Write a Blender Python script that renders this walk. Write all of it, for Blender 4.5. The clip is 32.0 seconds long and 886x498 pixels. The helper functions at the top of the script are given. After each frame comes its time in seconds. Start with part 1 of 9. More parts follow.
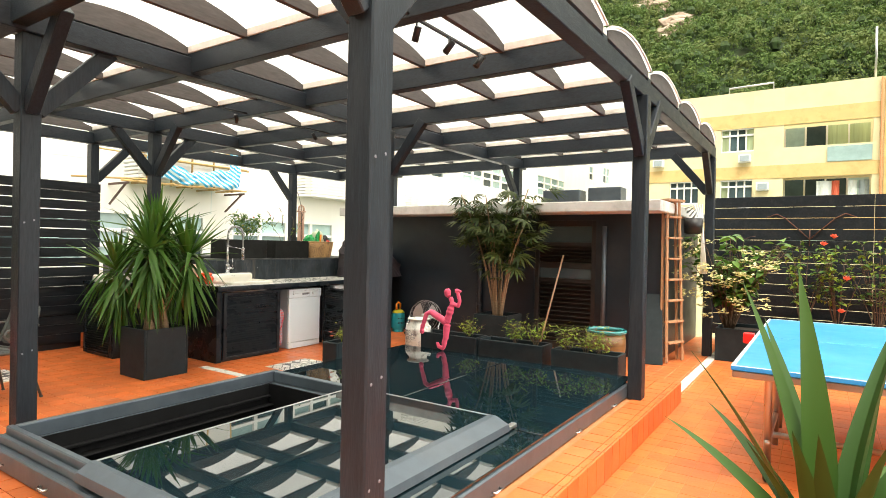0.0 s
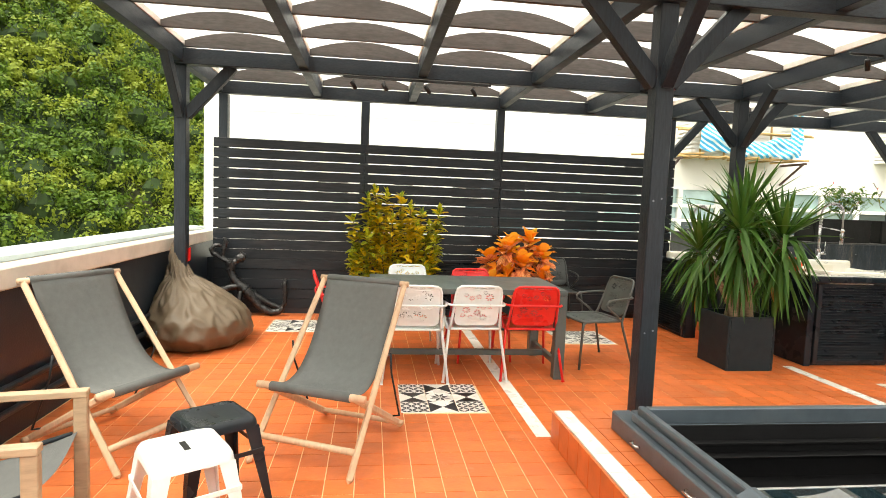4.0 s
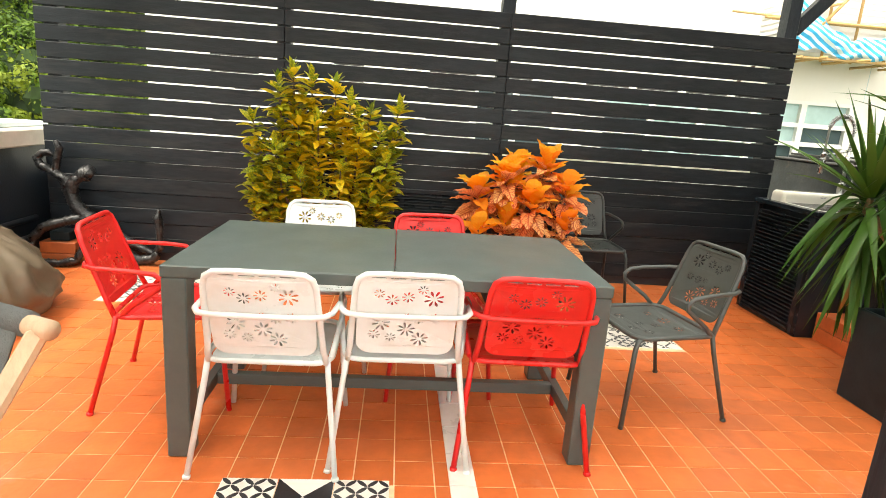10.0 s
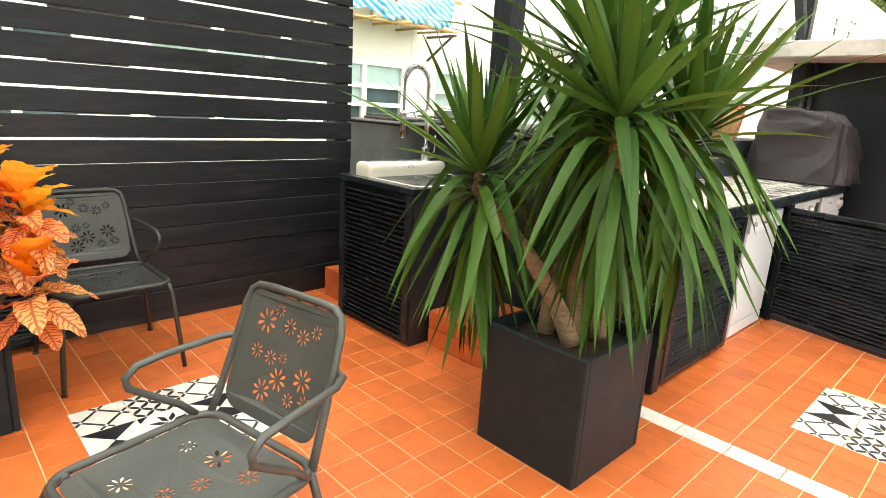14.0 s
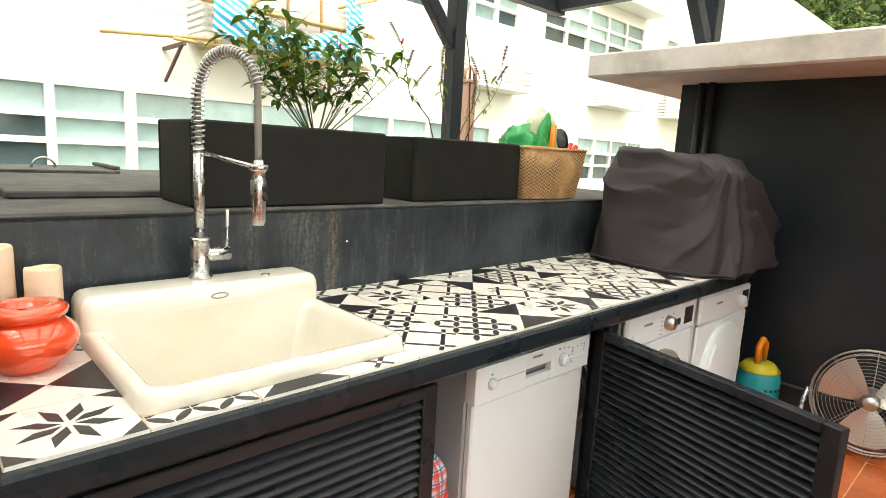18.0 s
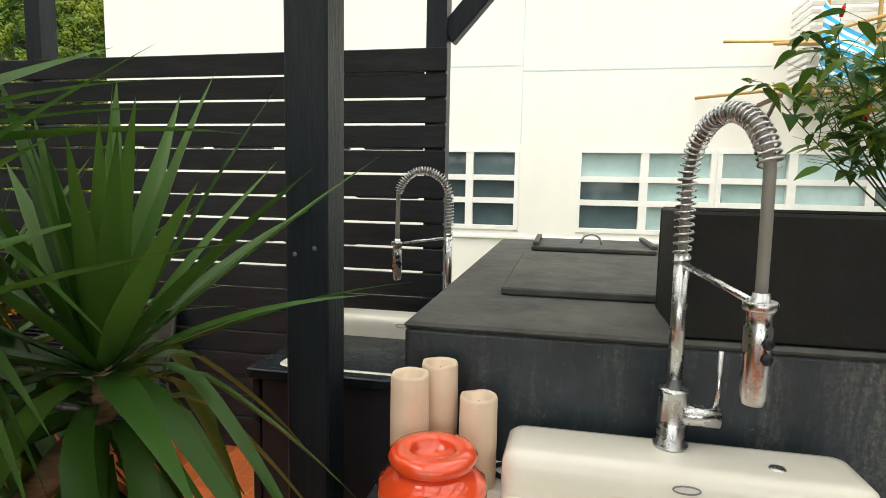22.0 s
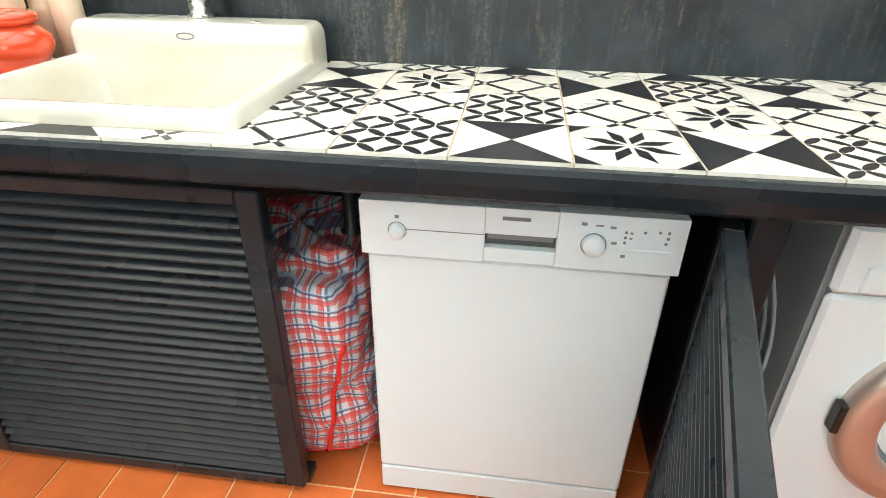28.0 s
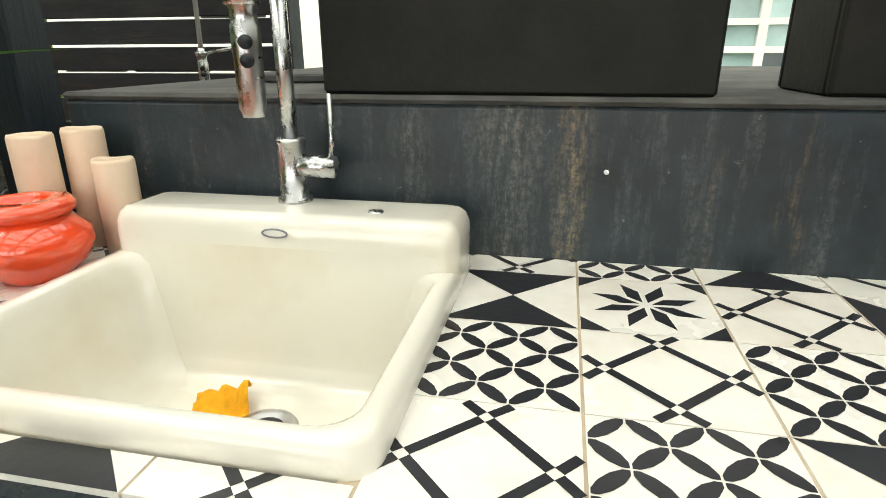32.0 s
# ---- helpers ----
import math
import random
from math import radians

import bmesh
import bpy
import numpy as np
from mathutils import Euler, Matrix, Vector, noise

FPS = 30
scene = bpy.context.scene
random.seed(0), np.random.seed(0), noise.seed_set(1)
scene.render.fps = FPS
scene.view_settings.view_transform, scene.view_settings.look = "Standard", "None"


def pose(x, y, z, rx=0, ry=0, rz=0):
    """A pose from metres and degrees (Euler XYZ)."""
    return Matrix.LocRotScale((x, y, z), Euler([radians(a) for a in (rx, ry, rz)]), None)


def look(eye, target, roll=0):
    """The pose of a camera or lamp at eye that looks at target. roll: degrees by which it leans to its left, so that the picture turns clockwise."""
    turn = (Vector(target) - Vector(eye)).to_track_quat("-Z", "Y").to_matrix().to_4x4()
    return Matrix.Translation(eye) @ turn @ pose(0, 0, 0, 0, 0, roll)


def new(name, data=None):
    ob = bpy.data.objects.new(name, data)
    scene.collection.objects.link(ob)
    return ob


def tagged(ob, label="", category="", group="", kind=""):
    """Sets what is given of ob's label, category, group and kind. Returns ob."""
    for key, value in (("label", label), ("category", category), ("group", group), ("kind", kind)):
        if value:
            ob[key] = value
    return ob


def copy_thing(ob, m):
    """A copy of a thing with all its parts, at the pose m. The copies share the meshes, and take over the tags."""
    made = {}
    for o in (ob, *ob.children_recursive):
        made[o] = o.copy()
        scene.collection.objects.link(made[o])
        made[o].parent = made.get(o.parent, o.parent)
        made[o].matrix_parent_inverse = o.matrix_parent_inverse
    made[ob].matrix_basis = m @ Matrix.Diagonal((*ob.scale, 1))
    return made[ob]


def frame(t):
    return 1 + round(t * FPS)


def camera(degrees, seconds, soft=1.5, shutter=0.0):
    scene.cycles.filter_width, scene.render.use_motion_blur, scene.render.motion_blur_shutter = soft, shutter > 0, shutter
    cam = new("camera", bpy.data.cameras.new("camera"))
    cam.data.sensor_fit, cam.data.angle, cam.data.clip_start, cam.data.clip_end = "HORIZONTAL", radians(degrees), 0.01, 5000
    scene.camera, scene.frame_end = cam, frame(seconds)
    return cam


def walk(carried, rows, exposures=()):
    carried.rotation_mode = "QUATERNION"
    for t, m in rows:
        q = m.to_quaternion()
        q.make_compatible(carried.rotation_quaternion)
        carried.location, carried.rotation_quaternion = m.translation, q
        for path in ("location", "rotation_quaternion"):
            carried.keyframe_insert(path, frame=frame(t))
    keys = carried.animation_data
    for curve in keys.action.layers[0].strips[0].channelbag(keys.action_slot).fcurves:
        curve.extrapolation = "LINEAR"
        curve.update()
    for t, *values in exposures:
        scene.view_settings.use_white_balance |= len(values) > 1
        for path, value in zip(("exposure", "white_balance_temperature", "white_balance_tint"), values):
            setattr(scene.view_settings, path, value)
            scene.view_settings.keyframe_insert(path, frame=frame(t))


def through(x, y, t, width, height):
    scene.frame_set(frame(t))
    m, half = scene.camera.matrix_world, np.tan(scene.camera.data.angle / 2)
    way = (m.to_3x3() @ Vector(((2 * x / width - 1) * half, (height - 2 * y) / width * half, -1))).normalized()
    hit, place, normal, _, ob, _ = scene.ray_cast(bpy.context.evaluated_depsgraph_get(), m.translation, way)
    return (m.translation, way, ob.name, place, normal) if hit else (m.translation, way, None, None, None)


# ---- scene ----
cam = camera(75.7, 32.0, 0.6)
METRES, EYE, TILT, LEAN, TURN = 11.7, 1.435, 0.0, 0.0, 33.3
ROWS = [
    (0.0, 0.0079, -0.0052, -0.0026, 0.36, -0.38, -1.17),
    (0.5, 0.0049, -0.0059, -0.0016, 11.80, -0.51, -0.76),
    (1.0, 0.0004, -0.0076, 0.0006, 21.46, -0.60, -0.55),
    (1.5, -0.0036, -0.0088, 0.0005, 29.45, -1.50, -0.86),
    (2.0, -0.0069, -0.0084, 0.0006, 36.54, -1.79, -0.94),
    (2.5, -0.0124, -0.0081, 0.0002, 44.07, -3.31, -1.98),
    (3.0, -0.0239, -0.0025, -0.0008, 47.65, -4.27, -2.65),
    (3.5, -0.0396, 0.0051, -0.0007, 49.24, -4.21, -2.31),
    (5.5, -0.1274, 0.081, -0.0022, 49.93, -4.84, -2.15),
    (6.0, -0.1486, 0.1023, -0.0045, 49.35, -5.03, -2.04),
    (6.5, -0.1704, 0.1211, -0.0038, 48.92, -5.16, -2.08),
    (7.0, -0.187, 0.1428, -0.0041, 48.76, -5.5, -2.0),
    (7.5, -0.2016, 0.1593, -0.0054, 47.71, -6.33, -1.61),
    (8.0, -0.2201, 0.1776, -0.0064, 46.86, -7.25, -1.33),
    (8.5, -0.2245, 0.1882, -0.0065, 47.16, -8.5, -1.63),
    (9.0, -0.2169, 0.1966, -0.0073, 49.87, -10.35, -2.73),
    (9.5, -0.2075, 0.1958, -0.0087, 51.54, -12.08, -3.61),
    (10.0, -0.2016, 0.1951, -0.009, 52.61, -13.38, -4.17),
    (10.5, -0.203, 0.1953, -0.0087, 51.74, -13.63, -4.29),
    (11.0, -0.2155, 0.2033, -0.0093, 47.63, -13.49, -4.2),
    (11.5, -0.2303, 0.214, -0.0107, 43.82, -14.69, -4.13),
    (12.0, -0.2489, 0.2287, -0.0116, 34.96, -15.54, -2.52),
    (12.5, -0.258, 0.2458, -0.0115, 24.52, -15.3, -2.39),
    (13.0, -0.2607, 0.2716, -0.011, 19.36, -14.52, -2.92),
    (13.5, -0.2592, 0.2927, -0.0119, 17.32, -14.32, -2.96),
    (14.0, -0.2559, 0.3185, -0.0118, 13.11, -14.05, -3.37),
    (14.5, -0.2423, 0.341, -0.012, 6.84, -13.73, -3.67),
    (15.0, -0.2257, 0.3649, -0.0116, -1.48, -13.09, -3.64),
    (15.5, -0.2117, 0.3903, -0.0089, -6.72, -12.29, -3.49),
    (17.5, -0.1596, 0.4786, -0.0064, 5.0, -9.18, -2.33),
    (18.0, -0.1463, 0.5006, -0.0058, 13.49, -9.54, -3.12),
    (18.5, -0.1427, 0.5207, -0.0055, 20.07, -7.73, -2.23),
    (19.0, -0.1404, 0.5399, -0.0044, 28.5, -6.53, -2.34),
    (19.5, -0.1365, 0.5495, -0.0034, 35.39, -6.19, -2.76),
    (20.0, -0.1324, 0.5493, -0.003, 42.57, -6.48, -2.01),
    (20.5, -0.1276, 0.545, -0.0026, 48.15, -6.96, -1.7),
    (21.0, -0.1318, 0.5459, -0.0031, 55.51, -7.17, -1.47),
    (21.5, -0.1458, 0.5481, -0.0004, 62.56, -7.03, -1.43),
    (22.0, -0.1638, 0.5491, 0.0025, 68.45, -6.3, -1.12),
    (22.5, -0.1721, 0.55, 0.001, 68.94, -5.89, -0.74),
    (23.0, -0.1668, 0.556, -0.0022, 61.88, -6.22, -0.73),
    (23.5, -0.1584, 0.5618, -0.006, 52.62, -7.32, 0.32),
    (24.0, -0.1436, 0.5733, -0.0112, 49.28, -8.82, 0.71),
    (24.5, -0.1401, 0.5864, -0.0159, 52.18, -9.76, 0.86),
    (25.0, -0.1459, 0.5933, -0.0175, 61.22, -10.96, 0.99),
    (25.5, -0.1472, 0.5941, -0.0176, 72.81, -11.88, 1.0),
    (27.5, -0.103, 0.6036, -0.0184, 63.42, -22.39, -1.68),
    (28.0, -0.0899, 0.6044, -0.0197, 64.2, -29.66, -0.63),
    (28.5, -0.0842, 0.6024, -0.02, 65.58, -32.96, 0.54),
    (29.0, -0.0839, 0.601, -0.0203, 66.79, -33.31, 0.3),
    (29.5, -0.0902, 0.601, -0.019, 68.46, -29.19, 0.06),
    (30.0, -0.1049, 0.5985, -0.0159, 70.3, -23.2, 0.41),
    (30.5, -0.1171, 0.5983, -0.0142, 71.05, -19.13, 0.15),
    (31.0, -0.1343, 0.6019, -0.0145, 72.71, -17.82, 0.5),
    (31.5, -0.1445, 0.6046, -0.016, 73.13, -18.98, -0.18),
    (32.0, -0.1435, 0.6045, -0.0162, 68.32, -19.12, 0.26),
]
EXPOSURES = [(t, e, 6750 if 26 < t < 31 else (6950 if t > 31.5 else 7100) if t > 30 else (6950 if 18.5 < t < 26 else 7300), 2 if t > 26 else 6) for t, e in (
    (0, 1.5), (1, 1.55), (3, 1.45), (6, 1.68), (9, 1.68), (11, 1.9), (13, 1.93), (15, 2.16), (17, 1.82), (18, 1.65), (19, 1.15), (20, 0.93), (21, 0.92), (23, 1.1), (25, 1.2),
    (28, 1.8), (30, 1.75), (31, 1.7), (32, 1.35))]
walk(cam, [(t, pose(0, 0, EYE, TILT, LEAN, TURN) @ pose(METRES * x, METRES * y, METRES * z, 90 + pitch, roll, yaw)) for t, x, y, z, yaw, pitch, roll in ROWS], EXPOSURES)

# ---- world and light ----
world = bpy.data.worlds.new("overcast_sky")
scene.world = world
world.use_nodes = True
wn = world.node_tree
sky = wn.nodes.new("ShaderNodeTexSky")
sky.sky_type = "NISHITA"
sky.sun_disc = False
sky.sun_elevation, sky.sun_rotation = radians(58), radians(140)
sky.air_density, sky.dust_density = 1.0, 4.0
cloud = wn.nodes.new("ShaderNodeTexNoise")
cloud.inputs["Scale"].default_value = 1.6
cloud.inputs["Detail"].default_value = 5
ramp = wn.nodes.new("ShaderNodeValToRGB")
ramp.color_ramp.elements[0].color = (8.6, 8.7, 8.9, 1)
ramp.color_ramp.elements[1].color = (11.0, 11.0, 10.9, 1)
mixw = wn.nodes.new("ShaderNodeMix")
mixw.data_type = "RGBA"
mixw.inputs[0].default_value = 0.9
bg = wn.nodes["Background"]
wn.links.new(cloud.outputs["Fac"], ramp.inputs["Fac"])
wn.links.new(sky.outputs["Color"], mixw.inputs["A"])
wn.links.new(ramp.outputs["Color"], mixw.inputs["B"])
wn.links.new(mixw.outputs["Result"], bg.inputs["Color"])
bg.inputs["Strength"].default_value = 0.15
sun_data = bpy.data.lights.new("sun", "SUN")
sun_data.energy, sun_data.angle, sun_data.color = 1.2, radians(25), (1.0, 0.96, 0.9)
sun_lamp = new("sun", sun_data)
sun_lamp.matrix_world = look((0, 0, 30), (-9, 13, 0))


# ---- materials ----
def nd(nt, kind, **values):
    node = nt.nodes.new("ShaderNode" + kind)
    for key, value in values.items():
        node.inputs[key.replace("_", " ")].default_value = value
    return node


def material(name, base, rough=0.6, metal=0.0, spread=0.15, scale=8.0, bump=0.15, bump_scale=60.0, stain=None, amount=0.3,
             stain_scale=2.5, each=0.0, stretch=(1, 1, 1), spec=0.5, coat=0.0, detail=6, island=False, chalk=None):
    """Principled with two scales of variation: fine grain in value, broad stains of another colour, fine relief."""
    m = bpy.data.materials.new(name)
    m.use_nodes = True
    nt = m.node_tree
    p = nt.nodes["Principled BSDF"]
    coord = nt.nodes.new("ShaderNodeTexCoord")
    mapping = nd(nt, "Mapping", Scale=stretch)
    nt.links.new(coord.outputs["Object"], mapping.inputs["Vector"])
    info = nt.nodes.new("ShaderNodeObjectInfo")
    offset = nt.nodes.new("ShaderNodeVectorMath")
    offset.operation = "ADD"
    shift = nt.nodes.new("ShaderNodeVectorMath")
    shift.operation = "SCALE"
    shift.inputs[0].default_value = (7.3, 3.1, 5.7)
    nt.links.new(info.outputs["Random"], shift.inputs["Scale"])
    nt.links.new(mapping.outputs["Vector"], offset.inputs[0])
    nt.links.new(shift.outputs["Vector"], offset.inputs[1])
    fine = nd(nt, "TexNoise", Scale=scale, Detail=detail, Roughness=0.6)
    broad = nd(nt, "TexNoise", Scale=stain_scale, Detail=4.0, Roughness=0.65)
    for tex in (fine, broad):
        nt.links.new(offset.outputs["Vector"], tex.inputs["Vector"])
    value = nd(nt, "MapRange", From_Min=0.25, From_Max=0.75, To_Min=1 - spread, To_Max=1 + spread)
    nt.links.new(fine.outputs["Fac"], value.inputs["Value"])
    amount_out = value.outputs["Result"]
    if each:
        if island:
            geo = nt.nodes.new("ShaderNodeNewGeometry")
            source = geo.outputs["Random Per Island"]
        else:
            source = info.outputs["Random"]
        vary = nd(nt, "MapRange", To_Min=1 - each, To_Max=1 + each)
        nt.links.new(source, vary.inputs["Value"])
        times = nt.nodes.new("ShaderNodeMath")
        times.operation = "MULTIPLY"
        nt.links.new(amount_out, times.inputs[0])
        nt.links.new(vary.outputs["Result"], times.inputs[1])
        amount_out = times.outputs[0]
    first = nt.nodes.new("ShaderNodeVectorMath")
    first.operation = "SCALE"
    first.inputs[0].default_value = base
    nt.links.new(amount_out, first.inputs["Scale"])
    colour = first.outputs["Vector"]
    if stain:
        mask = nd(nt, "MapRange", From_Min=0.52, From_Max=0.72, To_Min=0.0, To_Max=amount)
        nt.links.new(broad.outputs["Fac"], mask.inputs["Value"])
        mix = nt.nodes.new("ShaderNodeMix")
        mix.data_type = "RGBA"
        mix.inputs["B"].default_value = (*stain, 1)
        nt.links.new(mask.outputs["Result"], mix.inputs[0])
        nt.links.new(colour, mix.inputs["A"])
        colour = mix.outputs["Result"]
    if chalk:
        # pale bloom in thin drifts, laid over the whole floor
        drift = nd(nt, "TexNoise", Scale=1.7, Detail=9.0, Roughness=0.72)
        geo2 = nt.nodes.new("ShaderNodeNewGeometry")
        nt.links.new(geo2.outputs["Position"], drift.inputs["Vector"])
        bloom = nd(nt, "MapRange", From_Min=0.6, From_Max=0.78, To_Max=0.55)
        nt.links.new(drift.outputs["Fac"], bloom.inputs["Value"])
        mix = nt.nodes.new("ShaderNodeMix")
        mix.data_type = "RGBA"
        mix.inputs["B"].default_value = (*chalk, 1)
        nt.links.new(bloom.outputs["Result"], mix.inputs[0])
        nt.links.new(colour, mix.inputs["A"])
        colour = mix.outputs["Result"]
    nt.links.new(colour, p.inputs["Base Color"])
    gloss = nd(nt, "MapRange", From_Min=0.3, From_Max=0.7, To_Min=rough - min(0.08, rough * 0.35), To_Max=min(1, rough + min(0.08, rough * 0.35)))
    nt.links.new(broad.outputs["Fac"], gloss.inputs["Value"])
    nt.links.new(gloss.outputs["Result"], p.inputs["Roughness"])
    p.inputs["Metallic"].default_value = metal
    p.inputs["Specular IOR Level"].default_value = spec
    p.inputs["Coat Weight"].default_value = coat
    p.inputs["Coat Roughness"].default_value = 0.08
    if bump:
        grain = nd(nt, "TexNoise", Scale=bump_scale, Detail=4.0)
        nt.links.new(offset.outputs["Vector"], grain.inputs["Vector"])
        relief = nd(nt, "Bump", Strength=bump, Distance=0.004)
        nt.links.new(grain.outputs["Fac"], relief.inputs["Height"])
        nt.links.new(relief.outputs["Normal"], p.inputs["Normal"])
    return m


def leaf_material(name, base, second, rough=0.4, veins=0.0, vein_colour=(0.5, 0.4, 0.02), speckle=0.0, through=0.3, chevron=0.0):
    """Leaf: colour varies leaf by leaf, with speckles or blotches, and lets some light through."""
    m = bpy.data.materials.new(name)
    m.use_nodes = True
    nt = m.node_tree
    p = nt.nodes["Principled BSDF"]
    coord = nt.nodes.new("ShaderNodeTexCoord")
    info = nt.nodes.new("ShaderNodeObjectInfo")
    geo = nt.nodes.new("ShaderNodeNewGeometry")
    both = nt.nodes.new("ShaderNodeMath")
    both.operation = "ADD"
    nt.links.new(info.outputs["Random"], both.inputs[0])
    nt.links.new(geo.outputs["Random Per Island"], both.inputs[1])
    part_of = nt.nodes.new("ShaderNodeMath")
    part_of.operation = "FRACT"
    nt.links.new(both.outputs[0], part_of.inputs[0])
    mix = nt.nodes.new("ShaderNodeMix")
    mix.data_type = "RGBA"
    mix.inputs["A"].default_value = (*base, 1)
    mix.inputs["B"].default_value = (*second, 1)
    nt.links.new(part_of.outputs[0], mix.inputs[0])
    colour = mix.outputs["Result"]
    if speckle or veins:
        spots = nd(nt, "TexNoise", Scale=veins or 60.0, Detail=3.0)
        nt.links.new(coord.outputs["Object"], spots.inputs["Vector"])
        mask = nd(nt, "MapRange", From_Min=0.47, From_Max=0.56, To_Max=speckle)
        nt.links.new(spots.outputs["Fac"], mask.inputs["Value"])
        if chevron:
            # side veins that slant away from the midrib, wavering
            axes = nt.nodes.new("ShaderNodeSeparateXYZ")
            nt.links.new(coord.outputs["Object"], axes.inputs[0])

            def op(kind, a, b=0.0):
                node = nt.nodes.new("ShaderNodeMath")
                node.operation = kind
                for i, v in enumerate((a, b)):
                    if isinstance(v, float):
                        node.inputs[i].default_value = v
                    else:
                        nt.links.new(v, node.inputs[i])
                return node.outputs[0]

            wide = op("ABSOLUTE", axes.outputs[0])
            slant = op("ADD", op("SUBTRACT", axes.outputs[1], op("MULTIPLY", wide, 0.7)), op("MULTIPLY", spots.outputs["Fac"], 0.03))
            stripe = op("SUBTRACT", 1.0, op("ABSOLUTE", op("SUBTRACT", op("MULTIPLY", op("FRACT", op("MULTIPLY", slant, chevron)), 2.0), 1.0)))
            rib = op("LESS_THAN", wide, 0.004)
            blotch = op("MAXIMUM", rib, op("SUBTRACT", stripe, op("MULTIPLY", spots.outputs["Fac"], 0.6)))
            mask.inputs["From Min"].default_value, mask.inputs["From Max"].default_value = 0.28, 0.46
            nt.links.new(blotch, mask.inputs["Value"])
        mix2 = nt.nodes.new("ShaderNodeMix")
        mix2.data_type = "RGBA"
        mix2.inputs["B"].default_value = (*vein_colour, 1)
        nt.links.new(mask.outputs["Result"], mix2.inputs[0])
        nt.links.new(colour, mix2.inputs["A"])
        colour = mix2.outputs["Result"]
    nt.links.new(colour, p.inputs["Base Color"])
    p.inputs["Roughness"].default_value = rough
    p.inputs["Specular IOR Level"].default_value = 0.28
    tl = nt.nodes.new("ShaderNodeBsdfTranslucent")
    nt.links.new(colour, tl.inputs["Color"])
    blend = nt.nodes.new("ShaderNodeMixShader")
    blend.inputs[0].default_value = through
    out = nt.nodes["Material Output"]
    nt.links.new(p.outputs[0], blend.inputs[1])
    nt.links.new(tl.outputs[0], blend.inputs[2])
    nt.links.new(blend.outputs[0], out.inputs["Surface"])
    return m


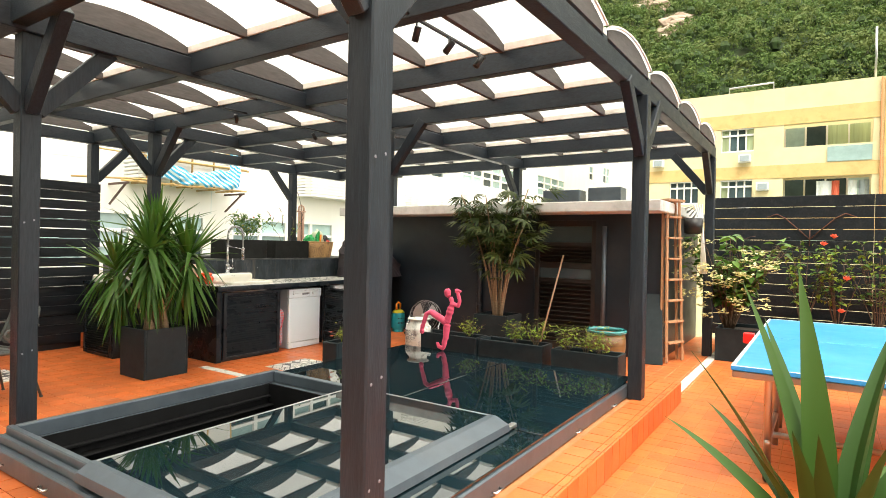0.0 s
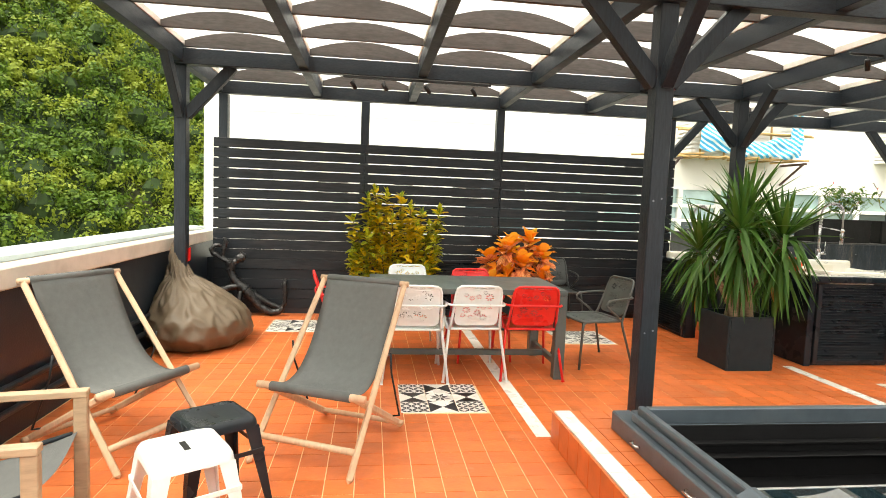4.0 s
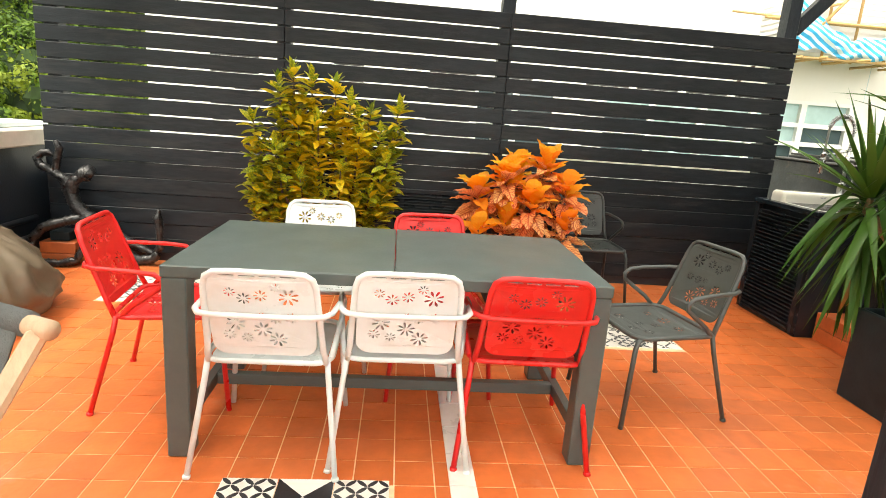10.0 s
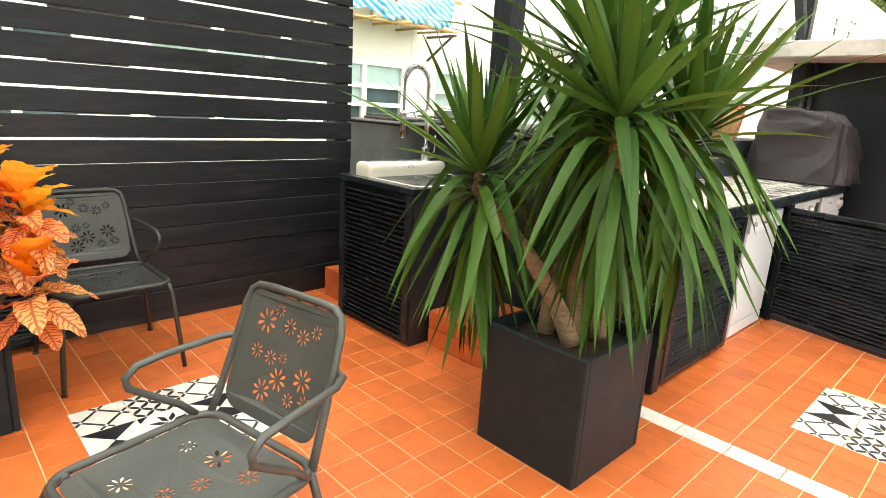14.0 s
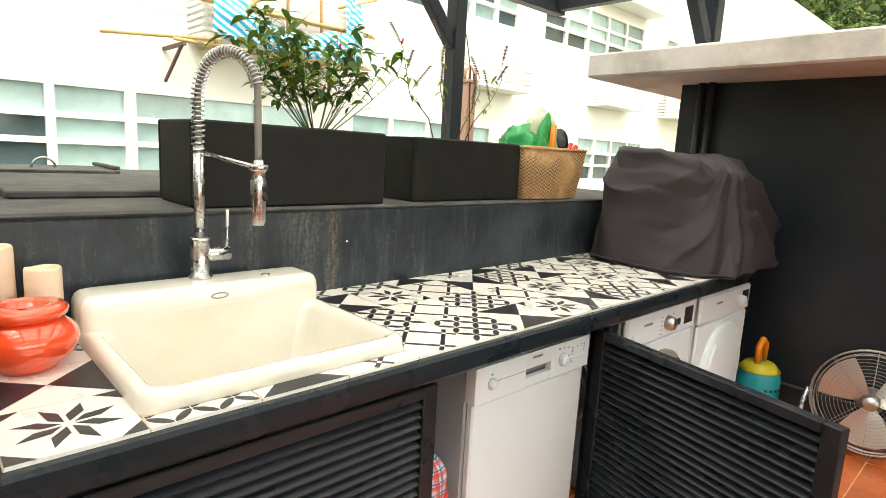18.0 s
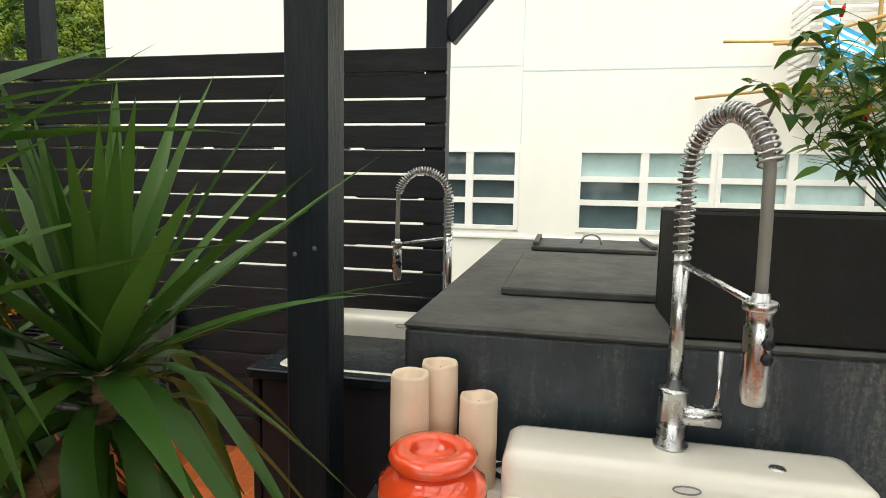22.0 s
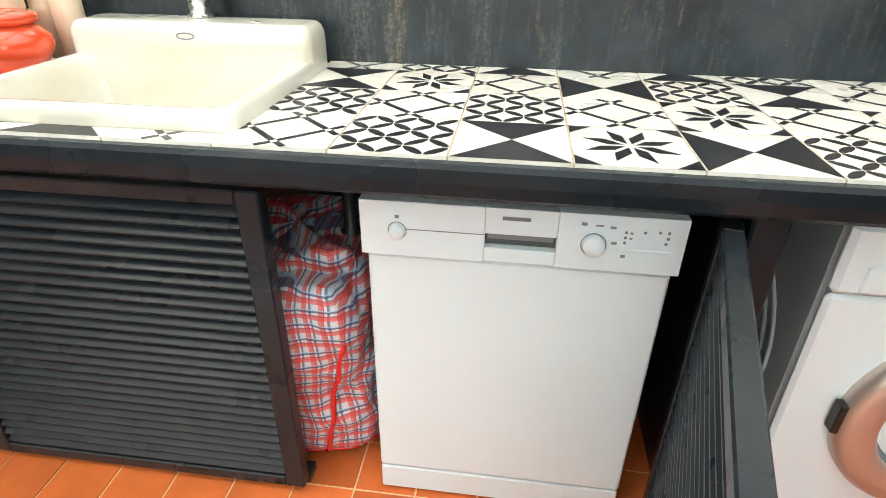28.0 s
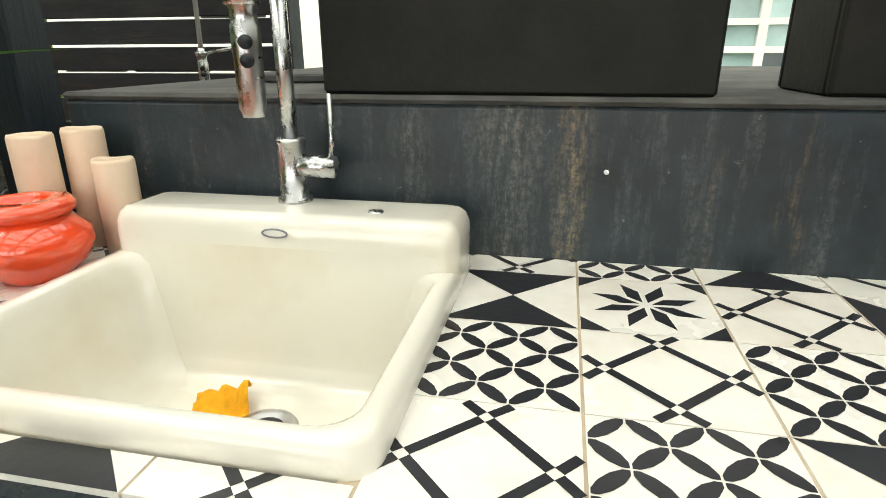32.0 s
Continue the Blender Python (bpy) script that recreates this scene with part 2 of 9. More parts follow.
def streaked_material():
    """Blue-black painted render with runs of lime and rust, and chalky specks."""
    m = material("weathered_dark_render", (0.0175, 0.0265, 0.0345), 0.42, spread=0.5, scale=9, stain=(0.062, 0.074, 0.086), amount=0.8, stain_scale=2.4, bump=0.4, bump_scale=40)
    nt = m.node_tree
    p = nt.nodes["Principled BSDF"]
    colour = p.inputs["Base Color"].links[0].from_socket
    coord = nt.nodes.new("ShaderNodeTexCoord")
    grit = nd(nt, "TexNoise", Scale=95.0, Detail=4.0, Roughness=0.7)
    nt.links.new(coord.outputs["Object"], grit.inputs["Vector"])
    grain = nd(nt, "MapRange", From_Min=0.4, From_Max=0.6, To_Min=0.15, To_Max=1.0)
    nt.links.new(grit.outputs["Fac"], grain.inputs["Value"])

    def gritty(socket):
        node = nt.nodes.new("ShaderNodeMath")
        node.operation = "MULTIPLY"
        nt.links.new(socket, node.inputs[0])
        nt.links.new(grain.outputs["Result"], node.inputs[1])
        return node.outputs[0]

    for stretch, scale, lo, hi, amount, rgb in (((1, 7, 1.1), 3.4, 0.52, 0.74, 0.5, (0.17, 0.18, 0.17)), ((1, 6, 0.9), 3.0, 0.6, 0.74, 0.6, (0.26, 0.18, 0.09)),
                                                ((1, 1, 1), 46.0, 0.66, 0.73, 0.7, (0.32, 0.31, 0.28)), ((1, 1.6, 1), 5.0, 0.55, 0.75, 0.35, (0.05, 0.07, 0.09))):
        mp = nd(nt, "Mapping", Scale=stretch)
        nt.links.new(coord.outputs["Object"], mp.inputs["Vector"])
        tex = nd(nt, "TexNoise", Scale=scale, Detail=6.0, Roughness=0.7)
        nt.links.new(mp.outputs["Vector"], tex.inputs["Vector"])
        mask = nd(nt, "MapRange", From_Min=lo, From_Max=hi, To_Max=amount)
        nt.links.new(tex.outputs["Fac"], mask.inputs["Value"])
        mix = nt.nodes.new("ShaderNodeMix")
        mix.data_type = "RGBA"
        mix.inputs["B"].default_value = (*rgb, 1)
        nt.links.new(gritty(mask.outputs["Result"]), mix.inputs[0])
        nt.links.new(colour, mix.inputs["A"])
        colour = mix.outputs["Result"]
    # two long runs below old fixing holes
    axes = nt.nodes.new("ShaderNodeSeparateXYZ")
    nt.links.new(coord.outputs["Object"], axes.inputs[0])
    runs = nd(nt, "Mapping", Scale=(1, 5, 1.0))
    nt.links.new(coord.outputs["Object"], runs.inputs["Vector"])
    wobble = nd(nt, "TexNoise", Scale=13.0, Detail=9.0, Roughness=0.75)
    nt.links.new(runs.outputs["Vector"], wobble.inputs["Vector"])
    for y, wide, rgb in ((5.013, 0.04, (0.38, 0.29, 0.16)), (4.9, 0.075, (0.24, 0.23, 0.2)), (4.72, 0.05, (0.18, 0.18, 0.17))):
        off = nt.nodes.new("ShaderNodeMath")
        off.operation = "SUBTRACT"
        off.inputs[1].default_value = y
        nt.links.new(axes.outputs[1], off.inputs[0])
        near = nt.nodes.new("ShaderNodeMath")
        near.operation = "ABSOLUTE"
        nt.links.new(off.outputs[0], near.inputs[0])
        edge = nd(nt, "MapRange", From_Min=wide, From_Max=0.0, To_Max=1.0)
        nt.links.new(near.outputs[0], edge.inputs["Value"])
        patchy = nd(nt, "MapRange", From_Min=0.42, From_Max=0.66, To_Max=0.8)
        nt.links.new(wobble.outputs["Fac"], patchy.inputs["Value"])
        both = nt.nodes.new("ShaderNodeMath")
        both.operation = "MULTIPLY"
        nt.links.new(edge.outputs["Result"], both.inputs[0])
        nt.links.new(patchy.outputs["Result"], both.inputs[1])
        mix = nt.nodes.new("ShaderNodeMix")
        mix.data_type = "RGBA"
        mix.inputs["B"].default_value = (*rgb, 1)
        nt.links.new(gritty(both.outputs[0]), mix.inputs[0])
        nt.links.new(colour, mix.inputs["A"])
        colour = mix.outputs["Result"]
    nt.links.new(colour, p.inputs["Base Color"])
    return m


def striped_material():
    """Woven plastic sheet in slanting blue and white stripes that waver with the folds."""
    m = material("blue_striped_tarpaulin", (0.03, 0.4, 0.72), 0.45, spread=0.2, scale=6, bump=0.4, bump_scale=12)
    nt = m.node_tree
    p = nt.nodes["Principled BSDF"]
    colour = p.inputs["Base Color"].links[0].from_socket
    coord = nt.nodes.new("ShaderNodeTexCoord")
    turned = nd(nt, "Mapping", Rotation=(0.5, 0, 0))
    nt.links.new(coord.outputs["Object"], turned.inputs["Vector"])
    wave = nd(nt, "TexWave", Scale=3.2, Distortion=1.5, Detail=2.0)
    wave.bands_direction = "Z"
    wave.inputs["Detail Scale"].default_value = 0.8
    nt.links.new(turned.outputs["Vector"], wave.inputs["Vector"])
    mask = nd(nt, "MapRange", From_Min=0.45, From_Max=0.62)
    nt.links.new(wave.outputs["Fac"], mask.inputs["Value"])
    mix = nt.nodes.new("ShaderNodeMix")
    mix.data_type = "RGBA"
    mix.inputs["B"].default_value = (0.66, 0.78, 0.82, 1)
    nt.links.new(mask.outputs["Result"], mix.inputs[0])
    nt.links.new(colour, mix.inputs["A"])
    nt.links.new(mix.outputs["Result"], p.inputs["Base Color"])
    return m


def panel_material():
    """Twin-wall polycarbonate: milky, lets daylight through."""
    m = bpy.data.materials.new("polycarbonate")
    m.use_nodes = True
    nt = m.node_tree
    out = nt.nodes["Material Output"]
    nt.nodes.remove(nt.nodes["Principled BSDF"])
    coord = nt.nodes.new("ShaderNodeTexCoord")
    dirt = nd(nt, "TexNoise", Scale=1.3, Detail=5.0, Roughness=0.65)
    nt.links.new(coord.outputs["Object"], dirt.inputs["Vector"])
    ramp_ = nt.nodes.new("ShaderNodeValToRGB")
    ramp_.color_ramp.elements[0].position, ramp_.color_ramp.elements[1].position = 0.35, 0.7
    ramp_.color_ramp.elements[0].color = (0.76, 0.76, 0.76, 1)
    ramp_.color_ramp.elements[1].color = (0.86, 0.855, 0.84, 1)
    nt.links.new(dirt.outputs["Fac"], ramp_.inputs["Fac"])
    tl = nt.nodes.new("ShaderNodeBsdfTranslucent")
    tr = nd(nt, "BsdfTransparent", Color=(0.8, 0.8, 0.795, 1))
    gl = nd(nt, "BsdfGlossy", Roughness=0.25)
    a = nt.nodes.new("ShaderNodeMixShader")
    a.inputs[0].default_value = 0.3
    b = nt.nodes.new("ShaderNodeMixShader")
    b.inputs[0].default_value = 0.08
    nt.links.new(ramp_.outputs["Color"], tl.inputs["Color"])
    nt.links.new(tl.outputs[0], a.inputs[1])
    nt.links.new(tr.outputs[0], a.inputs[2])
    nt.links.new(a.outputs[0], b.inputs[1])
    nt.links.new(gl.outputs[0], b.inputs[2])
    nt.links.new(b.outputs[0], out.inputs["Surface"])
    return m


TERRA = material("terracotta_tile", (0.62, 0.152, 0.042), 0.36, spec=0.36, spread=0.16, scale=9, each=0.14, stain=(0.45, 0.13, 0.06), amount=0.4,
                 stain_scale=1.1, bump=0.25, bump_scale=45, chalk=(0.58, 0.33, 0.22))
TERRA_STUFF = material("terracotta_tile_field", (0.62, 0.152, 0.042), 0.36, spec=0.36, spread=0.16, scale=9, each=0.14, stain=(0.45, 0.13, 0.06),
                       amount=0.4, stain_scale=1.1, bump=0.25, bump_scale=45, island=True, chalk=(0.58, 0.33, 0.22))
GROUT_DIM = material("orange_grout", (0.5, 0.19, 0.075), 0.85, spread=0.2, scale=20, stain=(0.3, 0.13, 0.06), amount=0.6, stain_scale=0.7)
GROUT_TAN = material("tan_grout", (0.5, 0.41, 0.3), 0.85, spread=0.2, scale=20, stain=(0.3, 0.24, 0.17), amount=0.6, stain_scale=3)
GROUT = material("cream_grout", (0.8, 0.56, 0.34), 0.85, spread=0.2, scale=20, stain=(0.45, 0.27, 0.15), amount=0.3, stain_scale=0.7)
WHITE_TILE = material("white_glazed_tile", (0.78, 0.76, 0.71), 0.3, spread=0.05, each=0.05, stain=(0.5, 0.42, 0.32), amount=0.4, stain_scale=4)
BLACK_TILE = material("black_glaze", (0.016, 0.017, 0.022), 0.35, spread=0.3, stain=(0.06, 0.06, 0.065), amount=0.5)
POST_PAINT = material("charcoal_stained_timber", (0.016, 0.0225, 0.0305), 0.43, spec=0.3, spread=0.35, scale=14, stretch=(6, 6, 0.7),
                      stain=(0.034, 0.04, 0.046), amount=0.5, bump=0.4, bump_scale=30, each=0.1)
BEAM_PAINT = material("charcoal_stained_beam", (0.0185, 0.0255, 0.034), 0.46, spec=0.32, spread=0.35, scale=14, stretch=(2, 2, 6),
                      stain=(0.04, 0.045, 0.05), amount=0.5, bump=0.4, bump_scale=30, each=0.12)
RIB_WOOD = material("weathered_brown_rib", (0.075, 0.066, 0.062), 0.7, spread=0.3, scale=12, stretch=(5, 1, 5), stain=(0.05, 0.045, 0.042), amount=0.6)
RAIL_WOOD = material("pale_batten", (0.74, 0.71, 0.65), 0.7, spread=0.12, stain=(0.5, 0.45, 0.38), amount=0.5)
COUNTER_BLACK = material("black_gloss_render", (0.0115, 0.0175, 0.0235), 0.27, spec=0.22, spread=0.3, scale=6, stain=(0.02, 0.027, 0.034), amount=0.7, stain_scale=2.0, bump=0.35,
                         bump_scale=55)
FENCE_PAINT = material("black_painted_board", (0.011, 0.0148, 0.0195), 0.45, spec=0.32, spread=0.4, scale=10, stretch=(4, 0.6, 4), stain=(0.032, 0.033, 0.034),
                       amount=0.7, bump=0.35, bump_scale=35, each=0.2)
WALL_BLACK = material("black_painted_render", (0.0135, 0.0205, 0.0295), 0.38, spread=0.25, scale=4, stain=(0.032, 0.034, 0.038), amount=0.8, stain_scale=1.2,
                      bump=0.3, bump_scale=70)
PLASTER_DARK = streaked_material()
PLASTER_TOP = material("dusty_dark_render", (0.066, 0.067, 0.065), 0.85, spread=0.5, scale=9, stain=(0.16, 0.15, 0.125), amount=0.6, stain_scale=2.2,
                       bump=0.6, bump_scale=35)
LINTEL = material("weathered_white_concrete", (0.72, 0.715, 0.69), 0.85, spread=0.12, scale=6, stain=(0.35, 0.34, 0.31), amount=0.6, bump=0.4)
COPING = material("cream_concrete_coping", (0.66, 0.61, 0.53), 0.8, spread=0.1, stain=(0.45, 0.4, 0.33), amount=0.5)
FLASHING = material("pale_blue_flashing", (0.56, 0.66, 0.68), 0.5, spread=0.1, stain=(0.4, 0.45, 0.45), amount=0.4)
FACADE = material("white_facade_paint", (0.8, 0.79, 0.75), 0.8, spread=0.04, scale=1.5, stain=(0.66, 0.62, 0.55), amount=0.35, stain_scale=0.35,
                  stretch=(1, 1, 0.3), bump=0.1)
FRAME_WHITE = material("white_window_frame", (0.8, 0.8, 0.78), 0.45, spread=0.05)
GLASS_FAR = material("pale_blinds_behind_glass", (0.36, 0.5, 0.5), 0.12, spread=0.15, scale=3, each=0.35, bump=0)
GLASS_DARK = material("dark_window_glass", (0.06, 0.09, 0.1), 0.06, spread=0.3, scale=1.2, each=0.4, bump=0)
ALU = material("slate_grey_aluminium", (0.094, 0.12, 0.145), 0.38, metal=0.35, spread=0.15, stain=(0.15, 0.16, 0.17), amount=0.4, bump=0.1)
POOL_GLASS = material("dark_tinted_glass", (0.005, 0.016, 0.022), 0.012, spread=0.1, bump=0, spec=0.9)
PLANTER = material("black_fibre_cement", (0.0145, 0.0235, 0.0285), 0.5, spec=0.22, spread=0.25, scale=12, stain=(0.028, 0.03, 0.034), amount=0.5, bump=0.25)
PLANTER_BOX = material("black_brown_fibre_cement", (0.0125, 0.0135, 0.013), 0.62, spec=0.2, spread=0.3, scale=14, stain=(0.03, 0.029, 0.026), amount=0.5, bump=0.3)
SOIL = material("potting_soil", (0.035, 0.024, 0.016), 0.95, spread=0.5, scale=30, bump=1.0, bump_scale=90)
WOOD_PALE = material("pale_beech", (0.58, 0.4, 0.26), 0.5, spread=0.2, scale=10, stretch=(5, 5, 0.8), stain=(0.4, 0.26, 0.16), amount=0.4)
TEAK = material("weathered_teak", (0.42, 0.31, 0.2), 0.6, spread=0.25, scale=10, stretch=(5, 0.8, 5), stain=(0.25, 0.18, 0.12), amount=0.5)
CANVAS = material("grey_canvas", (0.108, 0.114, 0.112), 0.85, spread=0.12, scale=25, bump=0.5, bump_scale=260, stain=(0.13, 0.135, 0.132), amount=0.4)
TABLE_GREY = material("grey_green_powder_coat", (0.082, 0.106, 0.102), 0.37, spread=0.1, scale=20, stain=(0.085, 0.09, 0.085), amount=0.4, bump=0.12,
                      bump_scale=140)
WHITE_METAL = material("white_enamel", (0.75, 0.805, 0.81), 0.32, spread=0.05, stain=(0.6, 0.55, 0.45), amount=0.25, stain_scale=6, bump=0.05)
RED_METAL = material("red_enamel", (0.72, 0.022, 0.022), 0.3, spread=0.1, stain=(0.55, 0.03, 0.025), amount=0.4, bump=0.05)
GREY_METAL = material("grey_enamel", (0.07, 0.078, 0.075), 0.4, spread=0.15, stain=(0.11, 0.115, 0.11), amount=0.4, bump=0.08)
DARK_METAL = material("black_enamel", (0.0145, 0.019, 0.0245), 0.3, spec=0.3, spread=0.2, stain=(0.04, 0.04, 0.042), amount=0.4, bump=0.05)
BLACK_PLASTIC = material("black_plastic", (0.012, 0.012, 0.013), 0.4, spread=0.2)
CHROME = material("chrome", (0.6, 0.61, 0.62), 0.28, metal=1.0, spread=0.08, stain=(0.5, 0.5, 0.48), amount=0.4, stain_scale=20, bump=0.03)
STEEL = material("galvanised_steel", (0.5, 0.5, 0.5), 0.35, metal=1.0, spread=0.12)
RUBBER = material("grey_hose", (0.22, 0.22, 0.2), 0.5, spread=0.1)
CERAMIC = material("cream_fireclay", (0.77, 0.745, 0.665), 0.12, spread=0.03, stain=(0.66, 0.58, 0.42), amount=0.5, stain_scale=3, bump=0.02, coat=0.6)
APPLIANCE = material("white_appliance_enamel", (0.68, 0.775, 0.835), 0.45, spread=0.012, bump=0.02)
APPLIANCE_SIDE = material("grey_appliance_side", (0.35, 0.41, 0.45), 0.4, spread=0.08, bump=0.05)
LABEL_GREY = material("grey_print", (0.2, 0.21, 0.24), 0.6, spread=0.05, bump=0)
CANDLE = material("ivory_wax", (0.78, 0.62, 0.47), 0.5, spread=0.06, stain=(0.66, 0.46, 0.32), amount=0.4, stain_scale=9, bump=0.3, bump_scale=25)
RED_GLAZE = material("orange_red_glaze", (0.9, 0.085, 0.025), 0.1, spread=0.05, bump=0.05, coat=1.0)


def wicker_material():
    """Plaited palm leaf: pale strips with dark ones woven in zigzags."""
    m = material("woven_palm_basket", (0.45, 0.27, 0.12), 0.65, spread=0.35, scale=60, stain=(0.3, 0.16, 0.06), amount=0.5, stain_scale=12, bump=0.9, bump_scale=110)
    nt = m.node_tree
    p = nt.nodes["Principled BSDF"]
    colour = p.inputs["Base Color"].links[0].from_socket
    coord = nt.nodes.new("ShaderNodeTexCoord")
    axes = nt.nodes.new("ShaderNodeSeparateXYZ")
    nt.links.new(coord.outputs["Object"], axes.inputs[0])

    def op(kind, a, b=0.0):
        node = nt.nodes.new("ShaderNodeMath")
        node.operation = kind
        for i, v in enumerate((a, b)):
            if isinstance(v, float):
                node.inputs[i].default_value = v
            else:
                nt.links.new(v, node.inputs[i])
        return node.outputs[0]

    along = op("ADD", axes.outputs[0], axes.outputs[1])
    zig = op("ABSOLUTE", op("SUBTRACT", op("FRACT", op("MULTIPLY", along, 26.0)), 0.5))
    step = op("FRACT", op("ADD", op("MULTIPLY", axes.outputs[2], 60.0), op("MULTIPLY", zig, 2.0)))
    dark = op("LESS_THAN", step, 0.42)
    field = nd(nt, "TexNoise", Scale=7.0, Detail=2.0)
    nt.links.new(coord.outputs["Object"], field.inputs["Vector"])
    zone = nd(nt, "MapRange", From_Min=0.42, From_Max=0.52, To_Max=0.85)
    nt.links.new(field.outputs["Fac"], zone.inputs["Value"])
    mix = nt.nodes.new("ShaderNodeMix")
    mix.data_type = "RGBA"
    mix.inputs["B"].default_value = (0.045, 0.03, 0.02, 1)
    nt.links.new(op("MULTIPLY", dark, zone.outputs["Result"]), mix.inputs[0])
    nt.links.new(colour, mix.inputs["A"])
    nt.links.new(mix.outputs["Result"], p.inputs["Base Color"])
    return m


WICKER = wicker_material()
COVER = material("charcoal_nylon_cover", (0.036, 0.031, 0.038), 0.6, spec=0.35, spread=0.12, scale=40, bump=0.3, bump_scale=300, stain=(0.045, 0.04, 0.04), amount=0.5)
BEANBAG = material("olive_brown_nylon", (0.12, 0.088, 0.055), 0.5, spread=0.12, scale=20, bump=0.25, bump_scale=200, stain=(0.15, 0.112, 0.075), amount=0.5)
PINK = material("pink_papier_mache", (0.85, 0.1, 0.2), 0.55, spread=0.12, scale=25, stain=(0.7, 0.06, 0.14), amount=0.5, bump=0.7, bump_scale=45)
BRONZE = material("black_wire_figure", (0.012, 0.012, 0.013), 0.32, spread=0.5, scale=60, stain=(0.12, 0.12, 0.12), amount=0.7, stain_scale=40, bump=1.0,
                  bump_scale=60)
BLUE_TOP = material("blue_table_tennis_top", (0.02, 0.25, 0.62), 0.35, spread=0.05, stain=(0.03, 0.3, 0.66), amount=0.3, bump=0.05)
BRICK_ORANGE = material("orange_glazed_brick", (0.5, 0.12, 0.035), 0.5, spread=0.2, each=0.15, stain=(0.3, 0.1, 0.05), amount=0.5)
LADDER_WOOD = material("weathered_fir", (0.44, 0.24, 0.13), 0.65, spread=0.3, scale=12, stretch=(5, 5, 0.7), stain=(0.25, 0.15, 0.1), amount=0.6)
DARK_WOOD = material("dark_stained_door", (0.019, 0.016, 0.015), 0.45, spread=0.3, scale=10, stretch=(1, 4, 4), stain=(0.03, 0.024, 0.02), amount=0.5)
BAMBOO = material("bamboo_pole", (0.55, 0.36, 0.14), 0.5, spread=0.2, each=0.25, stain=(0.35, 0.2, 0.08), amount=0.5)
TARP = striped_material()
PANEL = panel_material()
LEAF_YUCCA = leaf_material("yucca_leaf", (0.036, 0.108, 0.018), (0.09, 0.2, 0.034), 0.36, through=0.26)
LEAF_DRY = leaf_material("dry_leaf", (0.36, 0.24, 0.05), (0.42, 0.3, 0.1), 0.6)
LEAF_SPOTTED = leaf_material("green_spotted_leaf", (0.1, 0.21, 0.022), (0.3, 0.38, 0.035), 0.33, veins=130.0, vein_colour=(0.8, 0.66, 0.03), speckle=0.75, through=0.4)
LEAF_GOLD = leaf_material("gold_spotted_leaf", (0.3, 0.33, 0.025), (0.9, 0.66, 0.04), 0.33, veins=130.0, vein_colour=(0.96, 0.66, 0.03), speckle=0.9, through=0.42)
LEAF_GREEN = leaf_material("green_leaf", (0.035, 0.1, 0.02), (0.09, 0.18, 0.03), 0.42)
LEAF_ORANGE = leaf_material("orange_croton_leaf", (0.99, 0.7, 0.07), (0.99, 0.33, 0.035), 0.3, veins=30.0, vein_colour=(0.92, 0.26, 0.03), speckle=0.3, through=0.58, chevron=52.0)
LEAF_VEINED = leaf_material("red_veined_croton_leaf", (0.99, 0.66, 0.26), (0.96, 0.4, 0.16), 0.3, veins=42.0, vein_colour=(0.46, 0.022, 0.012), speckle=0.72, chevron=64.0, through=0.48)
LEAF_AGAVE = leaf_material("agave_leaf", (0.024, 0.066, 0.01), (0.05, 0.115, 0.018), 0.55, through=0.05)
LEAF_CHILI = leaf_material("chili_leaf", (0.06, 0.15, 0.025), (0.13, 0.25, 0.035), 0.42)
LEAF_LIGHT = leaf_material("fresh_green_leaf", (0.12, 0.24, 0.03), (0.3, 0.36, 0.04), 0.45)
LEAF_WOODS = leaf_material("woodland_leaf", (0.045, 0.1, 0.012), (0.13, 0.21, 0.02), 0.6, veins=0.3, vein_colour=(0.3, 0.34, 0.03), speckle=0.55, through=0.25)
LEAF_FAR = leaf_material("far_woodland_leaf", (0.05, 0.1, 0.026), (0.12, 0.18, 0.045), 0.75, veins=0.2, vein_colour=(0.19, 0.2, 0.07), speckle=0.4, through=0.25)
CHAIR_DARK = material("dark_grey_enamel", (0.035, 0.04, 0.039), 0.35, spread=0.15, stain=(0.06, 0.065, 0.06), amount=0.4, bump=0.05)
FLOWER_PINK = leaf_material("pink_petal", (0.85, 0.16, 0.1), (0.85, 0.25, 0.16), 0.6)
FLOWER_CREAM = leaf_material("cream_petal", (0.7, 0.68, 0.4), (0.6, 0.62, 0.3), 0.6)
CHILI = material("red_chili", (0.7, 0.03, 0.015), 0.25, spread=0.1)
BARK = material("pale_bark", (0.3, 0.2, 0.12), 0.85, spread=0.35, scale=20, stretch=(1, 1, 4), bump=1.0, bump_scale=40)
TWIG = material("brown_twig", (0.12, 0.075, 0.05), 0.8, spread=0.3, scale=20, bump=0.6)


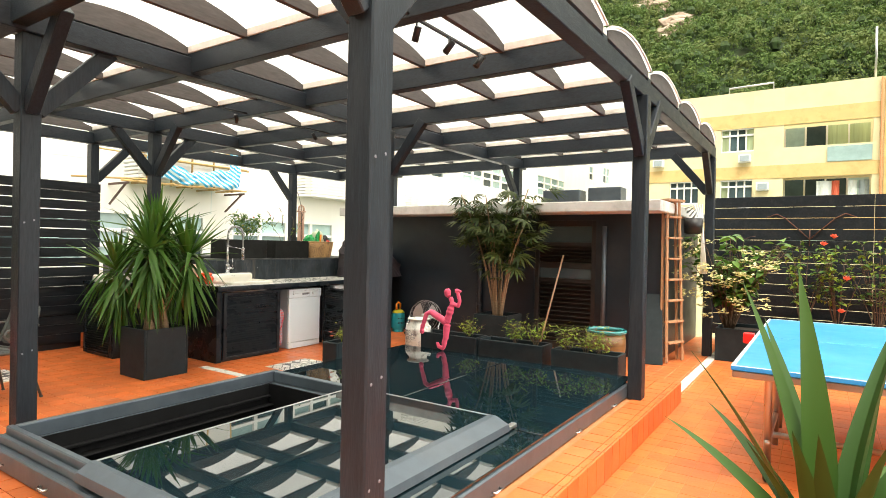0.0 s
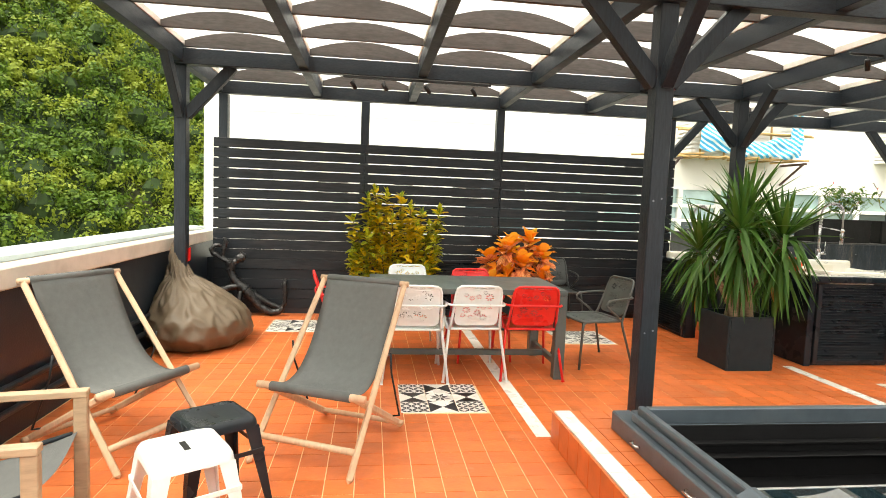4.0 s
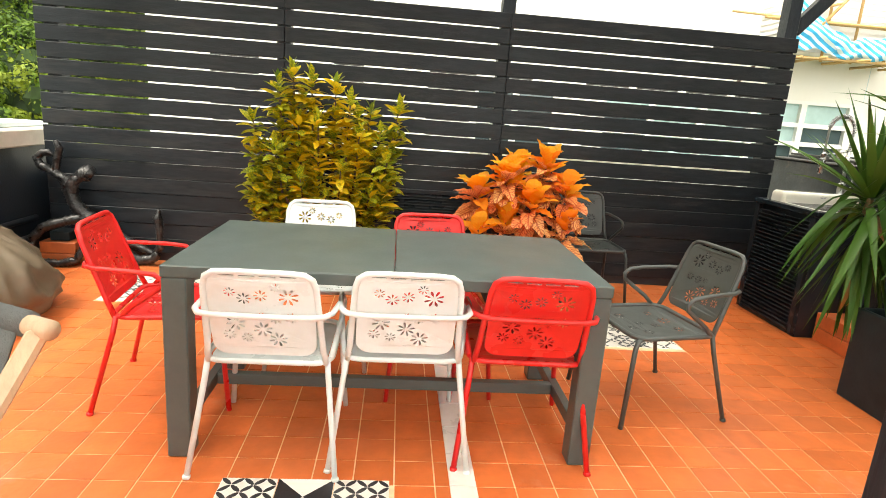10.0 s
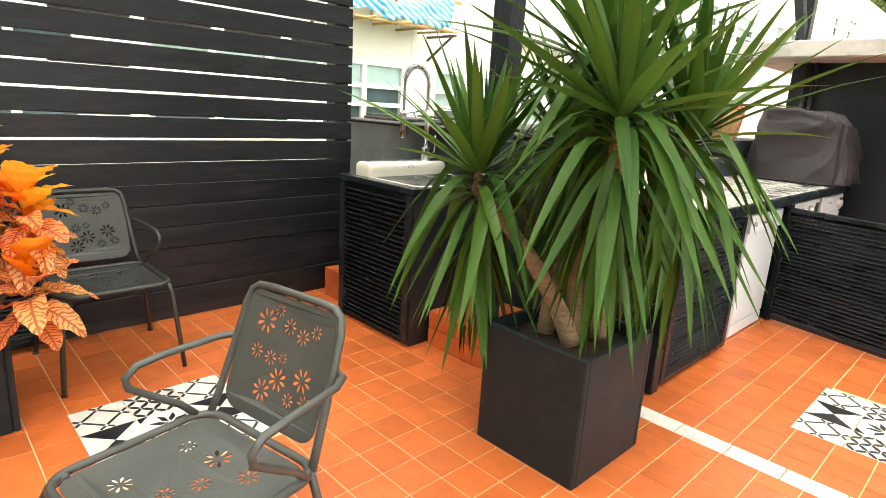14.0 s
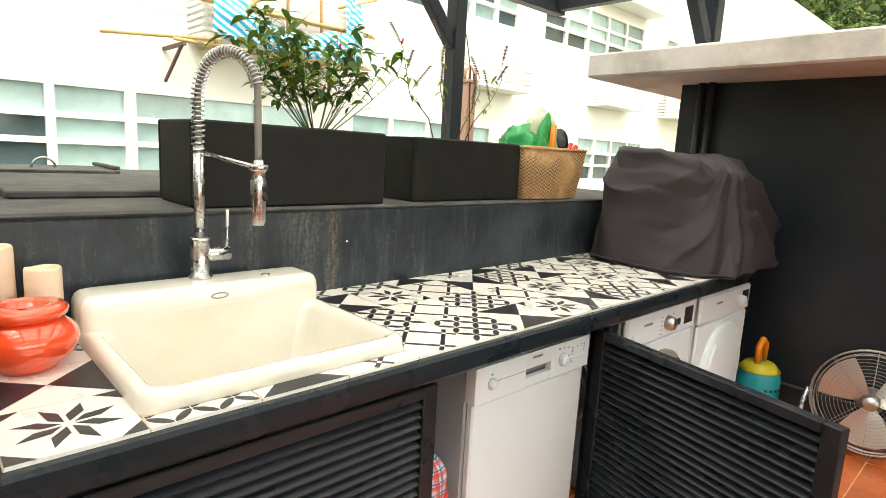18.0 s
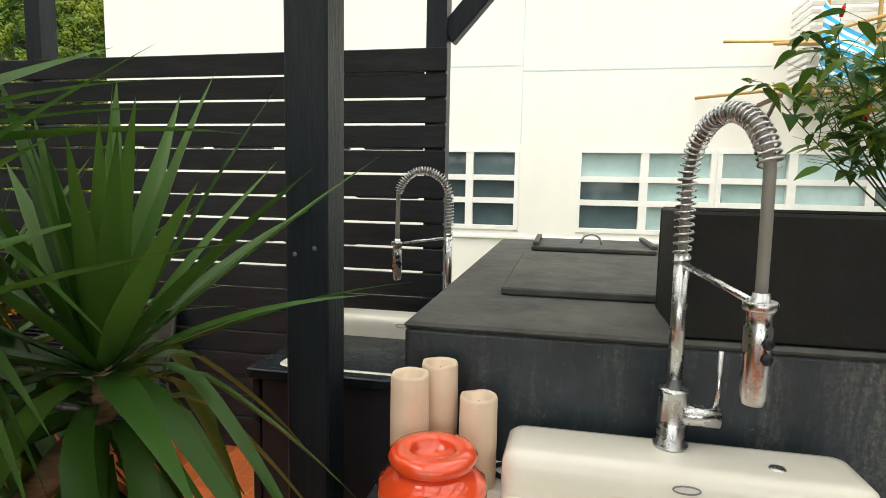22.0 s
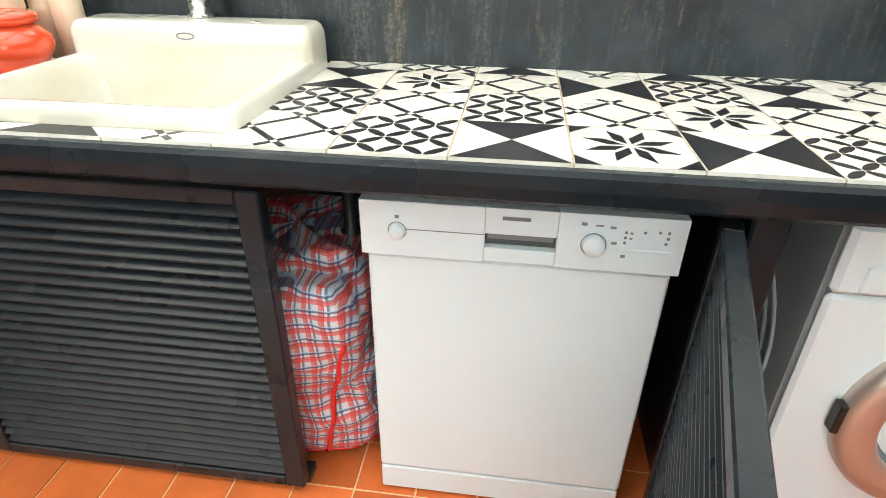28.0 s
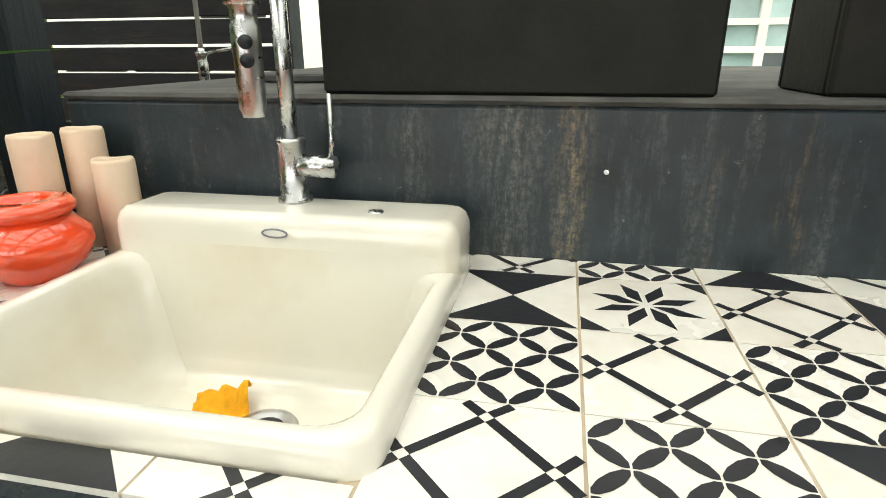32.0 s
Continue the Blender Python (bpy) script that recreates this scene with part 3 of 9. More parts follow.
# ---- mesh kit ----
def box(bm, x0, x1, y0, y1, z0, z1, bev=0.0, m=None, slot=0):
    """A box with chamfered edges; m turns and places it."""
    b = min(bev, (x1 - x0) * 0.45, (y1 - y0) * 0.45, (z1 - z0) * 0.45)
    made = {}

    def vert(x, y, z):
        v = Vector((x, y, z))
        return bm.verts.new(m @ v if m else v)

    xs, ys, zs = (x0, x1), (y0, y1), (z0, z1)
    if b <= 0:
        vs = [vert(xs[i], ys[j], zs[k]) for i in (0, 1) for j in (0, 1) for k in (0, 1)]
        for f in ((0, 1, 3, 2), (4, 6, 7, 5), (0, 4, 5, 1), (2, 3, 7, 6), (0, 2, 6, 4), (1, 5, 7, 3)):
            bm.faces.new([vs[i] for i in f]).material_index = slot
        return
    for i in (0, 1):
        for j in (0, 1):
            for k in (0, 1):
                dx, dy, dz = (b if i == 0 else -b), (b if j == 0 else -b), (b if k == 0 else -b)
                made[i, j, k, 0] = vert(xs[i], ys[j] + dy, zs[k] + dz)
                made[i, j, k, 1] = vert(xs[i] + dx, ys[j], zs[k] + dz)
                made[i, j, k, 2] = vert(xs[i] + dx, ys[j] + dy, zs[k])

    def face(keys, flip):
        vs = [made[k] for k in keys]
        bm.faces.new(vs[::-1] if flip else vs).material_index = slot

    for s in (0, 1):
        face([(s, 0, 0, 0), (s, 0, 1, 0), (s, 1, 1, 0), (s, 1, 0, 0)], s == 1)
        face([(0, s, 0, 1), (1, s, 0, 1), (1, s, 1, 1), (0, s, 1, 1)], s == 1)
        face([(0, 0, s, 2), (0, 1, s, 2), (1, 1, s, 2), (1, 0, s, 2)], s == 1)
    for s in (0, 1):
        for u in (0, 1):
            face([(s, u, 0, 0), (s, u, 0, 1), (s, u, 1, 1), (s, u, 1, 0)], s != u)
            face([(s, 0, u, 2), (s, 0, u, 0), (s, 1, u, 0), (s, 1, u, 2)], s != u)
            face([(0, s, u, 1), (0, s, u, 2), (1, s, u, 2), (1, s, u, 1)], s != u)
    for i in (0, 1):
        for j in (0, 1):
            for k in (0, 1):
                face([(i, j, k, 0), (i, j, k, 1), (i, j, k, 2)], (i + j + k) % 2 == 0)


def bar(bm, p, q, w, h, bev=0.004, roll=0.0):
    """A rectangular bar from p to q, w wide and h high, h upward where it can be."""
    p, q = Vector(p), Vector(q)
    d = q - p
    up = Vector((0, 0, 1)) if abs(d.normalized().z) < 0.99 else Vector((0, 1, 0))
    side = d.cross(up).normalized()
    top = side.cross(d).normalized()
    m = Matrix((side, d.normalized(), top)).transposed().to_4x4()
    m.translation = p
    if roll:
        m = m @ Matrix.Rotation(roll, 4, "Y")
    box(bm, -w / 2, w / 2, 0, d.length, -h / 2, h / 2, bev, m)


def tube(bm, points, r, n=8, closed=False, caps=True):
    """A round tube along points; r is one radius or one for each point."""
    pts = [Vector(p) for p in points]
    rs = r if isinstance(r, (list, tuple)) else [r] * len(pts)
    count = len(pts)
    rings, normal = [], None
    for i, p in enumerate(pts):
        a = pts[(i - 1) % count] if (i or closed) else p
        b = pts[(i + 1) % count] if (i < count - 1 or closed) else p
        d = (b - a).normalized()
        if normal is None:
            normal = d.cross(Vector((0.13, 0.31, 0.94))).normalized()
            if normal.length < 0.5:
                normal = d.cross(Vector((1, 0, 0))).normalized()
        normal = (normal - d * normal.dot(d)).normalized()
        other = d.cross(normal)
        rings.append([bm.verts.new(p + (normal * math.cos(2 * math.pi * k / n) + other * math.sin(2 * math.pi * k / n)) * rs[i]) for k in range(n)])
    for i in range(count if closed else count - 1):
        a, b = rings[i], rings[(i + 1) % count]
        for k in range(n):
            bm.faces.new((a[k], a[(k + 1) % n], b[(k + 1) % n], b[k]))
    if caps and not closed:
        bm.faces.new(rings[0][::-1])
        bm.faces.new(rings[-1])


def lathe(bm, profile, n=24, m=None):
    """A turned body round z from (radius, height) pairs."""
    rings = []
    for r, z in profile:
        ring = []
        for k in range(n if r > 1e-5 else 1):
            v = Vector((r * math.cos(2 * math.pi * k / n), r * math.sin(2 * math.pi * k / n), z))
            ring.append(bm.verts.new(m @ v if m else v))
        rings.append(ring)
    for a, b in zip(rings, rings[1:]):
        for k in range(n):
            q = [a[k % len(a)], a[(k + 1) % len(a)], b[(k + 1) % len(b)], b[k % len(b)]]
            q = [v for i, v in enumerate(q) if v not in q[:i]]
            if len(q) > 2:
                bm.faces.new(q)


def grid(bm, fn, nu, nv, wrap=False, slot=0):
    """A sheet of fn(u, v) -> point over the unit square."""
    vs = [[bm.verts.new(fn(i / nu, j / nv)) for j in range(nv + 1)] for i in range(nu if wrap else nu + 1)]
    for i in range(nu):
        for j in range(nv):
            a, b = vs[i], vs[(i + 1) % len(vs)]
            bm.faces.new((a[j], b[j], b[j + 1], a[j + 1])).material_index = slot
    return vs


def poly(bm, pts, z=0.0, slot=0):
    f = bm.faces.new([bm.verts.new((x, y, z)) for x, y in pts])
    f.material_index = slot
    return f


def mesh(name, bm, *mats, smooth=False):
    me = bpy.data.meshes.new(name)
    bm.to_mesh(me)
    bm.free()
    for m in mats:
        me.materials.append(m)
    if smooth:
        me.polygons.foreach_set("use_smooth", [True] * len(me.polygons))
    return me


def part(name, bm, mat, parent=None, label="", smooth=False):
    """One mesh object out of a bmesh (or a ready mesh), under a thing or part."""
    if isinstance(bm, bmesh.types.BMesh):
        mats = mat if isinstance(mat, (list, tuple)) else (mat,)
        bm = mesh(name, bm, *mats, smooth=smooth)
    ob = new(name, bm)
    if parent is not None:
        ob.parent = parent
    return tagged(ob, label)


def thing(name, label, category, at=None, group="", kind=""):
    ob = new(name)
    ob.matrix_world = at or Matrix()
    return tagged(ob, label, category, group, kind)


def structure(name, bm, mat, label="", category="", smooth=False):
    return tagged(part(name, bm, mat, None, "", smooth), label, category, "", "structure")


def boxes(name, mat, dims, parent=None, bev=0.004, label=""):
    bm = bmesh.new()
    for d in dims:
        box(bm, *d, bev)
    return part(name, bm, mat, parent, label)


def at(x, y, z=0.0, rz=0.0):
    return pose(x, y, z, 0, 0, rz)


def rnd(a, b):
    return random.uniform(a, b)


# ---- tiles ----
def tile_mesh(name, w, d, h, mats, pattern=None):
    bm = bmesh.new()
    g = 0.001
    lo = [bm.verts.new((sx * (w / 2), sy * (d / 2), -h)) for sx, sy in ((-1, -1), (1, -1), (1, 1), (-1, 1))]
    hi = [bm.verts.new((sx * (w / 2 - g), sy * (d / 2 - g), 0)) for sx, sy in ((-1, -1), (1, -1), (1, 1), (-1, 1))]
    bm.faces.new(hi)
    for k in range(4):
        bm.faces.new((lo[k], lo[(k + 1) % 4], hi[(k + 1) % 4], hi[k]))
    if pattern:
        for pts in pattern(w / 2 - g):
            poly(bm, pts, 0.0005, 1)
    return mesh(name, bm, *mats)


def bow_tie(s):
    return [[(-s, -s), (s, -s), (0, 0)], [(s, s), (-s, s), (0, 0)]]


def star(s):
    out = []
    for k in range(8):
        a = math.pi / 4 * k + math.pi / 8
        q = [(0.1, 0), (0.36, 0.125), (0.86, 0.0), (0.5, -0.135)]
        out.append([(s * (r * math.cos(a) - t * math.sin(a)), s * (r * math.sin(a) + t * math.cos(a))) for r, t in q])
    c = 0.42
    for sx, sy in ((1, 1), (-1, 1), (-1, -1), (1, -1)):
        tri = [(sx * s, sy * s), (sx * s * (1 - c), sy * s), (sx * s, sy * s * (1 - c))]
        out.append(tri if sx * sy > 0 else tri[::-1])
    return out


def petals(s):
    """Lens shapes on both diagonals, four round each node."""
    out, n = [], 5
    w = 2 * s / n
    for i in range(n):
        for j in range(n):
            cx, cy = -s + (i + 0.5) * w, -s + (j + 0.5) * w
            turn = math.pi / 4 * (1 if (i + j) % 2 else -1)
            pts = []
            for k in range(10):
                a = 2 * math.pi * k / 10
                x, y = 0.24 * w * math.sin(a) * abs(math.sin(a)) ** 0.15, 0.66 * w * math.cos(a)
                pts.append((cx + x * math.cos(turn) - y * math.sin(turn), cy + x * math.sin(turn) + y * math.cos(turn)))
            out.append([(max(-s, min(s, x)), max(-s, min(s, y))) for x, y in pts][::-1])
    return out


def lattice(s):
    """Four bands crossing near the middle of each edge, a white square left at each crossing."""
    out = []
    w, c, e = 0.062 * s, 0.74 * s, 0.062 * s

    def band(a, b):
        d = math.hypot(b[0] - a[0], b[1] - a[1])
        nx, ny = -(b[1] - a[1]) / d * w, (b[0] - a[0]) / d * w
        out.append([(a[0] - nx, a[1] - ny), (b[0] - nx, b[1] - ny), (b[0] + nx, b[1] + ny), (a[0] + nx, a[1] + ny)])

    for k in range(4):
        co, si = (1, 0, -1, 0)[k], (0, 1, 0, -1)[k]

        def r(x, y):
            return (x * co - y * si, x * si + y * co)

        h = e * 0.71
        band(r(c - h, h), r(h, c - h))
        band(r(c + h, h), r(s - 0.02 * s, s - c))
        band(r(c + h, -h), r(s - 0.02 * s, -(s - c)))
    return out


PATTERNED = [tile_mesh("patterned_tile", 0.198, 0.198, 0.012, (WHITE_TILE, BLACK_TILE), fn) for fn in (bow_tie, star, petals, lattice)]


def lay_tile(parent, kind, x, y, z, turn):
    ob = part("patterned_tile", PATTERNED[kind], None, parent)
    ob.matrix_local = at(x, y, z, 90 * turn)
    return ob


# ---- floor, platform, white borders ----
ZP = 0.19
bm = bmesh.new()
box(bm, -8.3, 3.2, -2.5, 10.2, -0.35, -0.0026)
floor = structure("floor", bm, GROUT, "orange terracotta tiled roof terrace floor with cream grout", "floor")
bm = bmesh.new()
box(bm, -3.91, -3.6, 1.3, 5.6, -0.01, ZP - 0.006)
box(bm, -1.3, -0.96, 1.3, 5.6, -0.01, ZP - 0.006)
box(bm, -3.6, -1.3, 3.3, 5.6, -0.01, ZP - 0.006)
box(bm, -3.98, -0.96, 0.95, 1.3, -0.012, ZP - 0.007)
boxes("screed", GROUT_DIM, [(-0.95, 3.1, -2.3, 10.1, -0.0024, -0.0016)], floor, 0)
platform = structure("platform", bm, GROUT_DIM, "raised orange tiled platform round the glass roof hatch", "platform")
MATS = [(-4.775, 0.345), (-4.775, 4.525), (-7.17, -0.98), (-6.74, 2.15)]
STRIPS = [(-7.88, -4.04, 0.865, 0.965, 0), (-5.6, -3.95, 3.75, 3.85, 0), (-3.99, -3.89, 5.62, 7.45, 0), (-1.12, -1.02, 5.6, 9.6, 0),
          (-3.98, -0.96, 0.95, 1.05, ZP)]


# ---- slatted fence on the dining side ----
FENCE_X = -7.93
RAFTERS = [-2.03 + 1.151 * k for k in range(10)]
fence = thing("slatted_fence", "black painted timber fence of horizontal boards", "fence", kind="structure")
for y in (-1.98, -0.3, 1.4, 3.7):
    boxes("fence_post", POST_PAINT, [(FENCE_X - 0.06, FENCE_X + 0.06, y - 0.05, y + 0.05, 0, 2.64)], fence, 0.006)
PITCH = 0.1205
for k in range(17):
    top = 2.115 - PITCH * k
    gap = 0.0125 if k < 9 else 0.003
    for y0, y1 in ((-2.08, -0.291), (-0.289, 1.419), (1.421, 3.76)):
        e = rnd(-0.004, 0.004)
        boxes("board", FENCE_PAINT, [(FENCE_X + 0.062 + e, FENCE_X + 0.084 + e, y0, y1, top - PITCH + gap + rnd(-0.0007, 0.0007), top + rnd(-0.0005, 0.0005))], fence, 0.003)
# grey strips added behind the boards to dim stretches of the bright gaps
BLOCKER_GREY = material("grey_gap_blocker", (0.2, 0.205, 0.21), 0.8, spread=0.4, scale=12, stain=(0.06, 0.06, 0.06), amount=0.5)
for k, y0, y1 in ((3, -0.85, -0.49), (4, -0.85, -0.49), (5, -0.67, -0.49), (6, -0.85, -0.55), (7, -0.84, -0.72), (3, 0.08, 0.31), (4, 0.1, 0.31), (3, 0.82, 1.19), (4, 0.81, 1.19), (6, 0.81, 1.16),
                  (7, 0.81, 1.16), (5, 1.25, 1.34), (3, 1.45, 1.64), (3, 2.08, 2.43), (3, 2.5, 2.84), (3, 2.92, 3.26), (3, 3.34, 3.64), (5, 1.45, 1.6), (5, 2.06, 2.41), (5, 3.3, 3.62),
                  (7, 2.1, 2.4), (7, 2.5, 2.84), (7, 2.9, 3.3), (0, 3.08, 3.64)):
    zz = 2.115 - PITCH * (k + 1) + 0.008
    boxes("backing_lath", BLOCKER_GREY, [(FENCE_X + 0.03, FENCE_X + 0.058, y0, y1, zz - 0.003, zz + 0.034)], fence, 0.003)
boxes("gravel_board", WALL_BLACK, [(FENCE_X - 0.1, FENCE_X + 0.055, -2.05, 3.72, -0.005, 0.72)], fence, 0.003)

# ---- parapet towards the hill ----
bm = bmesh.new()
box(bm, -8.3, 3.2, -2.5, -2.2, -0.003, 0.86)
structure("wall_south", bm, WALL_BLACK, "low black parapet wall", "wall")
bm = bmesh.new()
box(bm, -8.3, 3.2, -2.56, -2.16, 0.862, 0.99, 0.01)
structure("coping", bm, COPING, "cream concrete coping of the parapet", "coping")
bm = bmesh.new()
box(bm, -8.3, 3.2, -2.62, -2.3, 0.992, 1.03, 0.006)
structure("flashing", bm, FLASHING, "pale blue metal flashing on the parapet", "flashing")
bm = bmesh.new()
for zz in (0.18, 0.32):
    tube(bm, [(-7.8, -2.16, zz), (3, -2.16, zz)], 0.022, 8)
structure("conduit", bm, WALL_BLACK, "black painted pipes along the parapet", "pipe", smooth=True)
bm = bmesh.new()
box(bm, -8.3, -8.05, -2.2, 10.0, -0.003, 0.66)
structure("wall_west", bm, WALL_BLACK, "low black wall behind the fence", "wall")
bm = bmesh.new()
box(bm, 3.0, 3.2, -2.2, 10.0, -0.003, 1.0)
structure("wall_east", bm, WALL_BLACK, "low black parapet wall", "wall")

# ---- pergola ----
pergola = thing("pergola", "charcoal timber pergola with arched milky polycarbonate roof", "pergola")
BEAM_X = [-7.93, -6.47, -3.95, -1.16]
POSTS = [(-6.54, -2.03, 0), (-3.98, 1.5, 0), (-1.17, 1.46, ZP), (-6.475, 3.71, 0), (-1.13, 4.74, ZP), (-3.88, 4.86, ZP), (-7.92, 7.1, 0),
         (-3.95, 8.2, 2.0), (-6.47, 8.2, 2.0), (-1.15, 8.3, 0)]
for x, y, z0 in POSTS:
    bm = bmesh.new()
    box(bm, x - 0.056, x + 0.056, y - 0.056, y + 0.056, z0, 2.644, 0.006)
    part("post", bm, POST_PAINT, pergola)
Y0, Y1 = RAFTERS[0], RAFTERS[-1]
for x in BEAM_X:
    bm = bmesh.new()
    box(bm, x - 0.05, x + 0.05, Y0 - 0.08, Y1 + 0.08, 2.645, 2.79, 0.005)
    part("beam", bm, BEAM_PAINT, pergola)
for y in RAFTERS:
    bm = bmesh.new()
    box(bm, -8.02, -1.112, y - 0.045, y + 0.045, 2.668, 2.822, 0.005)
    part("rafter", bm, BEAM_PAINT, pergola)
    for s in (-1, 1):
        bm = bmesh.new()
        box(bm, -8.0, -1.118, y + s * 0.038 - 0.014, y + s * 0.038 + 0.014, 2.8235, 2.878, 0.003)
        part("batten", bm, RAIL_WOOD, pergola, "pale batten under the roof sheet")


def brace(x, y, dx, dy, drop=0.5, run=0.48):
    bm = bmesh.new()
    bar(bm, (x + dx * 0.04, y + dy * 0.04, 2.64 - drop + 0.04), (x + dx * run, y + dy * run, 2.67 + 0.04 * abs(dx)), 0.075, 0.1, 0.005)
    part("brace", bm, POST_PAINT, pergola)


for x, y, ds in ((-6.54, -2.03, ((0, 1), (1, 0))), (-3.98, 1.5, ((0, -1), (1, 0), (0, 1))), (-1.17, 1.46, ((0, -1), (-1, 0), (0, 1))),
                 (-6.475, 3.71, ((0, -1), (1, 0), (0, 1))), (-1.13, 4.74, ((0, -1), (0, 1))), (-3.88, 4.86, ((0, -1), (-1, 0), (0, 1), (1, 0))),
                 (-7.93, 3.7, ((0, 1),)), (-7.92, 7.1, ((0, -1),)), (-3.95, 8.2, ((0, -1),)), (-6.47, 8.2, ((0, -1),)),
                 (-1.15, 8.3, ((0, -1), (-1, 0)))):
    for dx, dy in ds:
        brace(x, y, dx, dy)
# screw heads where the posts were fixed
for x, y, z0, sx in ((-1.17, 1.46, 0.6, 1), (-1.17, 1.46, 0.95, 1), (-1.17, 1.46, 1.7, 1), (-3.98, 1.5, 0.7, 1), (-3.98, 1.5, 1.5, 1), (-1.13, 4.74, 0.5, 1), (-1.13, 4.74, 1.2, 1), (-6.475, 3.71, 1.3, 1)):
    for dy in (-0.03, 0.022):
        bm = bmesh.new()
        lathe(bm, [(0, 0.0015), (0.005, 0.001), (0.006, 0.0)], 10, Matrix.Translation((x + sx * 0.0562, y + dy, z0 + dy * 0.3)) @ Matrix.Rotation(radians(90), 4, "Y"))
        part("screw_head", bm, LABEL_GREY, pergola, "", True)
ARCH = 0.1


def arch(v, y0, y1):
    return 2.865 + ARCH * 4 * v * (1 - v)


RIB_X = [-7.93, -7.2, -6.47, -5.85, -5.24, -4.6, -3.95, -3.25, -2.56, -1.86, -1.132]
for y0, y1 in zip(RAFTERS, RAFTERS[1:]):
    for x in RIB_X:
        bm = bmesh.new()
        a, b, n = y0 + 0.05, y1 - 0.05, 10
        ring = []
        for s in (-0.02, 0.02):
            lower = [bm.verts.new((x + s, a + (b - a) * k / n, 2.812)) for k in range(n + 1)]
            upper = [bm.verts.new((x + s, a + (b - a) * k / n, arch(k / n, a, b))) for k in range(n + 1)]
            ring.append((lower, upper))
        for k in range(n):
            (l0, u0), (l1, u1) = ring
            bm.faces.new((l0[k], l0[k + 1], u0[k + 1], u0[k]))
            bm.faces.new((l1[k + 1], l1[k], u1[k], u1[k + 1]))
            bm.faces.new((l0[k + 1], l0[k], l1[k], l1[k + 1]))
            bm.faces.new((u0[k], u0[k + 1], u1[k + 1], u1[k]))
        part("rib", bm, RIB_WOOD, pergola)
    bm = bmesh.new()
    grid(bm, lambda u, v: Vector((-8.05 + u * 6.96, y0 + 0.02 + v * (y1 - y0 - 0.04), arch(v, y0, y1) + 0.006)), 1, 12)
    sheet = part("roof_sheet", bm, PANEL, pergola, "milky polycarbonate sheet", smooth=True)
    bm = bmesh.new()
    for x in (-1.094,):
        for k in range(12):
            v0, v1 = k / 12, (k + 1) / 12
            p = [Vector((x, y0 + 0.02 + v * (y1 - y0 - 0.04), arch(v, y0, y1) + 0.008)) for v in (v0, v1)]
            bar(bm, p[0], p[1], 0.012, 0.014, 0.0)
    part("edge_strip", bm, RAIL_WOOD, pergola)

# ---- roof hatch: dark glass skylight with a sliding sash ----
hatch = thing("roof_hatch", "dark tinted glass roof hatch, its sliding sash pushed half open", "skylight")
HX0, HX1, HY0, HY1 = -3.7, -1.19, 1.19, 4.93
SX0, SX1, SY0, SY1 = -2.62, -1.39, 1.2, 3.003
# black of the shaft, darkened further to paint in the shade of its depth
SHAFT_SHADE = material("shaded_shaft_black", (0.006, 0.006, 0.007), 0.7, spec=0.2, spread=0.3, stain=(0.012, 0.011, 0.011), amount=0.5)
for d in ((HX0, HX1, HY0, HY0 + 0.11, ZP, 0.3), (HX0, -3.47, HY0 + 0.11, HY1, ZP, 0.3), (HX1 - 0.1, HX1, HY0 + 0.11, HY1, ZP, 0.3),
          (-3.47, HX1 - 0.1, HY1 - 0.1, HY1, ZP, 0.3), (-3.47, HX1 - 0.1, 2.965, 3.06, ZP, 0.3)):
    boxes("curb", ALU, [d], hatch, 0.008)
# raised rim round the opening, stepped on its outer side
for d in ((-3.53, SX0, 1.225, 1.255, 0.302, 0.345), (-3.53, SX0, 1.257, 1.293, 0.302, 0.385), (-3.555, -3.525, 1.293, 3.06, 0.302, 0.345), (-3.523, -3.475, 1.295, 3.06, 0.302, 0.385),
          (-3.473, SX0 + 0.05, 3.007, 3.06, 0.302, 0.383)):
    boxes("rim", ALU, [d], hatch, 0.005)
boxes("fixed_pane", POOL_GLASS, [(-3.64, -2.36, 3.064, HY1 - 0.02, 0.304, 0.322), (-2.345, HX1 - 0.015, 3.064, HY1 - 0.02, 0.304, 0.322),
                                 (-2.58, HX1 - 0.015, HY0 + 0.1, 3.055, 0.304, 0.318)], hatch, 0.003)
boxes("shaft_wall", SHAFT_SHADE, [(-3.505, -3.468, HY0 + 0.11, 2.965, 0.002, 0.297), (-3.468, -2.3, HY0 + 0.075, HY0 + 0.112, 0.002, 0.297),
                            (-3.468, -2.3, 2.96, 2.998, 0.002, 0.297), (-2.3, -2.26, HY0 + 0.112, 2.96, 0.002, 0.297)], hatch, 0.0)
boxes("shaft_rail", SHAFT_SHADE, [(-3.466, -3.43, HY0 + 0.115, 2.955, 0.2, 0.215), (-3.466, -3.4, HY0 + 0.115, 2.955, 0.14, 0.15)], hatch, 0.003)
# near-black sheet added in place of the unlit depth below
boxes("shaft_floor", SHAFT_SHADE, [(-3.56, HX1 - 0.08, HY0 + 0.07, 3.02, -0.001, 0.002)], hatch, 0.0)
sash = part("sash", mesh("sash", bmesh.new(), ALU), None, hatch, "slate grey sliding sash")


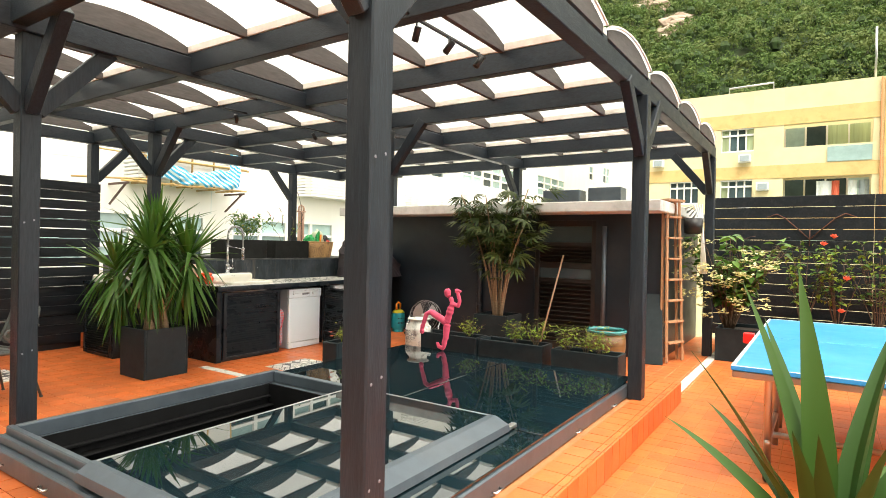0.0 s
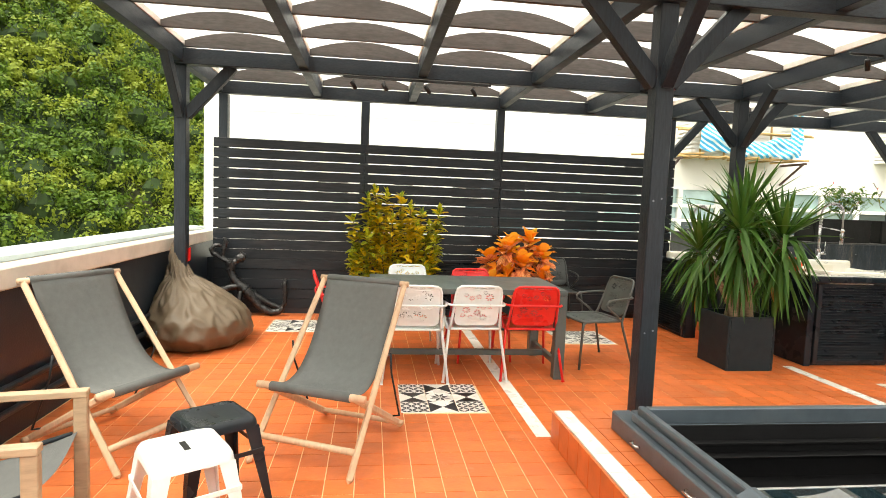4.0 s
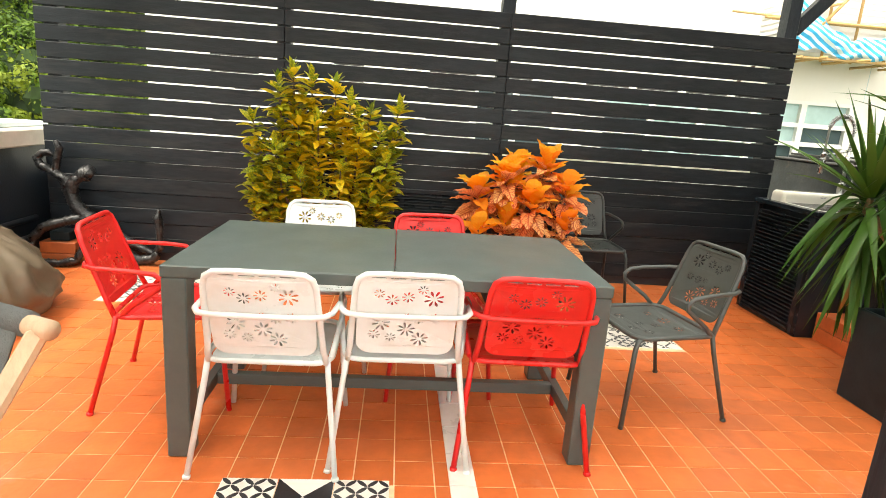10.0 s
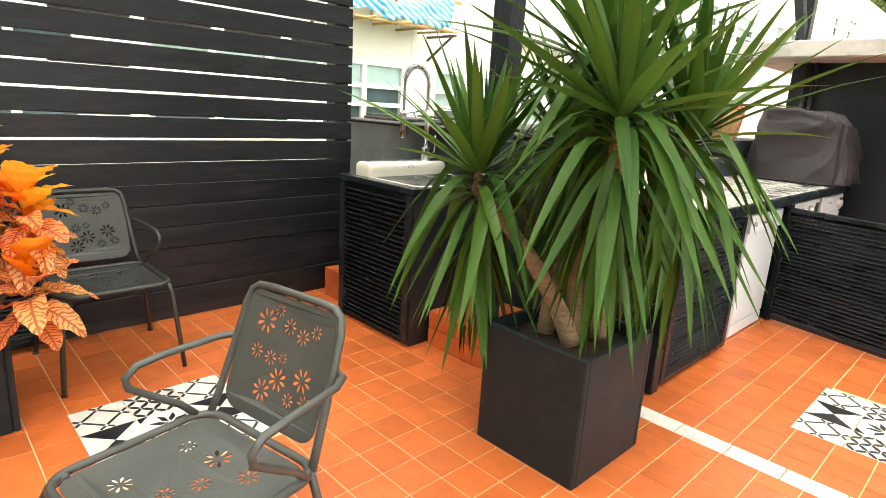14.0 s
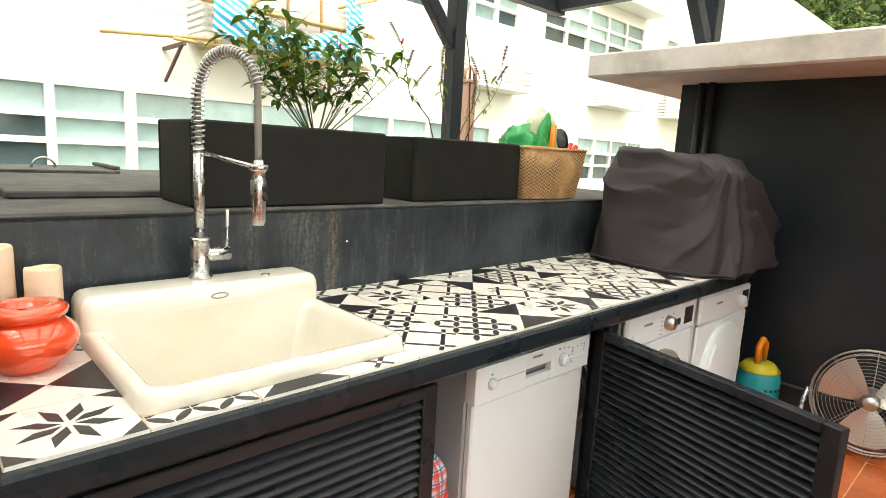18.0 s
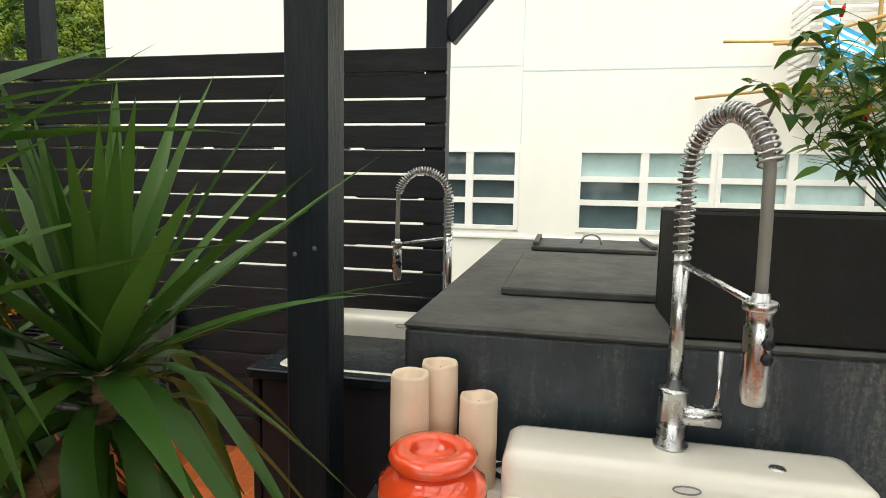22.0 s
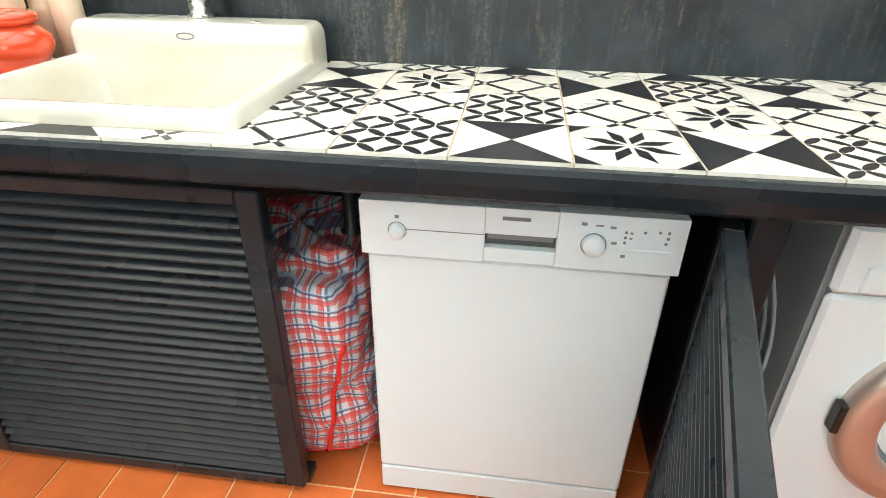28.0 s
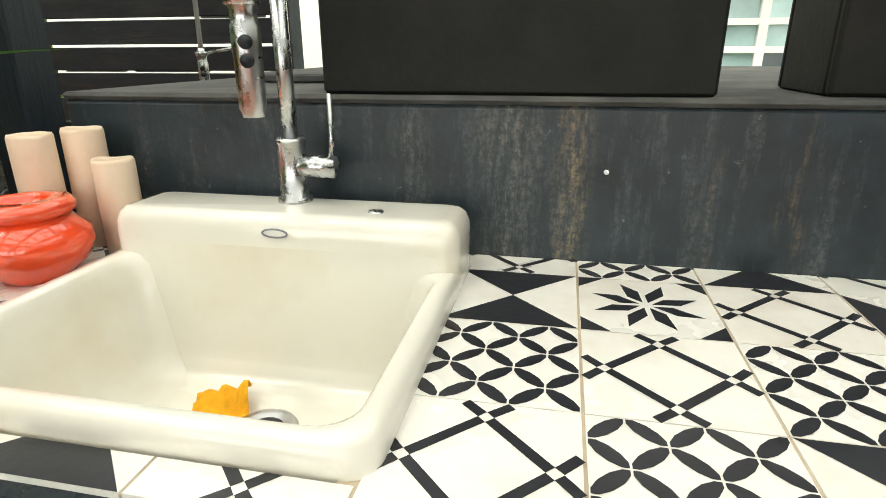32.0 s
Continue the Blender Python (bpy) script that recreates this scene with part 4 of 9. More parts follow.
def prism(section, a, b, along_x):
    """Rail of constant section, run from a to b along x or y."""
    bm = bmesh.new()
    ends = [[bm.verts.new((e, p, z) if along_x else (p, e, z)) for p, z in section] for e in (a, b)]
    n = len(section)
    for k in range(n):
        bm.faces.new((ends[0][k], ends[0][(k + 1) % n], ends[1][(k + 1) % n], ends[1][k]))
    bm.faces.new(ends[0])
    bm.faces.new(ends[1])
    bmesh.ops.recalc_face_normals(bm, faces=bm.faces)
    return bm


part("sash_rail", prism([(-1.53, 0.325), (-1.53, 0.398), (-1.487, 0.398), (-1.402, 0.362), (SX1, 0.325)], SY0, SY1, False), ALU, sash)
part("sash_rail", prism([(1.285, 0.325), (1.285, 0.398), (1.262, 0.398), (1.207, 0.366), (SY0, 0.325)], SX0, -1.532, True), ALU, sash)
boxes("glass_edge", STEEL, [(SX0, SX0 + 0.012, 1.287, SY1, 0.372, 0.397), (SX0 + 0.013, -1.532, SY1 - 0.012, SY1, 0.372, 0.397)], sash, 0.002)
boxes("sash_pane", POOL_GLASS, [(SX0 + 0.013, -1.532, 1.287, SY1 - 0.013, 0.374, 0.394)], sash, 0.002)
boxes("guide", STEEL, [(-1.43, -1.392, SY1 + 0.001, 3.1, 0.325, 0.348)], hatch, 0.003, "short steel guide channel")
for x, y, turn in ((-3.36, HY0 - 0.012, 0), (-2.86, HY0 - 0.012, 0), (-1.16, 4.22, 90), (-1.16, 3.48, 90), (-1.16, 2.4, 90)):
    bm = bmesh.new()
    tube(bm, [(-0.035, 0, 0.0), (-0.03, -0.02, 0.0), (0.0, -0.026, 0.004), (0.03, -0.02, 0.0), (0.035, 0, 0.0)], 0.006, 6)
    ob = part("lashing_eye", bm, CHROME, hatch, "chrome eye bolt", True)
    ob.matrix_local = at(x, y, 0.245, turn)

# ---- shed and kitchen block ----
shed = thing("wall_north", "black rendered rooftop shed with a white concrete roof edge", "shed", kind="structure")
boxes("wall", WALL_BLACK, [(-6.3, -3.3, 7.5, 7.62, 0, 1.86), (-3.3, -2.42, 7.5, 7.62, 1.78, 1.86), (-2.42, -1.58, 7.5, 7.62, 0, 1.86),
                           (-1.7, -1.58, 7.62, 10.0, 0, 1.86), (-6.3, -6.18, 7.62, 10.0, 0, 1.86), (-6.18, -1.7, 9.88, 10.0, 0, 1.86)], shed, 0.0)
boxes("skirting", WALL_BLACK, [(-5.6, -3.34, 7.47, 7.498, 0, 0.2)], shed, 0.008)
boxes("roof_slab", LINTEL, [(-6.67, -1.48, 7.01, 10.1, 1.862, 2.0)], shed, 0.012)

block = thing("wall_block", "dark weathered rendered block behind the kitchen counter", "wall", kind="structure")
boxes("face", PLASTER_DARK, [(-6.38, -6.296, 3.995, 7.5, 0, 1.16)], block, 0.01)
boxes("body", PLASTER_DARK, [(-8.37, -6.382, 4.05, 7.5, 0, 1.155)], block, 0.01)
boxes("top", PLASTER_TOP, [(-8.39, -6.294, 3.993, 7.5, 1.157, 1.172)], block, 0.008)
for x0, x1, y0, y1, lift in ((-7.5, -6.66, 4.17, 4.9, 0.022), (-8.3, -7.8, 4.19, 4.75, 0.02)):
    bm = bmesh.new()
    box(bm, x0, x1, y0, y1, 1.174, 1.174 + lift, 0.004)
    for v in bm.verts:
        v.co.z += 0.006 * noise.noise(v.co * 4) if v.co.z > 1.18 else 0
        v.co.y += 0.02 * noise.noise(Vector((v.co.x * 3, v.co.y * 3, 1)))
    part("hatch_cover", bm, PLASTER_TOP, block, "tarred concrete hatch cover")
for y in (4.19, 4.72):
    boxes("curb", PLASTER_TOP, [(-8.28, -7.82, y + 0.004, y + 0.03, 1.196, 1.215)], block, 0.004)
bm = bmesh.new()
tube(bm, [(-8.06, 4.47 + 0.05 * math.cos(math.pi * k / 10), 1.19 + 0.05 * math.sin(math.pi * k / 10)) for k in range(11)], 0.006, 8)
part("lifting_ring", bm, STEEL, block, "bent iron lifting handle", True)

# ---- facade of the neighbouring white building ----
FX = -14.5
facade = thing("white_building", "white painted apartment building with louvred boxes and blue-green windows", "building")
WINDOWS = [(2.0, 3.62, 0.77, 2.1, 2, 3), (4.53, 6.58, 0.77, 2.1, 2, 3), (6.6, 9.72, 0.77, 2.1, 3, 3), (10.59, 14.8, 0.77, 2.1, 4, 3),
           (15.6, 17.6, 0.77, 2.1, 2, 3), (13.1, 15.6, 4.5, 5.7, 3, 3), (16.62, 21.9, 4.45, 5.72, 5, 3), (10.6, 12.6, 4.4, 5.6, 2, 2),
           (23.5, 29.5, 4.45, 5.72, 6, 3), (32.2, 36.6, 4.6, 5.9, 4, 3), (41.4, 42.3, 6.5, 7.6, 1, 2), (44.6, 46.2, 6.6, 7.9, 2, 2), (18.6, 22.5, 0.77, 2.1, 4, 3)]


ys = sorted({-4.05, 60.0, *[w[0] for w in WINDOWS], *[w[1] for w in WINDOWS]})
for a, b in zip(ys, ys[1:]):
    holes = sorted((w[2], w[3]) for w in WINDOWS if w[0] < (a + b) / 2 < w[1])
    z = -14.0
    for lo, hi in holes + [(9.5, 9.5)]:
        boxes("wall_panel", FACADE, [(FX - 0.3, FX, a, b, z, lo)], facade, 0)
        z = hi
boxes("body", FACADE, [(FX - 12, FX - 0.8, -4.05, 60, -14, 9.3), (FX - 0.8, FX - 0.3, -4.05, -3.6, -14, 9.3)], facade, 0)
for y0, y1, z0, z1 in ((-4.0, 3.62, 3.39, 3.405), (3.64, 13.6, 3.3, 3.315), (3.625, 3.64, 2.15, 9.0), (-4.0, 12.0, 6.1, 6.115), (9.9, 9.915, 2.15, 9.0)):
    boxes("render_joint", FLASHING, [(FX + 0.001, FX + 0.005, y0, y1, z0, z1)], facade, 0)
boxes("sill_band", FACADE, [(FX + 0.002, FX + 0.03, 2.0, 30, 0.62, 0.68)], facade, 0.01)
for y0, y1, z0, z1, nu, nv in WINDOWS:
    win = part("window", mesh("window", bmesh.new()), None, facade)
    dims = [(FX - 0.12, FX + 0.015, y0, y1, z0, z0 + 0.07), (FX - 0.12, FX + 0.015, y0, y1, z1 - 0.07, z1),
            (FX - 0.12, FX + 0.015, y0, y0 + 0.07, z0 + 0.07, z1 - 0.07), (FX - 0.12, FX + 0.015, y1 - 0.07, y1, z0 + 0.07, z1 - 0.07)]
    for i in range(1, nu):
        y = y0 + (y1 - y0) * i / nu
        dims.append((FX - 0.12, FX + 0.01, y - 0.06, y + 0.06, z0 + 0.07, z1 - 0.07))
    for j in range(1, nv):
        zz = z0 + (z1 - z0) * (j / nv if nv != 3 else (0.36, 0.64)[j - 1])
        dims.append((FX - 0.11, FX, y0 + 0.07, y1 - 0.07, zz - 0.045, zz + 0.045))
    boxes("window_frame", FRAME_WHITE, dims, win, 0)
    for i in range(nu):
        for j in range(nv):
            a, b = y0 + (y1 - y0) * i / nu, y0 + (y1 - y0) * (i + 1) / nu
            lo, hi = z0 + (z1 - z0) * j / nv, z0 + (z1 - z0) * (j + 1) / nv
            boxes("pane", GLASS_FAR if y0 > 2.1 and random.random() < (1.0 if j == nv - 1 else (0.3, 0.6)[min(j, 1)]) else GLASS_DARK, [(FX - 0.1, FX - 0.08, a, b, lo, hi)], win, 0)


def louvre_box(y0, y1, z0, z1, out=0.7):
    """White slatted screen round an air conditioner."""
    box_ = part("louvre_box", mesh("louvre_box", bmesh.new()), None, facade)
    n = max(5, int((z1 - z0) / 0.11))
    for k in range(n):
        zz = z0 + 0.1 + (z1 - z0 - 0.16) * k / n
        boxes("slat", FRAME_WHITE, [(FX + out - 0.03, FX + out, y0, y1, zz, zz + 0.052), (FX, FX + out - 0.03, y0, y0 + 0.03, zz, zz + 0.052),
                                    (FX, FX + out - 0.03, y1 - 0.03, y1, zz, zz + 0.052)], box_, 0)
    boxes("tray", FRAME_WHITE, [(FX, FX + out, y0, y1, z0, z0 + 0.07)], box_, 0)
    boxes("unit", FACADE, [(FX + 0.1, FX + 0.45, y0 + 0.3, y1 - 0.3, z0 + 0.1, z1 - 0.2)], box_, 0.02)


for d in ((13.06, 15.55, 2.93, 4.18), (19.0, 21.3, 3.0, 3.8), (19.0, 22.0, 6.0, 7.1), (23.4, 26.4, 3.0, 4.2), (7.45, 10.1, 2.92, 4.2)):
    louvre_box(*d)

# ---- ground far below, hill and sky line ----
bm = bmesh.new()
grid(bm, lambda u, v: Vector((-600 + 1200 * u, -600 + 1200 * v, -14.0)), 8, 8)
structure("ground", bm, material("far_ground", (0.08, 0.09, 0.05), 0.95, spread=0.4, scale=0.1, bump=0), "ground far below the terrace", "ground")


def hill_height(x, y):
    """A bowl of slopes: close on the south and west, farther to the north."""
    r = math.hypot(x, y)
    north = max(0.0, min(1.0, (math.atan2(y, -x) - 0.4) / 0.6)) if y > 0 else 0.0
    start, slope = 34 + 30 * north, 0.95 - 0.12 * north
    return -12 + max(0.0, r - start) * slope + 5 * noise.noise(Vector((x * 0.03, y * 0.03, 0))) + 2.5 * noise.noise(Vector((x * 0.09, y * 0.09, 3)))


def polar(a, r):
    x, y = -r * math.cos(a), r * math.sin(a)
    return Vector((x, y, hill_height(x, y)))


bm = bmesh.new()
grid(bm, lambda u, v: polar(-2.6 + 5.0 * u, 30 + 210 * v), 90, 30)
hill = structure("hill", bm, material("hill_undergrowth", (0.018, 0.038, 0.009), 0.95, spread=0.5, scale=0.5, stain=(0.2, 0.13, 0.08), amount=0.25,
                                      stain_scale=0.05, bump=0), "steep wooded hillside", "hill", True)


def spread_over(a0, a1, r0, r1, count, small, large, bare=()):
    """Tree places on the slope, kept apart by the reach of their crowns."""
    spots, cells = [], {}
    for _ in range(count):
        a, r = rnd(a0, a1), math.sqrt(rnd(r0 * r0, r1 * r1))
        size = rnd(small, large)
        if any(((a - u) / du) ** 2 + ((r - v) / dv) ** 2 < 1 for u, v, du, dv in bare):
            continue
        p = polar(a, r)
        key = (int(p.x // 4), int(p.y // 4))
        near = [q for i in (-1, 0, 1) for j in (-1, 0, 1) for q in cells.get((key[0] + i, key[1] + j), ())]
        if all((p.xy - c.xy).length > 0.4 * (size + t) for c, t in near):
            cells.setdefault(key, []).append((p, size))
            spots.append((p, size))
    return spots


def woods(name, spots, leaves, leaf, mat, inner):
    """Crowns of lobes, each lobe a shell of small leaf clumps; a dark core paints in the crown's inner shade; one mesh.
    """
    gen = np.random.default_rng(5)
    quads, cores, core_faces = [], [], []
    for p, size in spots:
        base = np.array(p) + (0, 0, size * gen.uniform(0.1, 0.75))
        n = 12
        d = gen.normal(size=(n, 3)) + (0, 0, 0.3)
        d /= np.linalg.norm(d, axis=1)[:, None]
        at_ = d * (1, 1, 0.85) * size * gen.uniform(0.5, 0.75, (n, 1))
        reach = size * gen.uniform(0.3, 0.5, n)
        pick = gen.integers(0, n, leaves)
        u = gen.normal(size=(leaves, 3)) + d[pick] * 0.8 + (0, 0, 0.35)
        u /= np.linalg.norm(u, axis=1)[:, None]
        c = base + at_[pick] + u * reach[pick, None] * gen.uniform(0.82, 1.06, (leaves, 1))
        nrm = u * 1.5 + gen.normal(size=(leaves, 3)) * 0.45
        nrm /= np.linalg.norm(nrm, axis=1)[:, None]
        a = np.cross(nrm, gen.normal(size=(leaves, 3)))
        a *= leaf * gen.uniform(0.6, 1.3, (leaves, 1)) / np.linalg.norm(a, axis=1)[:, None]
        b = np.cross(nrm, a) * gen.uniform(0.45, 0.75, (leaves, 1))
        quads.append(np.stack([c - a, c + b, c + a, c - b], 1))
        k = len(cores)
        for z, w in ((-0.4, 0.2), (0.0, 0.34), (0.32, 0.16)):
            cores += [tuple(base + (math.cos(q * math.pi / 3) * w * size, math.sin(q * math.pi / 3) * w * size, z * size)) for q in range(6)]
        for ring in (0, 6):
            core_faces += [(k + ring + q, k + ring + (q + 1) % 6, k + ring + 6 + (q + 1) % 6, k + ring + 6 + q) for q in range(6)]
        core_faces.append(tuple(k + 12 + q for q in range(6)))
    verts = np.concatenate(quads).reshape(-1, 3)
    m = len(verts)
    me = bpy.data.meshes.new(name)
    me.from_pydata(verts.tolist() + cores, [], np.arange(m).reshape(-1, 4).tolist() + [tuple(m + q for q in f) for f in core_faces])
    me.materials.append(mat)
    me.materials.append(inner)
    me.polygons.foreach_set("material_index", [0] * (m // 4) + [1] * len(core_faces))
    return me


# dark green of the crown cores: shade between the leaves put into colour
SHADE_CORE = material("painted_crown_shade", (0.026, 0.052, 0.011), 0.95, spread=0.4, scale=1.5, bump=0)
ROCKS = [(1.325, 154, 0.03, 6), (1.365, 146, 0.025, 5), (1.345, 138, 0.016, 5)]
tagged(part("woods", woods("woods", spread_over(-1.05, -0.12, 34, 76, 16000, 1.2, 2.6), 700, 0.14, LEAF_WOODS, SHADE_CORE), None),
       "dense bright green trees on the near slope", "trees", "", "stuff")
tagged(part("far_woods", woods("far_woods", spread_over(1.1, 1.8, 88, 172, 16000, 1.7, 3.3, ROCKS), 270, 0.25, LEAF_FAR, SHADE_CORE), None),
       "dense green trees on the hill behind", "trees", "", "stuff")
# bare granite among the trees of the far slope
GRANITE = material("pinkish_granite", (0.36, 0.27, 0.21), 0.9, spread=0.3, scale=0.6, stain=(0.2, 0.17, 0.13), amount=0.6, stain_scale=0.3, bump=0.4, bump_scale=3)
for a, r, da, dr in ROCKS:
    for _ in range(5):
        c = polar(a + rnd(-0.6, 0.6) * da, r + rnd(-0.6, 0.6) * dr)
        bm = bmesh.new()
        bmesh.ops.create_icosphere(bm, subdivisions=3, radius=1.0)
        w = rnd(1.2, 2.6)
        off = Vector((rnd(0, 50), rnd(0, 50), rnd(0, 50)))
        for v in bm.verts:
            k = 1 + 0.45 * noise.noise(v.co * 1.3 + off) + 0.2 * noise.noise(v.co * 3.5 + off)
            v.co = Vector((v.co.x * w * 1.2, v.co.y * w * 1.2, v.co.z * w * 0.8)) * k
        rock = part("rock", bm, GRANITE, None)
        rock.matrix_world = Matrix.Translation(c)
        tagged(rock, "bare pinkish granite outcrop among the trees", "rock", "rocks on the far slope")

# ---- kitchen: counter, sink, appliances ----
def plaid_material():
    """Woven plastic cloth: red and blue bands crossing on pale grey."""
    m = bpy.data.materials.new("red_blue_plaid")
    m.use_nodes = True
    nt = m.node_tree
    p = nt.nodes["Principled BSDF"]
    coord = nt.nodes.new("ShaderNodeTexCoord")
    warp = nd(nt, "TexNoise", Scale=5.0, Detail=2.0)
    nt.links.new(coord.outputs["Object"], warp.inputs["Vector"])
    bent = nt.nodes.new("ShaderNodeVectorMath")
    bent.operation = "MULTIPLY_ADD"
    bent.inputs[1].default_value = (0.04, 0.07, 0.07)
    nt.links.new(warp.outputs["Color"], bent.inputs[0])
    nt.links.new(coord.outputs["Object"], bent.inputs[2])
    split = nt.nodes.new("ShaderNodeSeparateXYZ")
    nt.links.new(bent.outputs["Vector"], split.inputs[0])

    def op(kind, a, b):
        node = nt.nodes.new("ShaderNodeMath")
        node.operation = kind
        for i, v in enumerate((a, b)):
            if isinstance(v, (int, float)):
                node.inputs[i].default_value = v
            elif v is not None:
                nt.links.new(v, node.inputs[i])
        return node.outputs[0]

    def band(axis, phase, width):
        f = op("FRACT", op("ADD", op("MULTIPLY", split.outputs[axis], 29.0), phase), None)
        return op("LESS_THAN", f, width)

    colour = None
    for axis in (1, 2):
        for phase, width, rgb, weight in ((0.0, 0.34, (0.62, 0.04, 0.03), 0.72), (0.52, 0.14, (0.02, 0.025, 0.09), 0.75), (0.4, 0.07, (0.25, 0.5, 0.75), 0.7), (0.74, 0.05, (0.02, 0.03, 0.12), 0.6), (0.84, 0.06, (0.6, 0.05, 0.03), 0.6)):
            mix = nt.nodes.new("ShaderNodeMix")
            mix.data_type = "RGBA"
            nt.links.new(op("MULTIPLY", band(axis, phase, width), weight), mix.inputs[0])
            if colour is None:
                mix.inputs["A"].default_value = (0.55, 0.55, 0.58, 1)
            else:
                nt.links.new(colour, mix.inputs["A"])
            mix.inputs["B"].default_value = (*rgb, 1)
            colour = mix.outputs["Result"]
    weave = nd(nt, "TexNoise", Scale=240.0, Detail=1.0)
    nt.links.new(coord.outputs["Object"], weave.inputs["Vector"])
    relief = nd(nt, "Bump", Strength=0.6, Distance=0.003)
    nt.links.new(weave.outputs["Fac"], relief.inputs["Height"])
    nt.links.new(relief.outputs["Normal"], p.inputs["Normal"])
    nt.links.new(colour, p.inputs["Base Color"])
    p.inputs["Roughness"].default_value = 0.4
    return m


PLAID = plaid_material()
CZ, CX0, CX1, CY0, CY1 = 0.882, -6.294, -5.6, 3.98, 7.14
counter = thing("kitchen_counter", "black rendered outdoor kitchen counter topped with black and white patterned tiles", "counter")
bm = bmesh.new()
box(bm, CX0, -5.664, CY0, 4.232, 0.82, CZ - 0.009, 0.0)
box(bm, CX0, -5.664, 4.842, CY1, 0.82, CZ - 0.009, 0.0)
part("slab", bm, COUNTER_BLACK, counter)
bm = bmesh.new()
n = 64
prof = [(-5.662, 0.815), (-5.604, 0.815), (-5.597, 0.823), (-5.595, 0.845), (-5.597, CZ - 0.014), (-5.604, CZ - 0.006), (-5.662, CZ - 0.0085)]
rings = []
for k in range(n + 1):
    y = CY0 + (CY1 - CY0) * k / n
    wob = 0.0022 * noise.noise(Vector((y * 5, 0, 0))) + 0.0012 * noise.noise(Vector((y * 21, 3, 0)))
    rings.append([bm.verts.new((x + (wob if x > -5.65 else 0), y, z + (wob * 0.8 if 0.82 < z < CZ - 0.008 else 0))) for x, z in prof])
for a, b in zip(rings, rings[1:]):
    for q in range(len(prof)):
        bm.faces.new((a[q], a[(q + 1) % len(prof)], b[(q + 1) % len(prof)], b[q]))
bm.faces.new(rings[0])
bm.faces.new(rings[-1][::-1])
bmesh.ops.recalc_face_normals(bm, faces=bm.faces)
part("front_edge", bm, COUNTER_BLACK, counter, "rounded glossy black edge")
boxes("grout_bed", GROUT_TAN, [(CX0 + 0.002, -5.622, 4.03, 4.23, CZ - 0.008, CZ - 0.0018), (CX0 + 0.002, -5.622, 4.84, CY1 - 0.01, CZ - 0.008, CZ - 0.0018),
                                (-5.672, -5.622, 4.23, 4.84, CZ - 0.008, CZ - 0.0018)], counter, 0)
boxes("end_edge", COUNTER_BLACK, [(CX0 + 0.002, -5.664, CY0 + 0.001, 4.028, CZ - 0.0088, CZ - 0.003)], counter, 0.002)
boxes("end_panel", COUNTER_BLACK, [(CX0, -5.615, CY0, CY0 + 0.07, 0, 0.814)], counter, 0.005)
boxes("pillar", COUNTER_BLACK, [(-5.7, -5.625, 5.72, 5.78, 0, 0.814)], counter, 0.005)
boxes("toe_board", WALL_BLACK, [(-5.7, -5.65, 4.05, 4.9, 0.0, 0.025)], counter, 0.003)
boxes("partition", WALL_BLACK, [(-6.28, -5.74, 5.74, 5.76, 0, 0.815)], counter, 0.003)
boxes("corner_grout", GROUT_TAN, [(x, x + 0.03, y, y + 0.03, CZ - 0.012, CZ - 0.0025) for x in (-6.25, -5.7) for y in (4.2325, 4.8105)], counter, 0)
kinds = [[3, 2, 0, 3, 2, 3, 0, 2, 1, 3, 2, 0, 3, 1, 2, 3],
         [1, 0, 3, 2, 0, 1, 3, 0, 2, 0, 1, 3, 2, 0, 3, 2],
         [2, 3, 2, 1, 3, 2, 1, 3, 0, 2, 3, 1, 0, 2, 1, 3]]
TILE_ROWS = [-5.72, -5.918, -6.116]
seed_kinds = {(0, 0): 1, (0, 1): 3, (0, 2): 2, (0, 3): 0, (0, 4): 3, (0, 5): 2, (0, 6): 0, (0, 7): 1, (0, 8): 0, (0, 9): 2, (0, 10): 3,
              (1, 0): 0, (1, 4): 2, (1, 5): 3, (1, 6): 2, (1, 7): 3, (1, 8): 1, (1, 9): 3,
              (2, 0): 3, (2, 4): 0, (2, 5): 1, (2, 6): 3, (2, 7): 0, (2, 8): 2, (2, 9): 0, (2, 10): 3}
BOWS = {(0, 6): 1, (0, 8): 0, (2, 4): 1, (2, 7): 0, (0, 3): 1, (1, 0): 0, (2, 9): 1}
for r, x in enumerate(TILE_ROWS):
    for k in range(15):
        if k in (1, 2, 3):
            continue
        kind = seed_kinds.get((r, k), kinds[r][k])
        lay_tile(counter, kind, x, 4.13 + 0.2 * k, CZ, random.randint(0, 3) if kind in (2, 3) else BOWS.get((r, k), 0) if kind == 0 else 0)


